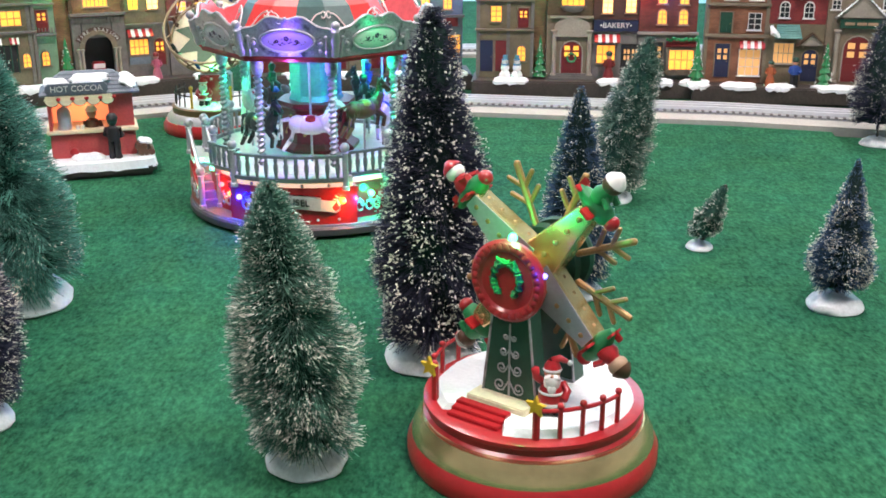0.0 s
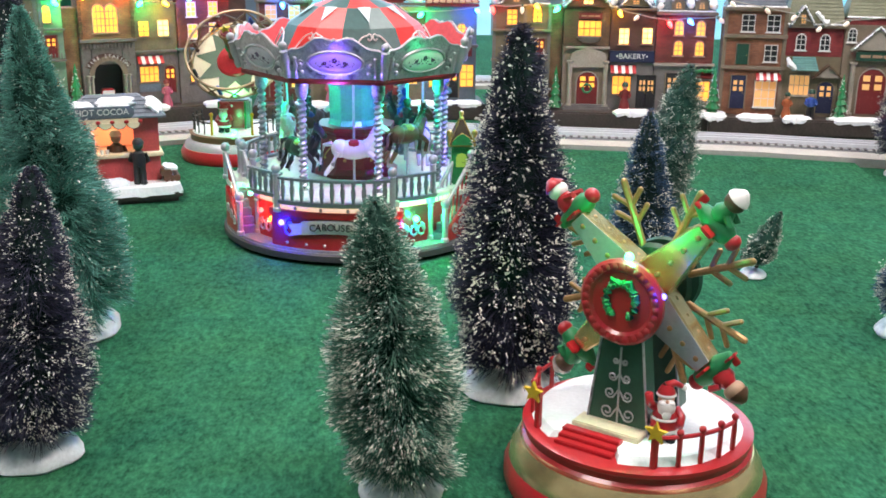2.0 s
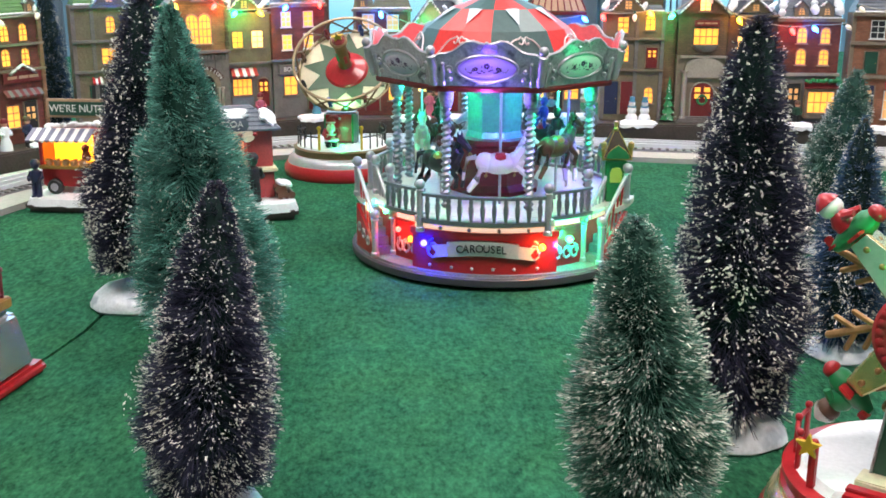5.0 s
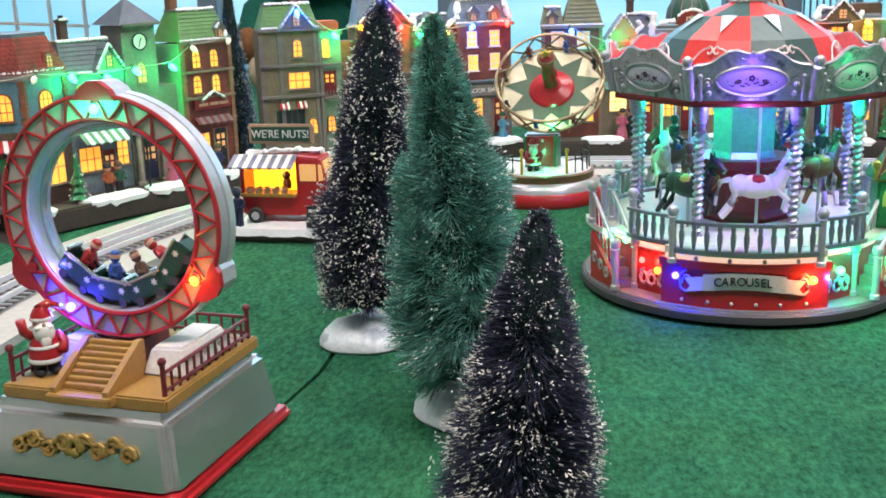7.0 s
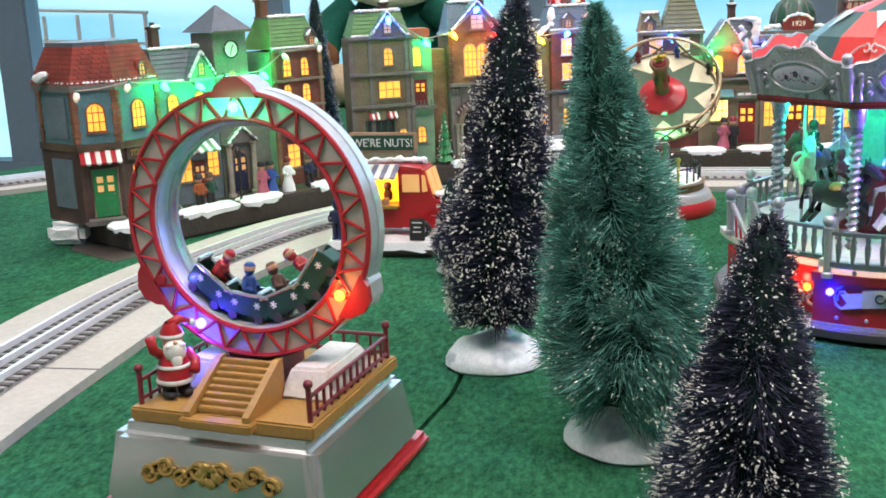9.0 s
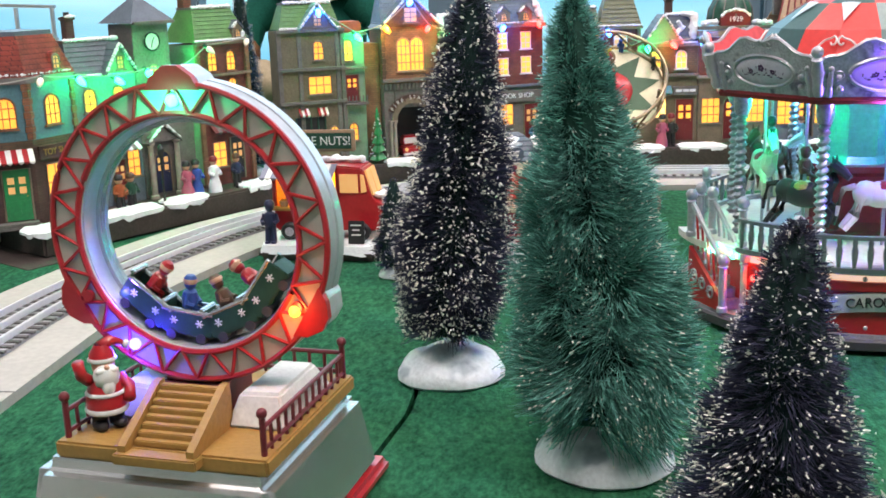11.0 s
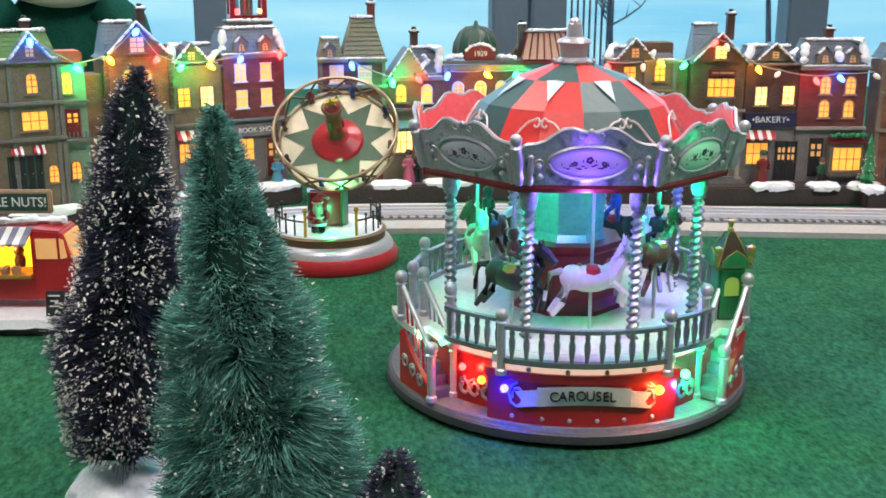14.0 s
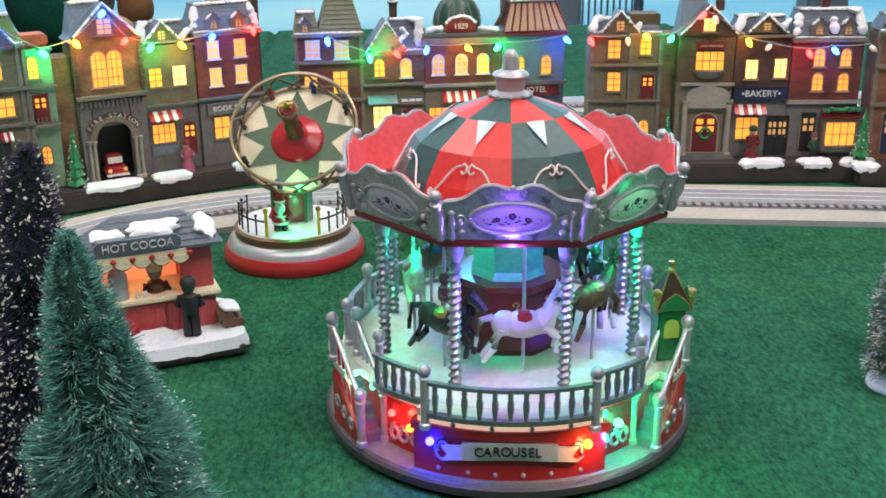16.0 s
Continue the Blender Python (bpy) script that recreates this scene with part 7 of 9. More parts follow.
def decorated_tree(row, x, y, z, h=0.05, r=0.011, seed=0):
    """A little green moulded fir with coloured baubles, part of its row."""
    rnd = random.Random(seed)
    bm = B()
    for k in range(6):
        zz = z + h * (0.06 + 0.155 * k)
        rr = r * (1 - 0.15 * k)
        n = 13
        top = bm.verts.new((x, y, zz + h * 0.24))
        ring = [bm.verts.new((x + rr * (1 if i % 2 else 0.78) * math.cos(2 * math.pi * i / n + k), y + rr * (1 if i % 2 else 0.78) * math.sin(2 * math.pi * i / n + k), zz + rnd.uniform(-0.001, 0.001))) for i in range(n)]
        for i in range(n):
            bm.faces.new((ring[i], ring[(i + 1) % n], top))
        bm.faces.new(ring[::-1])
    t = part("fir", bm, M_GREEN, row, "small green fir with pale baubles")
    bm = B()
    for i in range(34):
        u = rnd.random() ** 1.3
        a = rnd.uniform(0, 6.28)
        rr = r * (0.98 - 0.9 * u)
        ball(bm, 0.0009, (x + rr * math.cos(a), y + rr * math.sin(a), z + h * (0.10 + 0.86 * u)), seg=5)
    part("bauble", bm, M_WHITE, t, "pale bauble trim")["kind"] = "stuff"


def figurine(row, x, y, z, h, material, skirt=False, turn=0.0):
    bm = B()
    figure_mesh(bm, h, skirt)
    k = h / 0.03
    up = 0.001 if skirt else 0.0
    me = mesh_of(bm, "figurine", material, True)
    hat = (M_BLACK, M_BROWN, M_DGREEN, M_DRED)[int(abs(x) * 1000) % 4]
    for q in (M_SKIN, hat, material if skirt else M_BLACK):
        me.materials.append(q)
    for p in me.polygons:
        u = p.center.z / k - up
        p.material_index = 2 if u > 0.0262 else (1 if u > 0.0226 else (3 if u < 0.0118 else 0))
    fg = new("figurine", me)
    fg.parent = row
    fg.matrix_local = T((x, y, z)) @ Matrix.Rotation(radians(turn), 4, "Z")
    fg["label"] = "small painted figurine"


M_ROSE = mat("rose_coat_paint", (0.42, 0.10, 0.16), 0.5)
M_SKY = mat("sky_coat_paint", (0.08, 0.25, 0.38), 0.5)
M_RUST = mat("rust_coat_paint", (0.35, 0.09, 0.03), 0.5)
PZ = 0.023

# row with the fire station
row = thing("house_row", pose(-0.583, 1.480, 0, 0, 0, 26.5), "row of lit brick village houses with a fire station", "model houses", "rows of model houses")
platform(row, -0.055, 0.292, -0.027)
wall(row, -0.045, 0.028, PZ, 0.178, S_OLIVE, -0.004)
for x in (-0.045, -0.022, 0.022, 0.028):
    bm = B()
    box(bm, 0.005, 0.003, 0.154, T((x, -0.0045, 0.1005)), 0.0006)
    part("pilaster", bm, S_GREY, row)
for z in (0.098, 0.1355, 0.178):
    ledge(row, -0.048, 0.031, z, 0.0035, 0.009)
window(row, 0.0, 0.156, 0.0115, 0.021, P_LIT, True, y=-0.004)
window(row, 0.0, 0.117, 0.026, 0.020, P_LIT, cols=3, rows=2, y=-0.004)
for x in (-0.021, 0.001):
    awning(row, x, 0.088, 0.012, 0.007, 0.008, m=T((0, -0.004, 0)))
for x in (-0.026, -0.0175, -0.009, -0.0005):
    door(row, x, 0.045, 0.0065, 0.036, M_BLACK, False, None, y=-0.004, surround=M_DGREEN)
window(row, 0.0145, 0.060, 0.0105, 0.019, P_LIT, True, y=-0.004)
gable(row, 0.0, 0.1795, 0.040, 0.027, S_OLIVE, R_TEALR, 0.03, -0.006, win=P_DIM, seed=1)
mansard(row, -0.042, 0.030, 0.1795, 0.207, R_GREEN, 0.004, 0.046, 0.010, 6, 0.008, seed=2)
chimney(row, 0.004, 0.024, 0.207, 0.219)
wall(row, 0.028, 0.057, PZ, 0.172, S_GREENTINT, 0.004)
ledge(row, 0.028, 0.058, 0.1335, 0.003, 0.003)
ledge(row, 0.028, 0.058, 0.172, 0.003, 0.003)
ledge(row, 0.029, 0.057, 0.093, 0.003, 0.007)
window(row, 0.037, 0.154, 0.0115, 0.024, P_LIT, True, y=0.004)
door(row, 0.040, 0.0955, 0.015, 0.030, D_RED, False, P_LIT, y=0.004)
for k in range(7):
    bm = B()
    tube(bm, [(0.030 + 0.0043 * k, -0.003, 0.095), (0.030 + 0.0043 * k, -0.003, 0.102)], 0.0008, 5)
    part("balcony_bar", bm, S_GREY, row)
window(row, 0.040, 0.060, 0.0105, 0.020, P_LIT, True, y=0.004)
bm = B()
box(bm, 0.028, 0.03, 0.012, T((0.043, 0.025, 0.180)), 0.002)
part("parapet", bm, mat("orange_parapet", (0.45, 0.14, 0.06), 0.6, var=0.2), row)
wall(row, 0.057, 0.077, PZ, 0.160, W_TAN, 0.010)
wall(row, 0.077, 0.150, 0.112, 0.178, W_TAN)
for s in (0.0785, 0.1485):
    for k in range(9):
        bm = B()
        box(bm, 0.006 if k % 2 else 0.0042, 0.003, 0.0062, T((s, -0.0006, 0.119 + k * 0.0068)), 0.0004)
        part("quoin", bm, W_BROWN, row)
window(row, 0.1035, 0.146, 0.0165, 0.038, P_LIT, True, 3, 4, frame=M_TAN, y=0.0)
window(row, 0.1200, 0.146, 0.0165, 0.038, P_LIT, True, 3, 4, frame=M_TAN, y=0.0)
gable(row, 0.1125, 0.178, 0.070, 0.036, W_BROWN, R_BLUE, 0.046, -0.002, 8, P_DIM, seed=3)
mansard(row, 0.079, 0.120, 0.178, 0.213, R_BLUE, 0.006, 0.046, 0.014, 8, 0.004, seed=4)
chimney(row, 0.128, 0.03, 0.205, 0.229)
ledge(row, 0.075, 0.152, 0.1165, 0.004, 0.007)
for k in range(15):
    bm = B()
    box(bm, 0.0028, 0.003, 0.007, T((0.080 + 0.0047 * k, -0.0030, 0.1095)), 0.0004)
    part("corbel", bm, S_GREY, row)
# lower fire station: arch through the stone front, red engine inside
for x0, x1 in ((0.077, 0.0905), (0.1315, 0.150)):
    wall(row, x0, x1, PZ, 0.106, S_GREY, -0.001, 0.012)
wall(row, 0.0905, 0.1315, 0.084, 0.106, S_GREY, -0.001, 0.012)
wall(row, 0.077, 0.150, PZ, 0.112, M_BLACK, 0.030, 0.045)
wall(row, 0.077, 0.150, 0.106, 0.112, S_GREY, -0.001, 0.045)
bm = B()
for i in range(13):
    a = math.pi * i / 12
    box(bm, 0.0062, 0.0035, 0.0070, T((0.111 + 0.0225 * math.cos(a), -0.003, 0.070 + 0.0225 * math.sin(a))) @ Matrix.Rotation(math.pi / 2 - a, 4, "Y"), 0.0004)
part("arch_ring", bm, S_TAN, row, "stone arch ring")["kind"] = "stuff"
bm = B()
for i in range(12):
    a0, a1 = math.pi * (0.16 + 0.68 * i / 12), math.pi * (0.16 + 0.68 * (i + 1) / 12)
    vs = [bm.verts.new((0.111 + r * math.cos(a), -0.0045, 0.066 + r * math.sin(a) * 0.95)) for r, a in ((0.0275, a0), (0.0355, a0), (0.0355, a1), (0.0275, a1))]
    bm.faces.new(vs)
sg = part("arched_sign", bm, W_DARK, row, "arched lettered sign")
for i, ch in enumerate("FIRE STATION"):
    a = math.pi * (0.80 - 0.60 * i / 11)
    if ch != " ":
        lettering(ch, 0.0066, M_BANNER, sg, T((0.111 + 0.0315 * math.cos(a), -0.0048, 0.066 + 0.0315 * math.sin(a) * 0.95)) @ Matrix.Rotation(math.pi / 2 - a, 4, "Y"), 0.0003)
columns(row, (0.0835, 0.0885, 0.1335, 0.1385), PZ, 0.070, 0.0022)
eng = new("fire_engine")
eng.parent = row
eng["label"] = "small red fire engine in the arch"
bm = B()
box(bm, 0.024, 0.022, 0.010, T((0.111, 0.009, PZ + 0.009)), 0.002)
box(bm, 0.018, 0.014, 0.012, T((0.111, 0.014, PZ + 0.020)), 0.002)
part("body", bm, M_RED, eng, "", True)
bm = B()
box(bm, 0.016, 0.001, 0.007, T((0.111, 0.0068, PZ + 0.0205)), 0.0004)
box(bm, 0.025, 0.003, 0.003, T((0.111, -0.002, PZ + 0.0055)), 0.0008)
part("windscreen", bm, M_WHITE, eng)
for s in (-1, 1):
    bm = B()
    ball(bm, 0.0024, (0.111 + s * 0.0085, -0.002, PZ + 0.011), seg=8)
    part("headlight", bm, P_DIM, eng)
# tan shop with the red and white awning
wall(row, 0.150, 0.210, 0.098, 0.164, S_OLIVE, 0.004)
wall(row, 0.150, 0.210, PZ, 0.098, S_GREY, 0.004)
ledge(row, 0.150, 0.210, 0.099, 0.003, 0.002)
ledge(row, 0.150, 0.210, 0.164, 0.003, 0.002)
window(row, 0.164, 0.130, 0.0145, 0.021, P_LIT, y=0.004)
window(row, 0.191, 0.130, 0.0155, 0.022, P_HOT, y=0.004)
awning(row, 0.170, 0.088, 0.036, 0.009, 0.010, m=T((0, 0.004, 0)))
window(row, 0.168, 0.067, 0.026, 0.022, P_LIT, cols=4, rows=2, y=0.004)
bm = B()
box(bm, 0.03, 0.002, 0.011, T((0.168, 0.0035, 0.048)), 0.0005)
part("shop_panel", bm, S_BLUEGREY, row)
door(row, 0.197, 0.040, 0.015, 0.038, D_RED, True, P_LIT, y=0.004)
gable(row, 0.174, 0.168, 0.040, 0.022, S_OLIVE, R_SLATE, 0.03, 0.002, 5, P_DIM, seed=5)
mansard(row, 0.151, 0.209, 0.165, 0.186, R_SLATE, 0.012, 0.046, 0.012, 5, 0.004, seed=6)
snow(row, [(0.152, 0.004, 0.170), (0.154, 0.010, 0.186), (0.162, 0.012, 0.189)], 0.0045, 7)
snow(row, [(0.195, 0.004, 0.170), (0.207, 0.006, 0.180)], 0.0045, 8)
# brick book shop
wall(row, 0.210, 0.286, 0.099, 0.172, W_RED, 0.0)
wall(row, 0.210, 0.286, PZ, 0.099, S_GREY, 0.0)
for x, z in ((0.2305, 0.155), (0.262, 0.155), (0.2315, 0.1245), (0.262, 0.1255)):
    window(row, x, z, 0.0130, 0.0195, P_LIT, frame=M_WHITE)
ledge(row, 0.208, 0.288, 0.1005, 0.003, 0.004, S_BLUEGREY)
ledge(row, 0.208, 0.288, 0.173, 0.004, 0.006, S_TAN)
sign(row, "BOOK SHOP", 0.247, 0.0885, 0.058, 0.012, S_GREY, M_WHITE, 0.0082)
window(row, 0.2345, 0.066, 0.0185, 0.025, P_LIT, cols=2, rows=2)
door(row, 0.2685, 0.032, 0.018, 0.045, D_RED, False, P_DIM)
mansard(row, 0.209, 0.287, 0.175, 0.203, R_BLUE, 0.0, 0.046, 0.012, 7, 0.007, seed=9)
for x in (0.233, 0.262):
    dormer(row, x, 0.1765, 0.017, 0.019, -0.001, P_DIM, seed=int(x * 999))
snow(row, [(0.212, 0.004, 0.177), (0.216, 0.012, 0.203)], 0.004, 10)
snow(row, [(0.284, 0.0, 0.178), (0.279, 0.010, 0.203)], 0.004, 11)
for x, w, s in ((0.166, 0.045, 1), (0.262, 0.05, 2), (0.10, 0.06, 3), (0.0, 0.07, 4)):
    snow_patch(row, x, -0.016, PZ, w, 0.018, s)
figurine(row, 0.187, -0.012, PZ, 0.036, M_ROSE, True)
figurine(row, 0.266, -0.014, PZ, 0.036, M_SKY, True)
decorated_tree(row, 0.066, -0.006, PZ, 0.062, 0.012, 1)

# row with the bakery
row = thing("house_row", pose(0.150, 1.556, 0, 0, 0, -4.2), "row of lit snowy village houses with a bakery", "model houses", "rows of model houses")
platform(row, -0.108, 0.225, -0.030)
wall(row, -0.102, -0.021, PZ, 0.166, S_OLIVE)
for x in (-0.1, -0.057, -0.023):
    bm = B()
    box(bm, 0.005, 0.003, 0.14, T((x, -0.001, 0.094)), 0.0006)
    part("pilaster", bm, S_GREY, row)
for z in (0.0915, 0.1325, 0.1665):
    ledge(row, -0.104, -0.020, z, 0.003, 0.005, S_TAN)
window(row, -0.0755, 0.1505, 0.0145, 0.021, P_LIT)
window(row, -0.040, 0.1545, 0.0130, 0.021, P_LIT, True)
window(row, -0.0745, 0.1135, 0.0155, 0.022, P_LIT)
door(row, -0.036, 0.0945, 0.0145, 0.027, D_RED, False, P_LIT)
door(row, -0.088, 0.032, 0.018, 0.044, D_NAVY, False, None)
door(row, -0.066, 0.032, 0.018, 0.044, D_RED, False, None)
window(row, -0.038, 0.058, 0.0125, 0.022, P_LIT, True)
mansard(row, -0.101, -0.022, 0.168, 0.181, R_SLATE, 0.004, 0.046, 0.01, 3, 0.006, seed=21)
gable(row, -0.070, 0.168, 0.042, 0.024, S_OLIVE, R_SLATE, 0.03, 0.000, 5, P_DIM, seed=22)
snow(row, [(-0.101, 0.003, 0.170), (-0.096, 0.010, 0.183), (-0.088, 0.016, 0.184)], 0.0050, 33)
snow(row, [(-0.050, 0.004, 0.170), (-0.046, 0.006, 0.180)], 0.0045, 34)
bm = B()
box(bm, 0.034, 0.03, 0.02, T((-0.040, 0.025, 0.178)), 0.001)
part("roof_block", bm, W_BROWN, row)
wall(row, -0.021, -0.003, PZ, 0.165, W_TAN, 0.012)
wall(row, -0.003, 0.062, 0.112, 0.166, W_BROWN)
wall(row, -0.003, 0.062, PZ, 0.112, S_TAN)
window(row, 0.0335, 0.1365, 0.032, 0.022, P_LIT, cols=4, rows=2)
bm = B()
lathe(bm, [(0, 0.116), (0.010, 0.117), (0.016, 0.1215), (0.0175, 0.1255), (0, 0.1255)], 18, T((0.0335, 0, 0)) @ Matrix.Diagonal((1, 0.45, 1, 1)))
part("balcony", bm, S_GREY, row, "", True)
sign(row, "", 0.0335, 0.154, 0.032, 0.0065, D_RED, M_TAN, 0.005)
gable(row, 0.030, 0.166, 0.062, 0.032, W_BROWN, R_SLATE, 0.045, -0.002, 7, P_HOT, seed=23)
mansard(row, 0.0, 0.034, 0.166, 0.207, R_BLUE, 0.012, 0.046, 0.012, 8, 0.003, seed=24)
chimney(row, 0.047, 0.026, 0.19, 0.222)
bm = B()
prism(bm, arch_outline(0.050, 0.026, True), 0.005, T((0.0335, -0.001, 0.096)))
part("pediment", bm, S_LIGHT, row, "rounded stone pediment")
ledge(row, 0.002, 0.063, 0.110, 0.003, 0.006, S_LIGHT)
columns(row, (0.0085, 0.0585), PZ + 0.004, 0.092, 0.0034)
door(row, 0.0335, 0.030, 0.029, 0.046, D_RED, True, P_LIT, surround=S_LIGHT)
bm = B()
tube(bm, [(0.0335 + 0.006 * math.cos(k * math.pi / 8), -0.003, 0.053 + 0.006 * math.sin(k * math.pi / 8)) for k in range(16)], 0.0017, 6, True)
part("wreath", bm, M_GREEN, row)
for k in range(3):
    bm = B()
    box(bm, 0.056 + 0.006 * (2 - k), 0.006 + 0.004 * (2 - k), 0.0026, T((0.0335, -0.005, PZ + 0.0013 + 0.0026 * k)), 0.0004)
    part("door_step", bm, S_GREY, row)
wall(row, 0.062, 0.126, 0.090, 0.163, W_DARK)
wall(row, 0.062, 0.126, PZ, 0.090, S_GREY)
window(row, 0.082, 0.1265, 0.0140, 0.0215, P_HOT, frame=M_TAN)
window(row, 0.1145, 0.1275, 0.0140, 0.0215, P_HOT, frame=M_TAN)
sign(row, "\u2022BAKERY\u2022", 0.0945, 0.0988, 0.062, 0.0145, D_NAVY, M_WHITE, 0.0105)
awning(row, 0.083, 0.0815, 0.036, 0.009, 0.011)
window(row, 0.082, 0.058, 0.026, 0.026, P_LIT, cols=3, rows=2)
door(row, 0.1115, 0.026, 0.0115, 0.046, M_BLACK, False, P_DIM, surround=M_BLACK)
door(row, 0.1235 - 0.0005, 0.026, 0.0115, 0.046, M_BLACK, False, P_DIM, surround=M_BLACK)
ledge(row, 0.062, 0.126, 0.164, 0.003, 0.005, S_TAN)
gable(row, 0.096, 0.1675, 0.040, 0.019, S_OLIVE, R_SLATE, 0.03, 0.002, 5, P_DIM, seed=25)
mansard(row, 0.063, 0.125, 0.165, 0.182, R_SLATE, 0.012, 0.046, 0.01, 4, 0.004, seed=26)
snow(row, [(0.064, 0.006, 0.168), (0.071, 0.012, 0.184), (0.08, 0.014, 0.186)], 0.0048, 27)
snow(row, [(0.113, 0.004, 0.172), (0.124, 0.008, 0.182)], 0.0045, 28)
wall(row, 0.126, 0.208, 0.088, 0.158, W_RED)
wall(row, 0.126, 0.208, PZ, 0.088, S_GREY)
for x, z, p in ((0.158, 0.1395, P_LIT), (0.188, 0.139, P_LIT), (0.1585, 0.1115, P_LIT), (0.188, 0.1113, P_LIT)):
    window(row, x, z, 0.0125, 0.0205, p, True, frame=M_TAN)
ledge(row, 0.125, 0.210, 0.0885, 0.004, 0.005, S_LIGHT)
ledge(row, 0.125, 0.210, 0.159, 0.004, 0.006, S_TAN)
door(row, 0.153, 0.030, 0.017, 0.046, M_BLACK, False, P_DIM)
bm = B()
box(bm, 0.040, 0.012, 0.040, T((0.187, -0.005, 0.051)), 0.001)
bay = part("bay_window", bm, S_TAN, row, "projecting bay window")
window(bay, 0.187, 0.053, 0.034, 0.028, P_LIT, cols=4, rows=2, y=-0.0112)
bm = B()
shingles(bm, 0.164, 0.210, -0.014, 0.072, 0.0, 0.0785, 4, 0.003)
part("bay_roof", bm, D_RED, row, "dark red bay roof")
bm = B()
rnd = random.Random(7)
for i in range(26):
    ball(bm, rnd.uniform(0.0018, 0.003), (0.166 + 0.042 * i / 25, -0.010 + rnd.uniform(-0.002, 0.002), 0.0805 + rnd.uniform(-0.001, 0.002)), seg=6)
part("garland", bm, M_GREEN, row, "green garland")["kind"] = "stuff"
mansard(row, 0.127, 0.207, 0.161, 0.190, R_SLATE, 0.0, 0.046, 0.012, 7, 0.007, seed=29)
for x in (0.1545, 0.187):
    dormer(row, x, 0.163, 0.018, 0.020, -0.001, P_DIM, seed=int(x * 997))
snow(row, [(0.172, -0.001, 0.166), (0.171, 0.006, 0.184)], 0.0045, 30)
snow(row, [(0.205, -0.001, 0.165), (0.200, 0.010, 0.19), (0.19, 0.012, 0.192)], 0.005, 31)
snow(row, [(0.129, 0.0, 0.164), (0.134, 0.010, 0.188)], 0.004, 32)
chimney(row, 0.168, 0.03, 0.19, 0.204, W_RED)
for x, w, s in ((0.095, 0.055, 5), (0.158, 0.040, 6), (0.205, 0.040, 7), (-0.05, 0.05, 8)):
    snow_patch(row, x, -0.020, PZ, w, 0.018, s)
figurine(row, 0.086, -0.014, PZ, 0.040, D_RED, True)
figurine(row, 0.157, -0.014, PZ, 0.032, M_DGREEN)
decorated_tree(row, -0.011, -0.004, PZ, 0.058, 0.011, 2)
for s in (-1, 1):
    sx = -0.052 + s * 0.0085
    bm = B()
    prof = [(0, 0.0)]
    for zz, rr in ((0.006, 0.0082), (0.017, 0.0063), (0.0255, 0.0045)):
        prof += [(rr * math.cos(radians(a)), zz + rr * 0.95 * math.sin(radians(a))) for a in (-40, -15, 10, 35)]
    lathe(bm, prof + [(0, 0.030)], 16, T((sx, -0.018, PZ)))
    man = part("snowman", bm, M_SNOW, row, "white snowman", True)
    bm = B()
    lathe(bm, [(0.0052, 0.0285), (0.0035, 0.030), (0.0032, 0.035), (0, 0.035)], 10, T((sx, -0.018, PZ)))
    part("hat", bm, M_SKY, man, "blue hat")
    bm = B()
    tube(bm, [(sx + 0.005 * math.cos(k * 0.785), -0.018 + 0.005 * math.sin(k * 0.785), PZ + 0.022) for k in range(8)], 0.0012, 5, True)
    part("scarf", bm, M_SKY, man, "blue scarf")

# row behind the carousel, with the hotel
row = thing("house_row", pose(-0.240, 1.600, 0, 0, 0, 4.3), "row of lit snowy village houses with a domed hotel", "model houses", "rows of model houses")
platform(row, -0.055, 0.282, -0.035)
wall(row, -0.046, 0.030, PZ, 0.166, W_RED)
for x in (-0.045, 0.029):
    bm = B()
    box(bm, 0.004, 0.003, 0.142, T((x, -0.001, 0.095)), 0.0006)
    part("pilaster", bm, S_TAN, row)
for z in (0.0915, 0.136, 0.1665):
    ledge(row, -0.049, 0.033, z, 0.0035, 0.005, S_TAN)
window(row, -0.0265, 0.151, 0.0155, 0.020, P_DIM, frame=M_WHITE)
window(row, 0.0065, 0.150, 0.0155, 0.020, P_DIM, frame=M_WHITE)
window(row, -0.030, 0.112, 0.015, 0.024, P_LIT)
window(row, 0.004, 0.112, 0.017, 0.026, P_LIT)
door(row, -0.022, 0.030, 0.018, 0.045, D_RED, True, P_LIT)
window(row, 0.010, 0.058, 0.02, 0.028, P_LIT)
mansard(row, -0.047, -0.018, 0.168, 0.190, R_OLIVE, 0.0, 0.046, 0.012, 6, 0.004, seed=41)
mansard(row, -0.020, 0.032, 0.168, 0.214, R_OLIVE, -0.001, 0.047, 0.017, 9, 0.013, seed=42)
dormer(row, -0.034, 0.169, 0.014, 0.018, -0.001, P_DIM, seed=43)
chimney(row, 0.018, 0.030, 0.205, 0.232, W_RED)
wall(row, 0.030, 0.102, PZ, 0.143, S_OLIVE)
wall(row, 0.031, 0.101, 0.110, 0.143, W_BROWN, -0.001, 0.003)
window(row, 0.0495, 0.1275, 0.0125, 0.021, P_LIT, True, y=-0.001)
window(row, 0.0805, 0.1265, 0.0125, 0.021, P_LIT, True, y=-0.001, frame=M_WHITE)
ledge(row, 0.030, 0.102, 0.108, 0.0035, 0.006)
ledge(row, 0.030, 0.102, 0.144, 0.0035, 0.006, S_TAN)
awning(row, 0.052, 0.091, 0.034, 0.008, 0.010, R_TEALR, R_TEALR)
window(row, 0.052, 0.069, 0.022, 0.026, P_HOT, cols=3, rows=2)
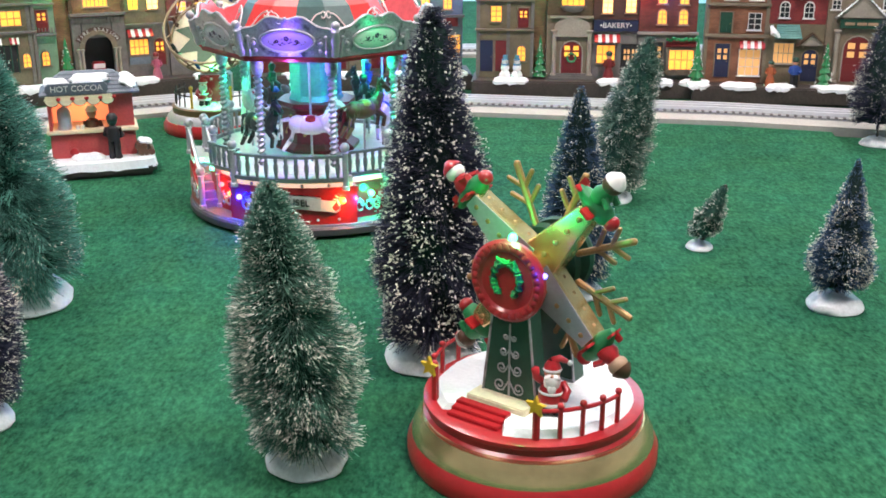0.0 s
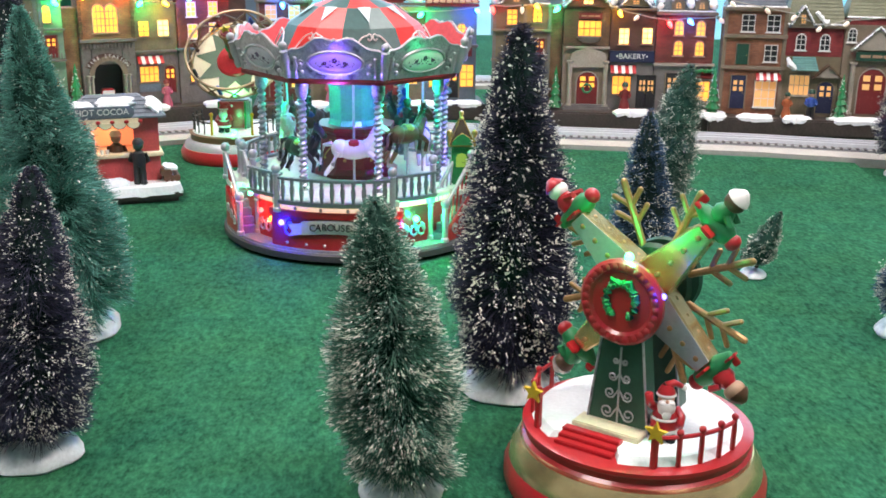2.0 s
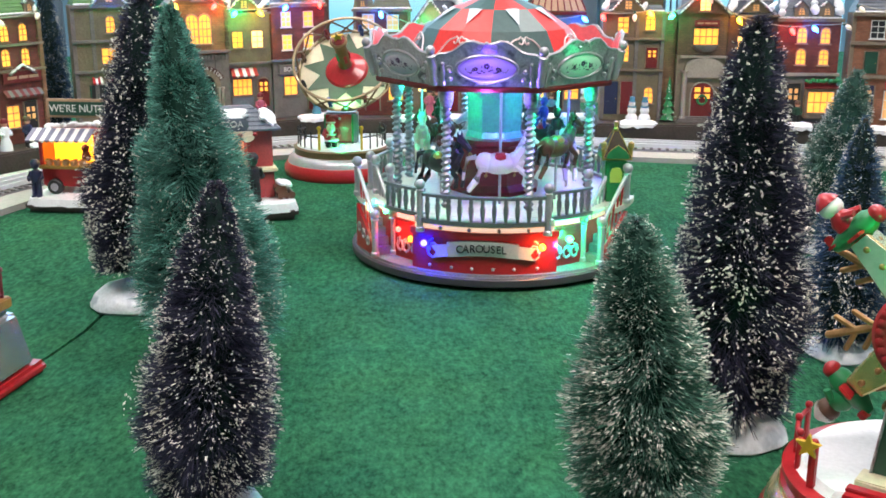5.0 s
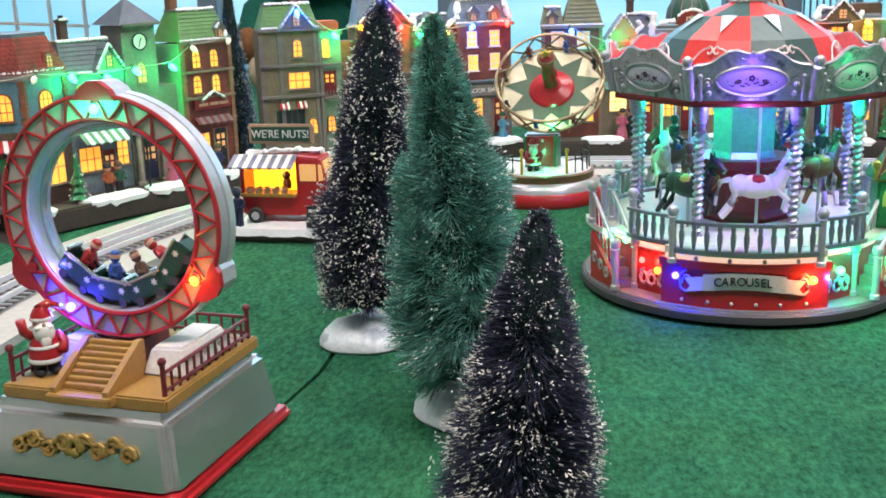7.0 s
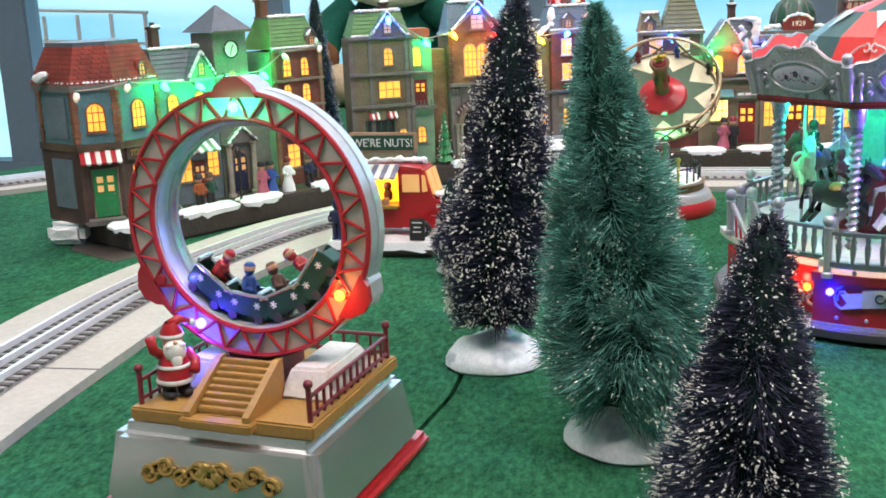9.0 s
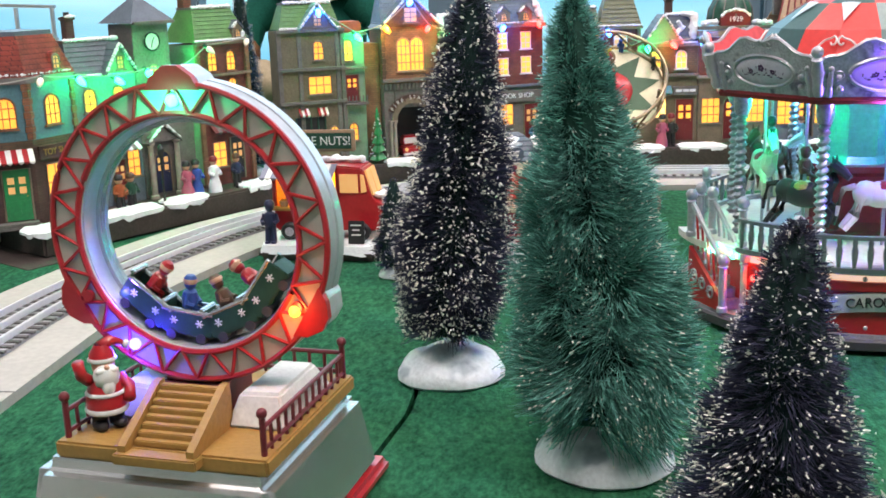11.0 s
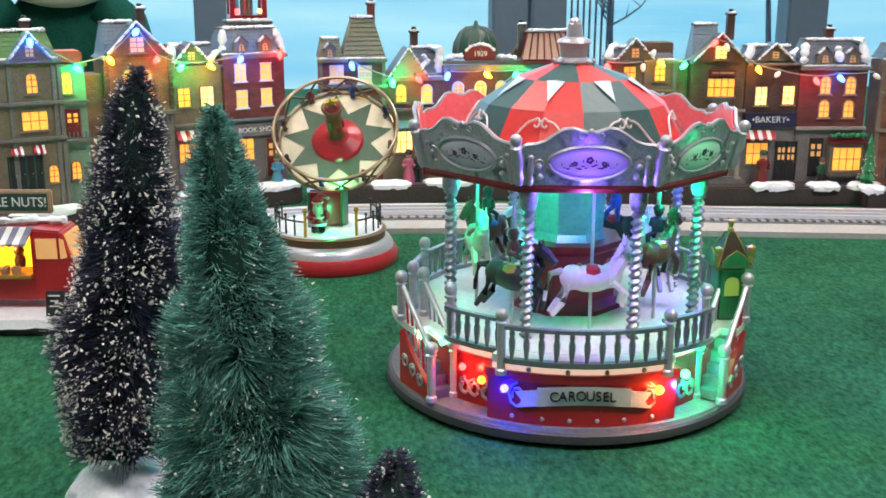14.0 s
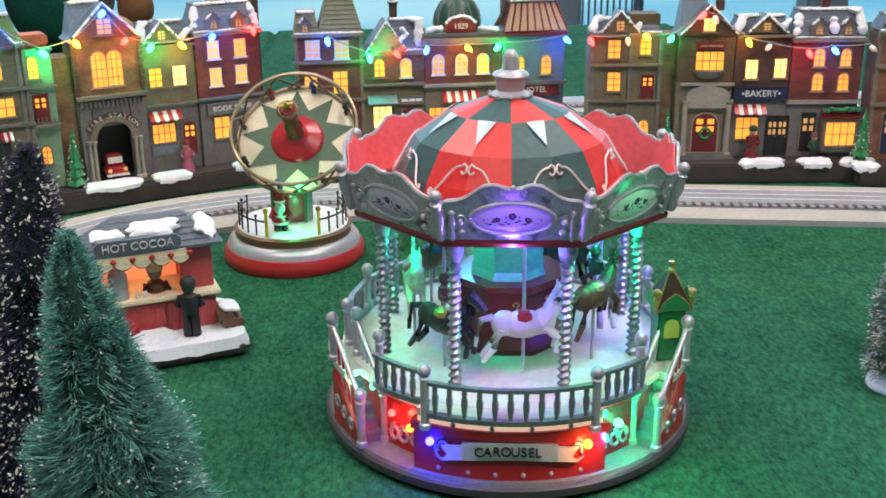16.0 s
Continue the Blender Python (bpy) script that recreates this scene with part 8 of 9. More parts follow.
door(row, 0.086, 0.028, 0.021, 0.050, D_RED, False, P_LIT)
sign(row, "", 0.086, 0.089, 0.030, 0.009, S_GREY, M_WHITE, 0.006)
# the gable's green is bulb light put into its colour
gable(row, 0.058, 0.145, 0.046, 0.034, S_GREENTINT, R_SLATE, 0.045, -0.003, 7, None, seed=44)
mansard(row, 0.060, 0.102, 0.145, 0.178, R_SLATE, 0.006, 0.046, 0.014, 7, 0.004, seed=45)
snow(row, [(0.072, 0.0, 0.156), (0.082, 0.004, 0.165), (0.076, 0.002, 0.172)], 0.005, 46)
snow(row, [(0.096, 0.006, 0.150), (0.098, 0.014, 0.178), (0.085, 0.02, 0.181)], 0.005, 47)
chimney(row, 0.070, 0.032, 0.17, 0.199, W_DARK)
wall(row, 0.102, 0.195, 0.103, 0.156, W_RED)
wall(row, 0.102, 0.195, PZ, 0.103, S_TAN)
for x, p in ((0.1185, P_DIM), (0.146, P_DIM), (0.1715, P_LIT)):
    window(row, x, 0.1285, 0.0135, 0.0225, p, True, frame=M_WHITE)
ledge(row, 0.100, 0.197, 0.1045, 0.0035, 0.006, S_LIGHT)
ledge(row, 0.099, 0.198, 0.157, 0.006, 0.009, S_TAN)
ledge(row, 0.100, 0.197, 0.163, 0.004, 0.005, S_GREY)
awning(row, 0.145, 0.092, 0.044, 0.010, 0.012)
for x in (0.118, 0.172):
    window(row, x, 0.063, 0.022, 0.030, P_LIT, cols=3, rows=3)
door(row, 0.145, 0.028, 0.022, 0.052, D_RED, True, P_LIT)
bm = B()
prism(bm, arch_outline(0.036, 0.017, True), 0.006, T((0.145, 0.004, 0.1735)))
ped = part("pediment", bm, D_RED, row, "dark red arched date plate")
lettering("1929", 0.0085, M_WHITE, ped, T((0.145, -0.0024, 0.1725)), 0.0004)
snow(row, [(0.127, -0.001, 0.176), (0.134, -0.001, 0.182), (0.145, -0.001, 0.1845), (0.156, -0.001, 0.182), (0.163, -0.001, 0.176)], 0.0022, 48)
bm = B()
lathe(bm, [(0.027, 0.166), (0.028, 0.172), (0.026, 0.185), (0.020, 0.196), (0.011, 0.2025), (0.003, 0.205), (0.002, 0.209), (0, 0.211)], 24, T((0.145, 0.026, 0)))
dm = part("dome", bm, M_DGREEN, row, "dark green ribbed dome", True)
for k in range(12):
    a = 2 * math.pi * k / 12
    bm = B()
    tube(bm, [(0.145 + r * math.cos(a), 0.026 + r * math.sin(a), z) for r, z in ((0.0285, 0.172), (0.0265, 0.185), (0.0205, 0.196), (0.0112, 0.203))], 0.0009, 5)
    part("dome_rib", bm, S_GREY, dm)
snow(row, [(0.104, 0.0, 0.167), (0.115, 0.004, 0.170), (0.126, 0.006, 0.169)], 0.004, 49)
snow(row, [(0.166, 0.004, 0.169), (0.190, 0.0, 0.167)], 0.004, 50)
wall(row, 0.195, 0.270, PZ, 0.162, S_BLUEGREY)
for x in (0.215, 0.2475):
    window(row, x, 0.1245, 0.0125, 0.0225, P_LIT, True, frame=M_TAN)
ledge(row, 0.194, 0.272, 0.1035, 0.004, 0.006, S_GREY)
sign(row, "HOTEL", 0.2335, 0.0955, 0.058, 0.0125, D_RED, M_WHITE, 0.0092)
ledge(row, 0.194, 0.272, 0.162, 0.004, 0.008, D_RED)
for x in (0.210, 0.256):
    window(row, x, 0.060, 0.020, 0.032, P_LIT, cols=2, rows=3)
door(row, 0.2335, 0.028, 0.020, 0.048, M_BLACK, True, P_LIT)
bm = B()
shingles(bm, 0.194, 0.272, -0.004, 0.165, 0.012, 0.195, 1, 0.012)
shingles(bm, 0.194, 0.272, 0.048, 0.165, 0.034, 0.195, 1, 0.012)
rf = part("roof", bm, M_TAN, row, "tan battened roof")
for k in range(9):
    t = k / 8
    bm = B()
    tube(bm, [(0.1945 + 0.077 * t, -0.0052, 0.1655), (0.2060 + 0.054 * t, 0.0108, 0.1965)], 0.0011, 5)
    part("batten", bm, D_RED, rf)
bm = B()
box(bm, 0.056, 0.024, 0.003, T((0.233, 0.023, 0.1965)), 0.0008)
part("roof_cap", bm, S_GREY, row)
chimney(row, 0.203, 0.032, 0.175, 0.206, S_GREY)
snow(row, [(0.206, 0.012, 0.199), (0.260, 0.012, 0.199)], 0.0025, 51)
for x, w, s in ((0.03, 0.05, 11), (0.10, 0.06, 12), (0.2, 0.08, 13), (0.255, 0.04, 14)):
    snow_patch(row, x, -0.022, PZ, w, 0.018, s)
figurine(row, 0.056, -0.016, PZ, 0.038, M_ROSE, True)
figurine(row, 0.067, -0.015, PZ, 0.040, M_BLACK)
figurine(row, 0.150, -0.018, PZ, 0.030, D_RED)
figurine(row, 0.225, -0.018, PZ, 0.032, M_SKY)

# row of unlit houses
row = thing("house_row", pose(0.386, 1.522, 0, 0, 0, -9), "row of unlit brick village houses with white windows", "model houses", "rows of model houses")
platform(row, -0.035, 0.300, -0.034)
wall(row, -0.020, 0.0626, PZ, 0.168, W_ORANGE)
for x in (-0.019, 0.0615):
    bm = B()
    box(bm, 0.005, 0.003, 0.145, T((x, -0.001, 0.096)), 0.0006)
    part("pilaster", bm, S_TAN, row)
for z in (0.0885, 0.1315, 0.168):
    ledge(row, -0.022, 0.065, z, 0.0045, 0.005, S_TAN)
for x, z in ((0.011, 0.149), (0.045, 0.149), (0.0448, 0.1085)):
    window(row, x, z, 0.0170, 0.0225, P_DARK, frame=M_WHITE)
door(row, 0.0065, 0.0925, 0.0155, 0.028, M_DGREEN, False, None)
door(row, 0.0045, 0.031, 0.019, 0.046, D_NAVY, False, P_DIM)
awning(row, 0.044, 0.0775, 0.034, 0.009, 0.010)
window(row, 0.042, 0.052, 0.029, 0.036, P_DIM, cols=3, rows=3, frame=M_WHITE)
mansard(row, -0.019, 0.0615, 0.170, 0.186, R_SLATE, 0.004, 0.046, 0.01, 4, 0.006, seed=61)
wall(row, 0.0626, 0.140, 0.106, 0.146, W_CRIM)
wall(row, 0.0626, 0.140, PZ, 0.106, S_OLIVE)
for x in (0.0835, 0.1155):
    window(row, x, 0.1252, 0.0125, 0.0215, P_DARK, True, frame=M_WHITE)
ledge(row, 0.062, 0.141, 0.146, 0.003, 0.005, S_TAN)
mansard(row, 0.063, 0.140, 0.148, 0.186, R_OLIVE, 0.0, 0.046, 0.014, 8, 0.006, seed=62)
gable(row, 0.083, 0.147, 0.030, 0.026, S_OLIVE, R_SLATE, 0.03, -0.004, 5, P_DIM, seed=63)
snow(row, [(0.100, -0.002, 0.166), (0.112, -0.003, 0.153), (0.118, -0.003, 0.150)], 0.0048, 64)
bm = B()
shingles(bm, 0.072, 0.108, -0.016, 0.088, 0.0, 0.105, 6, 0.003)
part("bay_roof", bm, R_TEALR, row, "ribbed green bay roof")
snow(row, [(0.066, -0.012, 0.105), (0.070, -0.014, 0.096), (0.078, -0.015, 0.089)], 0.005, 65)
window(row, 0.0868, 0.066, 0.027, 0.028, P_DIM, cols=4, rows=2, frame=S_LIGHT)
door(row, 0.1228, 0.028, 0.021, 0.044, D_NAVY, True, P_DIM)
gable(row, 0.1228, 0.078, 0.034, 0.016, S_LIGHT, W_BROWN, 0.012, -0.006, 4, None, False)
wall(row, 0.140, 0.226, PZ, 0.150, S_TAN)
wall(row, 0.141, 0.225, 0.115, 0.158, W_CRIM, 0.001, 0.046)
for x in (0.1505, 0.2165):
    window(row, x, 0.136, 0.011, 0.018, P_DARK, True, frame=M_WHITE, y=-0.0005)
gable(row, 0.184, 0.117, 0.062, 0.030, S_LIGHT, S_GREY, 0.014, -0.008, 4, None, True, 66)
sign(row, "", 0.184, 0.1085, 0.054, 0.011, M_DGREEN, M_TAN, 0.006, -0.006)
columns(row, (0.1555, 0.2125), PZ + 0.004, 0.100, 0.0036)
door(row, 0.184, 0.029, 0.036, 0.062, D_RED, True, P_DIM, surround=S_LIGHT)
mansard(row, 0.141, 0.226, 0.159, 0.184, R_OLIVE, 0.0, 0.046, 0.012, 6, 0.006, seed=67)
wall(row, 0.226, 0.295, PZ, 0.160, W_TAN)
for x in (0.245, 0.275):
    for z in (0.137, 0.100):
        window(row, x, z, 0.014, 0.021, P_DARK, frame=M_WHITE)
    window(row, x, 0.058, 0.018, 0.030, P_DIM, frame=M_WHITE)
ledge(row, 0.225, 0.297, 0.160, 0.004, 0.006, S_GREY)
mansard(row, 0.227, 0.294, 0.162, 0.182, R_BLUE, 0.0, 0.046, 0.012, 5, 0.006, seed=68)
for x, w, s in ((0.028, 0.050, 21), (0.082, 0.035, 22), (0.165, 0.075, 23), (-0.028, 0.03, 24)):
    snow_patch(row, x, -0.022, PZ, w, 0.020, s)
figurine(row, 0.070, -0.018, PZ, 0.034, M_RUST, True)
figurine(row, 0.102, -0.018, PZ, 0.040, M_BLUE)
figurine(row, 0.205, -0.018, PZ, 0.040, M_RED, True)
decorated_tree(row, -0.030, -0.016, PZ - 0.004, 0.064, 0.013, 3)
decorated_tree(row, 0.142, -0.018, PZ - 0.002, 0.060, 0.012, 4)

# row with the toy shop on its corner
row = thing("house_row", pose(-0.809, 1.168, 0, 0, 0, 56), "row of lit snowy village houses with a corner toy shop", "model houses", "rows of model houses")
platform(row, 0.005, 0.302, -0.042)
bm = B()
prism(bm, [(-0.026, -0.014), (-0.006, -0.043), (0.012, -0.0435), (0.012, 0.065), (-0.026, 0.065)], 0.024, Matrix.Rotation(radians(90), 4, "X") @ T((0, 0, 0)))
part("platform", bm, S_PLAT, row, "dark brown corner platform")
# three-sided corner building
TOY = [(-0.016, 0.068), (-0.016, 0.062), (-0.012, 0.004), (0.023, -0.012), (0.077, 0.0), (0.077, 0.068)]
def toy_body(z0, z1, material, grow=0.0, name="house_wall"):
    bm = B()
    cx, cy = 0.028, 0.026
    lo = [bm.verts.new((cx + (x - cx) * (1 + grow), cy + (y - cy) * (1 + grow), z0)) for x, y in TOY]
    hi = [bm.verts.new((cx + (x - cx) * (1 + grow), cy + (y - cy) * (1 + grow), z1)) for x, y in TOY]
    bm.faces.new(lo[::-1])
    bm.faces.new(hi)
    for i in range(len(TOY)):
        j = (i + 1) % len(TOY)
        bm.faces.new((lo[i], lo[j], hi[j], hi[i]))
    return part(name, bm, material, row)
def toy_face(i):
    a, b = Vector((*TOY[i], 0)), Vector((*TOY[i + 1], 0))
    d = (b - a).normalized()
    return T((a + b) / 2) @ Matrix.Rotation(math.atan2(d.y, d.x), 4, "Z"), (b - a).length
toy_body(PZ, 0.098, W_DARK)
toy_body(0.098, 0.152, S_TEAL)
toy_body(0.094, 0.101, W_BROWN, 0.03, "ledge")
toy_body(0.151, 0.157, S_GREY, 0.06, "cornice")
for i in (1, 2, 3):
    fm, L = toy_face(i)
    for s in (-1, 1):
        for k in range(8):
            bm = B()
            box(bm, 0.0062 if k % 2 else 0.0042, 0.003, 0.0058, fm @ T((s * L / 2 * 0.94, -0.0006, 0.1045 + 0.0062 * k)), 0.0004)
            part("quoin", bm, W_ORANGE, row)
    if i > 1:
        window(row, 0.0, 0.126, 0.017, 0.027, P_LIT, True, 3, 3, m=fm, frame=W_ORANGE)
fm, L = toy_face(1)
bm = B()
box(bm, L * 0.6, 0.0015, 0.040, fm @ T((0, -0.0006, 0.126)), 0.0005)
box(bm, L * 0.6, 0.0015, 0.048, fm @ T((0, -0.0006, 0.062)), 0.0005)
part("wall_panel", bm, S_BLUEGREY, row)
fm, L = toy_face(2)
door(row, 0.002, 0.030, 0.022, 0.046, M_GREEN, False, P_DIM, m=fm)
awning(row, 0.0, 0.089, 0.038, 0.010, 0.012, m=fm)
for k in range(2):
    bm = B()
    box(bm, 0.034 + 0.006 * (1 - k), 0.010, 0.003, fm @ T((0, -0.005, PZ + 0.0015 + 0.003 * k)), 0.0005)
    part("door_step", bm, S_GREY, row)
fm, L = toy_face(3)
sign(row, "TOY SHOP", 0.0, 0.0885, 0.046, 0.011, W_DARK, M_GOLD, 0.0078, -0.002, fm)
window(row, 0.0, 0.060, 0.030, 0.034, P_LIT, cols=3, rows=2, m=fm)
bm = B()
cx, cy = 0.028, 0.026
levels = []
for k in range(8):
    g0, g1 = 1.06 - 0.30 * k / 8, 1.06 - 0.30 * (k + 0.55) / 8
    levels += [(g0, 0.157 + 0.0044 * k), (g1, 0.157 + 0.0044 * (k + 1))]
rings = [[bm.verts.new((cx + (x - cx) * g, cy + (y - cy) * g, z)) for x, y in TOY] for g, z in levels]
bm.faces.new(rings[0][::-1])
bm.faces.new(rings[-1])
for a, b in zip(rings, rings[1:]):
    for i in range(len(TOY)):
        j = (i + 1) % len(TOY)
        bm.faces.new((a[i], a[j], b[j], b[i]))
part("roof", bm, R_RED, row, "red tiled mansard roof")
bm = B()
lo = [bm.verts.new((cx + (x - cx) * 0.76, cy + (y - cy) * 0.76, 0.192)) for x, y in TOY]
hi = [bm.verts.new((cx + (x - cx) * 0.76, cy + (y - cy) * 0.76, 0.196)) for x, y in TOY]
bm.faces.new(lo[::-1])
bm.faces.new(hi)
for i in range(len(TOY)):
    bm.faces.new((lo[i], lo[(i + 1) % 6], hi[(i + 1) % 6], hi[i]))
part("roof_cap", bm, R_SLATE, row)
fm, L = toy_face(3)
bm = B()
prism(bm, arch_outline(0.013, 0.019, True), 0.012, fm @ T((0.010, 0.012, 0.168)))
dm = part("dormer", bm, R_RED, row)
window(dm, 0.010, 0.168, 0.008, 0.013, P_DIM, True, y=-0.0005, m=fm)
snow(row, [(*TOY[1], 0.159), (*TOY[2], 0.159), (*TOY[3], 0.159), (*TOY[4], 0.159)], 0.0019, 71)
snow(row, [(-0.022, 0.05, 0.162), (-0.020, 0.035, 0.168)], 0.005, 72)
# small shops between
wall(row, 0.078, 0.152, PZ, 0.150, S_BLUEGREY, 0.006)
window(row, 0.100, 0.060, 0.026, 0.026, P_LIT, cols=3, rows=2, y=0.006)
window(row, 0.140, 0.062, 0.014, 0.026, P_LIT, y=0.006)
awning(row, 0.112, 0.084, 0.052, 0.010, 0.014, S_GREY, M_SNOW)
door(row, 0.122, 0.027, 0.014, 0.040, D_RED, False, P_DIM, y=0.006)
for x in (0.098, 0.130):
    window(row, x, 0.128, 0.013, 0.022, P_LIT, True, y=0.006)
ledge(row, 0.078, 0.152, 0.100, 0.003, 0.002)
mansard(row, 0.079, 0.150, 0.150, 0.182, R_SLATE, 0.006, 0.048, 0.014, 7, 0.005, seed=73)
# green light of the bulbs is painted into this gable
gable(row, 0.132, 0.152, 0.032, 0.026, S_GREENTINT, R_SLATE, 0.03, 0.002, 5, P_DIM, seed=74)
chimney(row, 0.098, 0.03, 0.18, 0.206)
# clock tower
wall(row, 0.152, 0.196, PZ, 0.196, S_GREY, 0.006)
bm = B()
cyl(bm, 0.038, 0.001, 0.197, 0.224, 4, T((0.174, 0.026, 0)) @ Matrix.Rotation(radians(45), 4, "Z"))
part("tower_roof", bm, R_SLATE, row, "pointed slate roof")
ledge(row, 0.150, 0.198, 0.197, 0.003, 0.002)
bm = B()
cyl(bm, 0.0085, 0.0085, 0, 0.0015, 24, T((0.174, 0.0058, 0.1785)) @ Matrix.Rotation(radians(90), 4, "X"))
ck = part("clock_face", bm, M_WHITE, row, "white round clock face")
bm = B()
tube(bm, [(0.174 + 0.0088 * math.cos(k * math.pi / 12), 0.0040, 0.1785 + 0.0088 * math.sin(k * math.pi / 12)) for k in range(24)], 0.0009, 5, True)
part("clock_rim", bm, M_BLACK, ck)
bm = B()
tube(bm, [(0.174, 0.0038, 0.1785), (0.1765, 0.0038, 0.1825)], 0.0005, 4)
tube(bm, [(0.174, 0.0038, 0.1785), (0.1725, 0.0038, 0.1725)], 0.0005, 4)
part("clock_hand", bm, M_BLACK, ck)
window(row, 0.174, 0.145, 0.012, 0.022, P_DIM, True, y=0.006)
door(row, 0.174, 0.027, 0.018, 0.042, D_NAVY, True, P_DIM, y=0.006)
gable(row, 0.174, 0.080, 0.036, 0.016, S_GREY, S_GREY, 0.012, 0.0, 4, None, True, 75)
columns(row, (0.158, 0.190), PZ, 0.080, 0.003, 0.001)
# tall brick house with the green roof
wall(row, 0.222, 0.292, PZ, 0.172, W_RED, 0.0)
wall(row, 0.196, 0.2215, PZ, 0.128, S_GREY, 0.010)
# side wall: green bulb light is put into the wall colour
bm = B()
box(bm, 0.0012, 0.043, 0.146, T((0.2214, 0.022, 0.099)))
part("side_wall", bm, S_GREENTINT, row, "side wall with green bulb light in its colour")
for x in (0.224, 0.290):
    bm = B()
    box(bm, 0.006, 0.003, 0.148, T((x, -0.001, 0.098)), 0.0006)
    part("pilaster", bm, W_TAN, row)
for x, z in ((0.243, 0.154), (0.268, 0.1535), (0.242, 0.1255), (0.2685, 0.1248)):
    window(row, x, z, 0.0115, 0.0205, P_LIT, True, frame=W_TAN)
for z in (0.110, 0.1395, 0.172):
    ledge(row, 0.221, 0.294, z, 0.003, 0.004, S_TAN)
sign(row, "", 0.2595, 0.102, 0.052, 0.010, D_RED, M_TAN, 0.006)
gable(row, 0.2595, 0.107, 0.030, 0.008, D_RED, S_GREY, 0.006, -0.003, 3, None, True, 76)
window(row, 0.2445, 0.056, 0.017, 0.026, P_LIT, y=0.0)
door(row, 0.268, 0.027, 0.016, 0.045, M_BLACK, False, P_DIM)
awning(row, 0.2595, 0.084, 0.050, 0.007, 0.008, D_RED, S_GREY)
mansard(row, 0.221, 0.293, 0.174, 0.207, R_GREEN, -0.002, 0.048, 0.014, 8, 0.010, seed=77)
dormer(row, 0.279, 0.175, 0.014, 0.018, -0.002, P_DIM, seed=78)
snow(row, [(0.284, -0.002, 0.177), (0.288, 0.004, 0.185)], 0.0045, 79)
chimney(row, 0.236, 0.028, 0.207, 0.228, W_ORANGE, 0.0065)
for x, w, s in ((0.10, 0.08, 31), (0.17, 0.06, 32), (0.265, 0.05, 33), (0.01, 0.04, 34)):
    snow_patch(row, x, -0.028, PZ, w, 0.022, s)
bm = B()
box(bm, 0.040, 0.022, 0.022, T((-0.013, 0.040, 0.012)) @ Matrix.Rotation(radians(-56), 4, "Z"), 0.006)
bmesh.ops.subdivide_edges(bm, edges=list(bm.edges), cuts=2)
for v in bm.verts:
    v.co += Vector((1, 1, 0.6)) * 0.0022 * noise.noise(v.co * 90)
part("snow_drift", bm, M_SNOW, row, "white snow drift", True)
for x, mt, sk in ((0.100, M_RUST, False), (0.113, M_DGREEN, False), (0.180, M_ROSE, True), (0.192, M_BLUE, True), (0.215, M_SNOW, True), (0.245, D_NAVY, False)):
    figurine(row, x, -0.024, PZ, 0.036, mt, sk)
decorated_tree(row, 0.066, -0.022, PZ, 0.052, 0.011, 5)
bm = B()
tube(bm, [(0.148, -0.028, PZ), (0.148, -0.028, PZ + 0.045)], 0.0012, 6)
lathe(bm, [(0.0015, 0.045), (0.003, 0.048), (0.0034, 0.054), (0.0012, 0.058), (0, 0.059)], 8, T((0.148, -0.028, PZ)))
part("lamp_post", bm, M_BLACK, row, "black lamp post")

# ---- strings of coloured bulbs along the roofs ----
CORD = mat("pale_cord", (0.33, 0.31, 0.27), 0.6, var=0.2)
BULB = {
    "g": (glow("green_bulb", (0.02, 1.0, 0.32), 22.0), (0.0, 1.0, 0.22)),
    "r": (glow("red_bulb", (1.0, 0.025, 0.02), 18.0), (1.0, 0.01, 0.008)),
    "b": (glow("blue_bulb", (0.03, 0.16, 1.0), 24.0), (0.01, 0.10, 1.0)),
    "y": (glow("amber_bulb", (1.0, 0.42, 0.02), 14.0), (1.0, 0.45, 0.05)),
    "w": (glow("pearl_bulb", (1.0, 0.85, 0.7), 0.12), None),
}


def light_string(m, bulbs, power=0.06):
    """bulbs: (x, y, z, colour letter) in the row's own measure."""
    ob = thing("string_light", m, "string of coloured light bulbs on a pale cord along the roofs", "string lights", "string lights")
    P = [Vector(b[:3]) for b in bulbs]
    for a, b in zip(P, P[1:]):
        bm = B()
        sag = 0.03 * (b - a).length
        tube(bm, [a.lerp(b, k / 8) + Vector((0, 0.001, 0.004 - sag * 4 * (k / 8) * (1 - k / 8))) for k in range(9)], 0.0007, 5)
        part("cord", bm, CORD, ob)
    for x, y, z, c in bulbs:
        bm = B()
        tip = T((x, y, z)) @ Matrix.Rotation(math.sin(x * 911) * 0.9, 4, "Y") @ Matrix.Rotation(-0.5, 4, "X")
        lathe(bm, [(0, -0.0085), (0.0016, -0.0070), (0.0031, -0.0032), (0.0028, 0.0003), (0.0016, 0.0019), (0, 0.0019)], 12, tip)
        ob2 = part("bulb", bm, BULB[c][0], ob, "", True)
        bm = B()
        cyl(bm, 0.0020, 0.0020, 0.002, 0.0065, 8, tip)
        part("socket", bm, M_DGREEN, ob2)
        if BULB[c][1] and power:
            bulb_lamp("string_bulb", m @ Vector((x, y - 0.007, z - 0.002)), power * (1.5 if c == "g" else 1.0), BULB[c][1], 0.003)


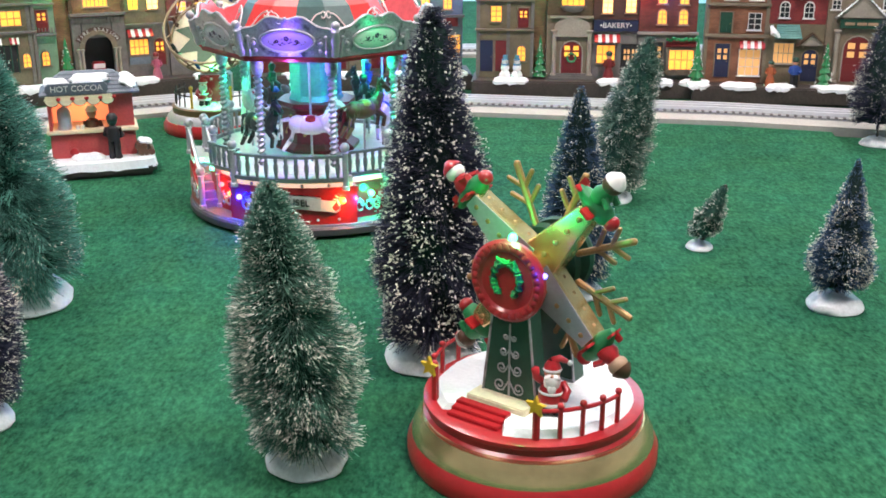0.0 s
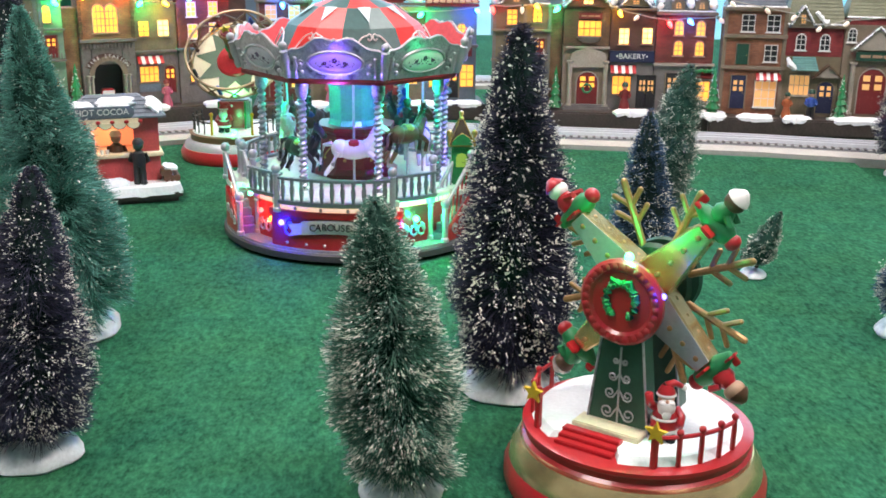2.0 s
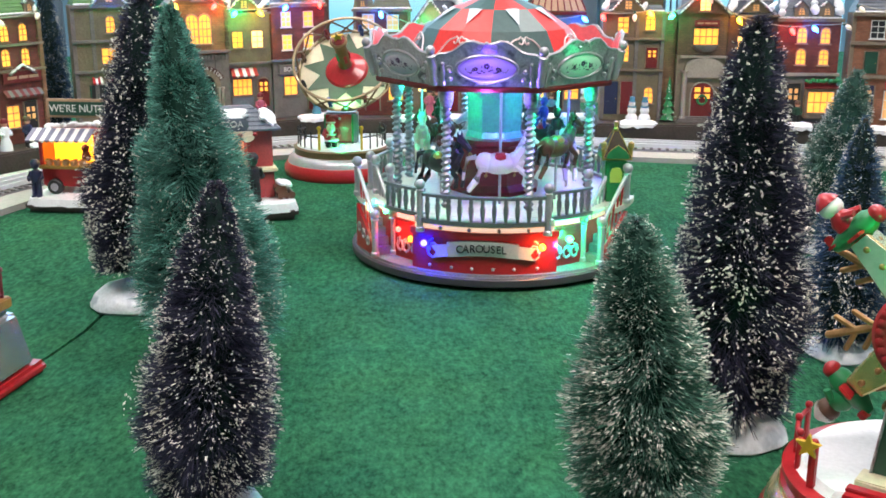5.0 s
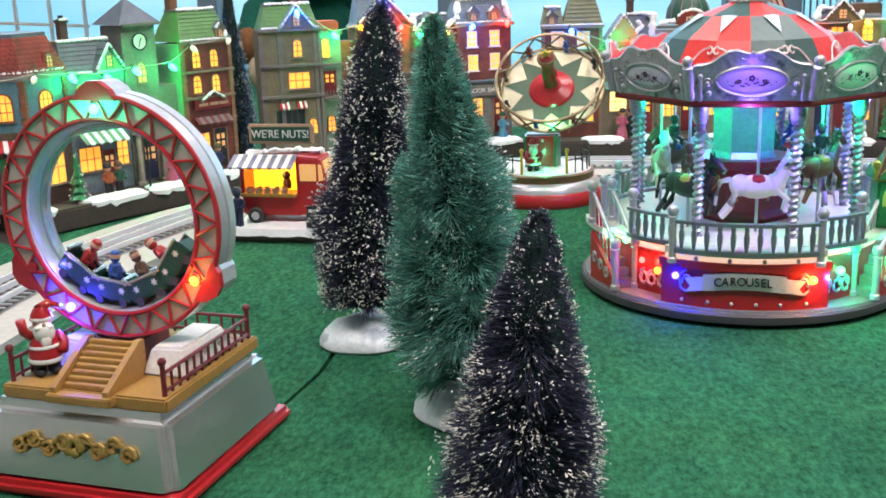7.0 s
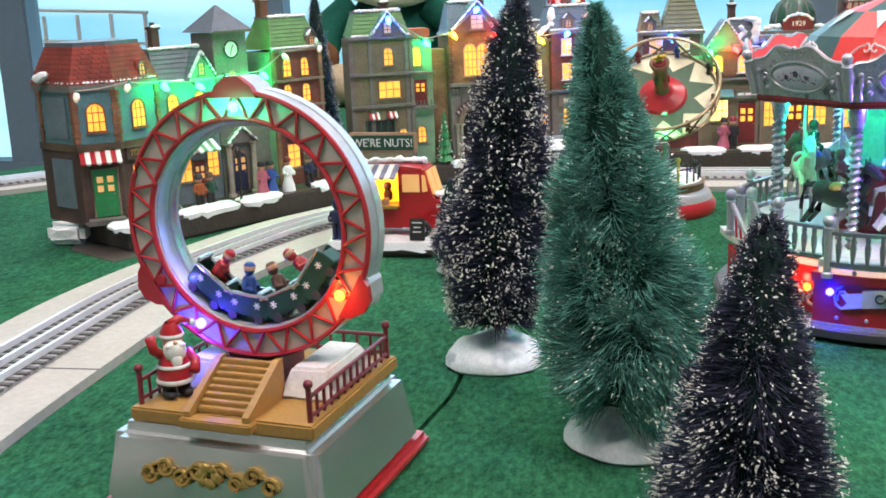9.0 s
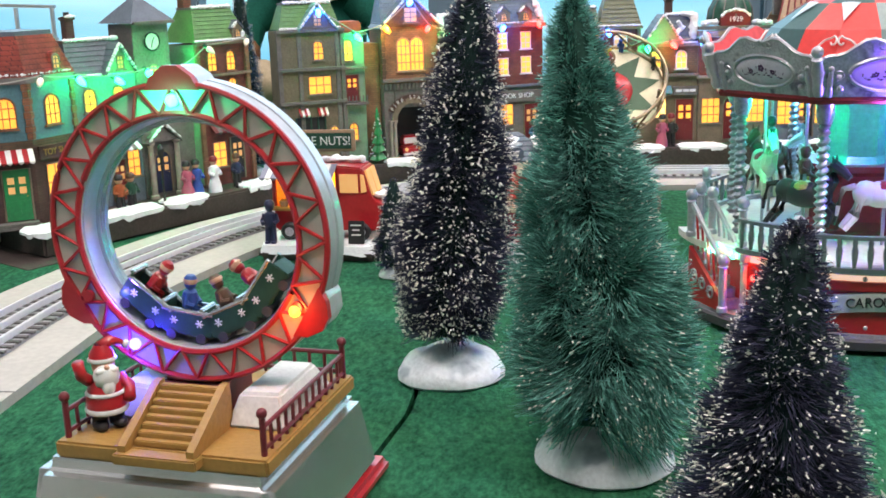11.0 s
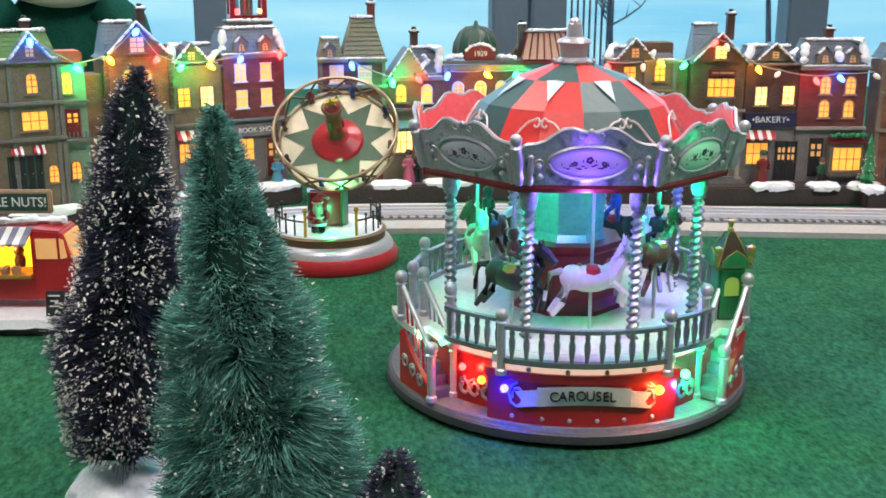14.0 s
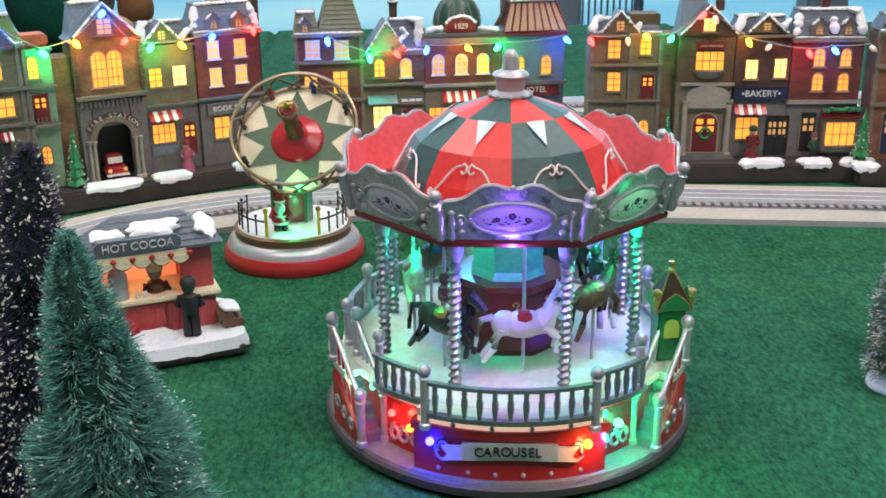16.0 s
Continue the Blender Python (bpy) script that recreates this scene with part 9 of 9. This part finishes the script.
light_string(pose(-0.583, 1.480, 0, 0, 0, 26.5), [(0.0, -0.013, 0.200, "b"), (0.046, -0.004, 0.170, "g"), (0.080, -0.008, 0.178, "y"), (0.112, -0.008, 0.206, "b"), (0.133, -0.008, 0.176, "r"), (0.160, -0.006, 0.166, "g"), (0.192, -0.006, 0.166, "y"), (0.229, -0.009, 0.172, "b"), (0.276, -0.009, 0.176, "r")])
light_string(pose(-0.240, 1.600, 0, 0, 0, 4.3), [(-0.010, -0.009, 0.163, "b"), (0.038, -0.009, 0.143, "g"), (0.068, -0.009, 0.146, "r"), (0.104, -0.012, 0.150, "b"), (0.150, -0.012, 0.150, "y"), (0.188, -0.012, 0.150, "g"), (0.267, -0.012, 0.156, "b")])
light_string(pose(0.150, 1.556, 0, 0, 0, -4.2), [(-0.104, -0.008, 0.163, "r"), (-0.062, -0.008, 0.163, "w"), (-0.043, -0.008, 0.167, "y"), (-0.012, -0.006, 0.164, "g"), (0.022, -0.008, 0.190, "r"), (0.034, -0.008, 0.186, "w"), (0.073, -0.008, 0.160, "y"), (0.098, -0.008, 0.154, "w"), (0.142, -0.009, 0.147, "r"), (0.170, -0.009, 0.150, "b"), (0.212, -0.009, 0.152, "w")], 0.025)
light_string(pose(0.386, 1.522, 0, 0, 0, -9), [(-0.015, -0.010, 0.176, "w"), (0.032, -0.010, 0.168, "w"), (0.070, -0.010, 0.160, "w"), (0.105, -0.010, 0.145, "w"), (0.140, -0.010, 0.153, "w"), (0.200, -0.012, 0.160, "w")], 0)
light_string(pose(-0.809, 1.168, 0, 0, 0, 56), [(-0.020, -0.020, 0.150, "w"), (0.030, -0.026, 0.154, "w"), (0.080, -0.008, 0.150, "g"), (0.122, -0.006, 0.146, "g"), (0.158, -0.006, 0.150, "g"), (0.206, -0.004, 0.150, "g"), (0.232, -0.010, 0.168, "w"), (0.284, -0.010, 0.173, "w")], 0.06)


# ---- nut seller's truck on a snowy base ----
def rounded_base(name, parent, w, d, h, seed, top=0.0022):
    bm = B()
    box(bm, w, d, h, T((0, 0, h / 2)), min(h * 0.35, 0.004))
    part(name, bm, S_PLAT, parent, "dark base")
    bm = B()
    n = 40
    c = bm.verts.new((0, 0, h + top))
    lo, hi = [], []
    for i in range(n):
        a = 2 * math.pi * i / n
        ca, sa = math.cos(a), math.sin(a)
        k = 1 / max(abs(ca) / (w / 2), abs(sa) / (d / 2))
        k = min(k, 0.5 * math.hypot(w, d) * 0.93) * (1.03 + 0.025 * noise.noise(Vector((ca * 4, sa * 4, seed))))
        drop = h * (0.55 + 0.25 * noise.noise(Vector((ca * 5, sa * 5, seed + 9))))
        lo.append(bm.verts.new((k * ca, k * sa, h - drop * 0.8)))
        hi.append(bm.verts.new((k * ca * 0.95, k * sa * 0.95, h + top)))
    for i in range(n):
        j = (i + 1) % n
        bm.faces.new((lo[i], lo[j], hi[j], hi[i]))
        bm.faces.new((hi[i], hi[j], c))
    part("snow", bm, M_SNOW, parent, "white snow covering", True)


NUT = pose(-0.521, 1.168, 0, 0, 0, -5)


def nut_truck():
    ob = thing("nut_truck", NUT, "red toy nut-seller truck with a lit counter on a snowy base", "toy truck")
    rounded_base("base", ob, 0.104, 0.078, 0.011, 3)
    bm = B()
    box(bm, 0.060, 0.034, 0.020, T((-0.014, 0.006, 0.030)), 0.002)
    box(bm, 0.060, 0.006, 0.036, T((-0.014, 0.021, 0.056)), 0.001)
    box(bm, 0.004, 0.034, 0.036, T((-0.043, 0.006, 0.056)), 0.001)
    box(bm, 0.060, 0.036, 0.004, T((-0.014, 0.006, 0.0755)), 0.001)
    part("body", bm, M_RED, ob, "red truck body")
    bm = B()
    pts = [(0.012, 0.0), (0.052, 0.0), (0.054, 0.022), (0.044, 0.027), (0.036, 0.055), (0.012, 0.057)]
    prism(bm, pts, 0.036, T((0, 0.024, 0.021)))
    bmesh.ops.bevel(bm, geom=list(bm.edges), offset=0.0015, segments=2, affect="EDGES")
    cab = part("cab", bm, M_RED, ob, "red cab", True)
    bm = B()
    prism(bm, [(0.0, 0.0), (0.016, 0.0), (0.016, 0.016), (0.0, 0.016)], 0.0012, T((0.0165, -0.0122, 0.0545)))
    part("side_window", bm, P_DIM, cab, "cream side window")
    bm = B()
    prism(bm, [(0.0, 0.0), (0.005, 0.001), (0.003, 0.015), (0.0, 0.016)], 0.0012, T((0.0350, -0.0122, 0.0545)))
    part("quarter_window", bm, P_DIM, cab)
    bm = B()
    for s in (-1, 1):
        box(bm, 0.0015, 0.0145, 0.022, T((0.0415, 0.006 + s * 0.0082, 0.0625)) @ Matrix.Rotation(radians(-16), 4, "Y"))
    part("windscreen", bm, P_DIM, cab, "cream windscreen")
    # Bulb light on the back panel is put in as emission.
    bm = B()
    box(bm, 0.052, 0.002, 0.034, T((-0.016, 0.0172, 0.0565)))
    part("back_panel", bm, glow("yellow_emissive_panel", (1.0, 0.55, 0.02), 1.6), ob, "yellow back panel with bulb glow put in")
    bm = B()
    ball(bm, 0.0042, (-0.006, 0.010, 0.0665), seg=12)
    part("lamp", bm, glow("warm_lamp", (1.0, 0.72, 0.35), 9), ob, "warm white bulb")
    bm = B()
    box(bm, 0.056, 0.010, 0.003, T((-0.015, -0.014, 0.041)), 0.0008)
    part("counter", bm, M_GOLD, ob, "ochre counter")
    rnd = random.Random(3)
    for k in range(5):
        bm = B()
        cxx = -0.034 + k * 0.0085
        lathe(bm, [(0, 0), (0.0032, 0), (0.0042, 0.005), (0.0035, 0.0052), (0, 0.0042)], 10, T((cxx, -0.013, 0.0425)))
        bowl = part("bowl", bm, M_TAN, ob, "small bowl heaped with nuts")
        bm = B()
        for q in range(8):
            ball(bm, 0.0012, (cxx + rnd.uniform(-0.0025, 0.0025), -0.013 + rnd.uniform(-0.0025, 0.0025), 0.0480), seg=5)
        part("nuts", bm, M_WOODGOLD, bowl, "heap of brown nuts")["kind"] = "stuff"
    awning(ob, -0.018, 0.0745, 0.064, 0.009, 0.020, mat("slate_blue_stripe", (0.17, 0.17, 0.24), 0.5), M_WHITE, m=T((0, -0.008, 0)))
    bm = B()
    box(bm, 0.064, 0.004, 0.0185, T((-0.001, -0.008, 0.099)), 0.001)
    sg = part("roof_sign", bm, M_TAN, ob, "framed roof sign")
    bm = B()
    box(bm, 0.058, 0.002, 0.0135, T((-0.001, -0.0098, 0.099)), 0.0004)
    part("sign_board", bm, M_DGREEN, sg)
    lettering("WE'RE NUTS!", 0.0105, M_WHITE, sg, T((-0.001, -0.0110, 0.0988)), 0.0004, 0.92)
    snow(ob, [(-0.040, -0.004, 0.079), (-0.020, 0.004, 0.079), (0.010, 0.010, 0.080), (0.034, 0.012, 0.080)], 0.0040, 81)
    snow(ob, [(0.046, -0.004, 0.051), (0.052, 0.012, 0.049)], 0.004, 82)
    for x in (-0.030, 0.034):
        for y in (-0.012, 0.024):
            bm = B()
            lathe(bm, [(0, -0.0035), (0.0065, -0.0035), (0.0080, -0.002), (0.0080, 0.002), (0.0065, 0.0035), (0, 0.0035)], 20, T((x, y, 0.0205)) @ Matrix.Rotation(radians(90), 4, "X"))
            wh = part("wheel", bm, M_BLACK, ob, "", True)
            bm = B()
            cyl(bm, 0.004, 0.004, -0.0040, 0.0040, 12, T((x, y, 0.0205)) @ Matrix.Rotation(radians(90), 4, "X"))
            part("hub", bm, M_SILVERD, wh)
    bm = B()
    box(bm, 0.014, 0.002, 0.020, T((0.034, -0.031, 0.024)) @ Matrix.Rotation(radians(-10), 4, "X"), 0.0005)
    bd = part("menu_board", bm, M_BLACK, ob, "black menu board")
    bm = B()
    for k in range(4):
        box(bm, (0.009, 0.006, 0.008, 0.010)[k], 0.0006, 0.0011, T((0.034, -0.0322, 0.0305 - 0.0042 * k)) @ Matrix.Rotation(radians(-10), 4, "X"))
    part("writing_bars", bm, M_WHITE, bd)
    bm = B()
    figure_mesh(bm, 0.038)
    for v in bm.verts:
        v.co += Vector((-0.043, -0.026, 0.0125))
    part("figurine", bm, D_NAVY, ob, "small painted figurine", True)
    bm = B()
    lathe(bm, [(0, 0), (0.004, 0.0005), (0.0046, 0.006), (0.003, 0.010), (0, 0.0105)], 10, T((-0.002, 0.002, 0.044)))
    ball(bm, 0.0042, (-0.002, 0.001, 0.0575), seg=10)
    part("figurine", bm, M_BROWN, ob, "small painted figurine", True)


nut_truck()
bulb_lamp("nut_lamp", NUT @ Vector((-0.010, -0.004, 0.062)), 0.03, (1.0, 0.62, 0.22), 0.003)


# ---- cocoa stall ----
COCOA = pose(-0.367, 1.132, 0, 0, 0, 18) @ Matrix.Diagonal((1.1, 1.1, 1.1, 1))


def snow_slab(parent, m, w, d, seed, t=0.0035):
    """A lumpy patch of snow lying on a slope."""
    bm = B()
    n = 26
    c = bm.verts.new(m @ Vector((0, 0, t * 1.15)))
    lo, mid, hi = [], [], []
    for i in range(n):
        a = 2 * math.pi * i / n
        ca, sa = math.cos(a), math.sin(a)
        k = min(1 / max(abs(ca), abs(sa), 1e-6), 1.22) * (0.92 + 0.30 * noise.noise(Vector((ca * 2.2, sa * 2.2, seed * 3.7))))
        lo.append(bm.verts.new(m @ Vector((w / 2 * k * ca, d / 2 * k * sa, 0))))
        mid.append(bm.verts.new(m @ Vector((w / 2 * k * ca * 1.02, d / 2 * k * sa * 1.02, t * 0.55))))
        hi.append(bm.verts.new(m @ Vector((w / 2 * k * ca * 0.78, d / 2 * k * sa * 0.78, t * (1 + 0.25 * noise.noise(Vector((ca * 3, sa * 3, seed + 5))))))))
    for i in range(n):
        j = (i + 1) % n
        bm.faces.new((lo[i], lo[j], mid[j], mid[i]))
        bm.faces.new((mid[i], mid[j], hi[j], hi[i]))
        bm.faces.new((hi[i], hi[j], c))
    return part("snow", bm, M_SNOW, parent, "white snow patch", True)


def painted_figure(parent, m, h, coat, face, hat, legs=None):
    """A plain standing figurine in one mesh, painted in bands."""
    bm = B()
    figure_mesh(bm, h)
    k = h / 0.03
    me = mesh_of(bm, "figurine", coat, True)
    for q in (face, hat, legs or coat):
        me.materials.append(q)
    for p in me.polygons:
        z = p.center.z / k
        p.material_index = 2 if z > 0.0268 else (1 if z > 0.0226 else (3 if z < 0.0125 else 0))
    fg = new("figurine", me)
    fg.parent = parent
    fg.matrix_local = m
    fg["label"] = "small painted figurine"


def cocoa_stall():
    ob = thing("cocoa_stall", COCOA, "red toy cocoa stall with a snowy slate roof and lettered sign", "toy stall")
    rounded_base("base", ob, 0.100, 0.080, 0.013, 5)
    coral = mat("coral_wall_paint", (0.50, 0.075, 0.075), 0.5, var=0.2, scale=70, bump=0.3)
    bm = B()
    box(bm, 0.078, 0.040, 0.026, T((-0.005, 0.010, 0.026)), 0.001)
    part("lower_wall", bm, coral, ob, "coral-red lower wall")
    for i in range(9):
        bm = B()
        box(bm, 0.0075, 0.001, 0.022, T((-0.039 + i * 0.0085, -0.0104, 0.026)), 0.0003)
        part("board", bm, coral, ob)
    bm = B()
    box(bm, 0.084, 0.047, 0.0035, T((-0.005, 0.0085, 0.0405)), 0.001)
    part("counter", bm, M_CREAM, ob, "cream counter round the stall")
    for nm, sx, sy, cx, cy in (("back_wall", 0.078, 0.003, -0.005, 0.0285), ("side_wall", 0.003, 0.038, -0.0425, 0.010), ("side_room", 0.020, 0.034, 0.024, 0.0115)):
        bm = B()
        box(bm, sx, sy, 0.034, T((cx, cy, 0.059)), 0.0006)
        part(nm, bm, coral, ob, "coral-red wall")
    # Warm interior light is put into the back panel as emission.
    bm = B()
    box(bm, 0.054, 0.0015, 0.030, T((-0.014, 0.0262, 0.058)))
    part("back_panel", bm, glow("warm_emissive_panel", (1.0, 0.35, 0.16), 0.5), ob, "back panel given a warm interior glow")
    for x in (-0.0425, 0.0125):
        bm = B()
        box(bm, 0.003, 0.003, 0.034, T((x, -0.0105, 0.059)), 0.0005)
        part("corner_post", bm, coral, ob)
    # hipped slate roof in stepped courses
    bm = B()
    rings = []
    for k in range(6):
        for u, lift in ((k / 6, 0.0008), ((k + 0.92) / 6, 0.0)):
            x0, x1 = -0.050 + 0.022 * u, 0.041 - 0.024 * u
            y0, y1 = -0.015 + 0.024 * u, 0.035 - 0.024 * u
            z = 0.0765 + 0.019 * u + lift
            rings.append([bm.verts.new(v) for v in ((x0, y0, z), (x1, y0, z), (x1, y1, z), (x0, y1, z))])
    low = [bm.verts.new((v.co.x, v.co.y, 0.0755)) for v in rings[0]]
    rings.insert(0, low)
    bm.faces.new(low[::-1])
    bm.faces.new(rings[-1])
    for p, q in zip(rings, rings[1:]):
        for i in range(4):
            bm.faces.new((p[i], p[(i + 1) % 4], q[(i + 1) % 4], q[i]))
    part("roof", bm, R_SLATE, ob, "grey slate hipped roof")
    snow_slab(ob, pose(-0.004, -0.003, 0.0885, 38, 0, 0), 0.036, 0.014, 91)
    snow_slab(ob, pose(-0.034, -0.004, 0.0865, 38, 0, 0), 0.022, 0.010, 92)
    snow_slab(ob, pose(0.031, 0.000, 0.0850, 20, 34, 0), 0.017, 0.024, 93)
    # sign, scalloped awning with red ornaments
    bm = B()
    prism(bm, [(-0.026, -0.0045), (0.026, -0.0045), (0.028, -0.002), (0.028, 0.003), (0.025, 0.0055), (-0.025, 0.0055), (-0.028, 0.003), (-0.028, -0.002)], 0.003, T((-0.016, -0.0165, 0.0825)))
    sg = part("roof_sign", bm, R_SLATE, ob, "dark lettered sign")
    lettering("HOT COCOA", 0.0078, M_BANNER, sg, T((-0.016, -0.0199, 0.0830)), 0.0004, 0.98)
    bm = B()
    prism(bm, [(-0.030, 0.0), (0.029, 0.0), (0.031, -0.004), (-0.032, -0.004)], 0.0015, T((-0.014, -0.0170, 0.0765)))
    part("awning", bm, M_CREAM, ob, "cream awning")
    for i in range(5):
        bm = B()
        cx = -0.039 + i * 0.0125
        prism(bm, [(0.0062 * math.cos(math.pi + q * math.pi / 8), 0.0058 * math.sin(math.pi + q * math.pi / 8)) for q in range(9)], 0.0015, T((cx, -0.0180, 0.0728)))
        part("scallop", bm, M_CREAM, ob, "cream scallop")
        bm = B()
        tube(bm, [(cx + 0.0062 * math.cos(math.pi + q * math.pi / 8), -0.0192, 0.0728 + 0.0058 * math.sin(math.pi + q * math.pi / 8)) for q in range(9)], 0.0005, 5)
        part("piping", bm, M_BROWN, ob)
        bm = B()
        ball(bm, 0.0020, (cx + 0.0062, -0.0200, 0.0738), (1.1, 0.7, 0.9), 8)
        part("ornament", bm, M_RED, ob, "red ornament", True)
    # urn, cups, people figurines
    bm = B()
    lathe(bm, [(0, 0.0), (0.0070, 0.0), (0.0072, 0.002), (0.0064, 0.004), (0.0064, 0.0165), (0.0050, 0.0195), (0.0018, 0.0215), (0, 0.0222)], 16, T((-0.030, -0.004, 0.0423)))
    part("urn", bm, M_SILVER, ob, "silver drink urn", True)
    for x in (-0.0185, -0.014):
        bm = B()
        lathe(bm, [(0, 0), (0.0014, 0), (0.0019, 0.0042), (0.0014, 0.0042), (0.0012, 0.001), (0, 0.001)], 10, T((x, -0.010, 0.0423)))
        part("cup", bm, M_WHITE, ob, "white cup")
    painted_figure(ob, T((-0.005, 0.001, 0.0165)), 0.046, M_BROWN, M_TAN, M_CREAM)
    painted_figure(ob, T((0.013, -0.0265, 0.0150)) @ Matrix.Rotation(radians(165), 4, "Z"), 0.044, M_BLACK, M_DGREEN, M_BLACK)
    for k in range(5):
        bm = B()
        cyl(bm, 0.0032, 0.0032, -0.012, 0.012, 10, T((0.0375 + 0.0048 * (k % 3) - (0.0072 if k > 2 else 0) + (0.0048 if k > 2 else 0), -0.010, 0.0185 + 0.0052 * (k // 3))) @ Matrix.Rotation(radians(90), 4, "X"))
        part("log", bm, M_BROWN, ob, "brown log")
    snow_slab(ob, pose(0.0415, -0.010, 0.0265, 0, 10, 0), 0.014, 0.020, 94, 0.003)
    snow_slab(ob, pose(-0.012, -0.022, 0.0145), 0.030, 0.016, 95, 0.006)
    bm = B()
    ball(bm, 0.0042, (-0.024, -0.0175, 0.0225), (1, 0.8, 1), 10)
    part("bauble", bm, M_RED, ob, "red bauble", True)


cocoa_stall()
# Added fill light without a bulb, to warm the stall's inside.
bulb_lamp("cocoa_fill", COCOA @ Vector((-0.014, 0.010, 0.066)), 0.02, (1.0, 0.6, 0.3), 0.003)


# ---- large plush bear in a green coat, sitting behind the houses ----
def plush_bear():
    fur = mat("brown_plush", (0.16, 0.075, 0.035), 0.95, var=0.35, scale=30, bump=1.0, bump_scale=300, spec=0.1)
    coat = mat("dark_green_velvet", (0.012, 0.085, 0.06), 0.9, var=0.3, scale=20, bump=0.6, bump_scale=200, spec=0.1)
    trim = mat("cream_plush", (0.72, 0.66, 0.54), 0.95, var=0.15, scale=60, bump=1.0, bump_scale=350, spec=0.1)
    paw = mat("tan_plush_paw", (0.42, 0.33, 0.22), 0.95, var=0.2, scale=30, bump=0.8, bump_scale=300, spec=0.1)
    ob = thing("plush_bear", pose(-0.78, 2.48, 0, 0, 0, 8) @ Matrix.Diagonal((0.72, 0.72, 0.72, 1)), "large brown plush bear in a green coat with cream trim", "plush toy")
    bm = B()
    ball(bm, 0.15, (0, 0.05, 0.17), (0.95, 0.8, 1.15), 24)
    part("body", bm, coat, ob, "green velvet coat", True)
    for s in (-1, 1):
        bm = B()
        tube(bm, [(s * 0.11, 0.0, 0.27), (s * 0.18, -0.02, 0.22), (s * 0.20, -0.06, 0.15)], 0.055, 14, r_end=0.045)
        part("sleeve", bm, coat, ob, "green sleeve", True)
        bm = B()
        ball(bm, 0.052, (s * 0.20, -0.07, 0.135), (0.9, 1, 1.1), 16)
        part("hand_paw", bm, fur, ob, "", True)
        bm = B()
        ball(bm, 0.06, (s * 0.15, -0.10, 0.06), (1, 1.3, 1), 18)
        part("foot", bm, paw, ob, "tan foot", True)
    bm = B()
    tube(bm, [(0.10 * math.cos(k * math.pi / 10), 0.02 + 0.09 * math.sin(k * math.pi / 10) - 0.03, 0.315 + 0.012 * math.cos(k * 0.6)) for k in range(20)], 0.034, 12, True)
    part("collar", bm, trim, ob, "cream fluffy collar", True)
    bm = B()
    ball(bm, 0.115, (0, 0.01, 0.425), (1.05, 0.95, 0.95), 24)
    part("head", bm, fur, ob, "", True)
    bm = B()
    ball(bm, 0.05, (0, -0.095, 0.40), (1.1, 0.8, 0.8), 16)
    part("muzzle", bm, paw, ob, "", True)


plush_bear()

# bottle-brush trees standing behind the houses
brush_tree(-0.690, 1.560, 0.235, 0.030, "blue", "slim grey-blue bottle-brush tree behind the houses", 21, 30000, 0.45, 700, lift=0.06, shape=0.6)
brush_tree(-0.268, 1.700, 0.165, 0.024, "olive", "slim grey-green bottle-brush tree behind the houses", 22, 22000, 0.4, 500, lift=0.06, shape=0.7)


# ---- lantern tower standing behind the houses ----
def lantern_tower():
    ob = thing("lantern_tower", pose(-0.398, 2.04, 0, 0, 0, 10), "toy brick tower with a red lantern room under a silver cap", "model tower")
    bm = B()
    box(bm, 0.060, 0.060, 0.185, T((0, 0, 0.0925)), 0.002)
    part("tower", bm, W_DARK, ob, "dark brick shaft")
    bm = B()
    box(bm, 0.070, 0.070, 0.006, T((0, 0, 0.188)), 0.0015)
    part("gallery", bm, S_GREY, ob, "grey ledge")
    snow(ob, [(-0.034, -0.034, 0.192), (0.034, -0.034, 0.192)], 0.0035, 71)
    for sx in (-1, 1):
        for sy in (-1, 1):
            bm = B()
            box(bm, 0.008, 0.008, 0.056, T((sx * 0.024, sy * 0.024, 0.219)), 0.001)
            part("lantern_post", bm, M_RED, ob)
    bm = B()
    box(bm, 0.056, 0.056, 0.008, T((0, 0, 0.195)), 0.001)
    part("lantern_floor", bm, M_DRED, ob)
    bm = B()
    lathe(bm, [(0, 0.199), (0.010, 0.199), (0.010, 0.222), (0.013, 0.226), (0.008, 0.234), (0, 0.236)], 14)
    part("lantern", bm, M_PEWTER, ob, "silver lantern", True)
    for x, g in ((-0.017, G_RED), (0.017, P_HOT)):
        bm = B()
        ball(bm, 0.0042, (x, -0.026, 0.205), seg=10)
        part("lamp", bm, g, ob, "small light")
    bm = B()
    lathe(bm, [(0, 0.246), (0.038, 0.246), (0.044, 0.250), (0.044, 0.256), (0.036, 0.260), (0.034, 0.266), (0.030, 0.276), (0.018, 0.288), (0, 0.292)], 28)
    part("cap", bm, M_STEEL, ob, "silver rounded cap", True)


lantern_tower()
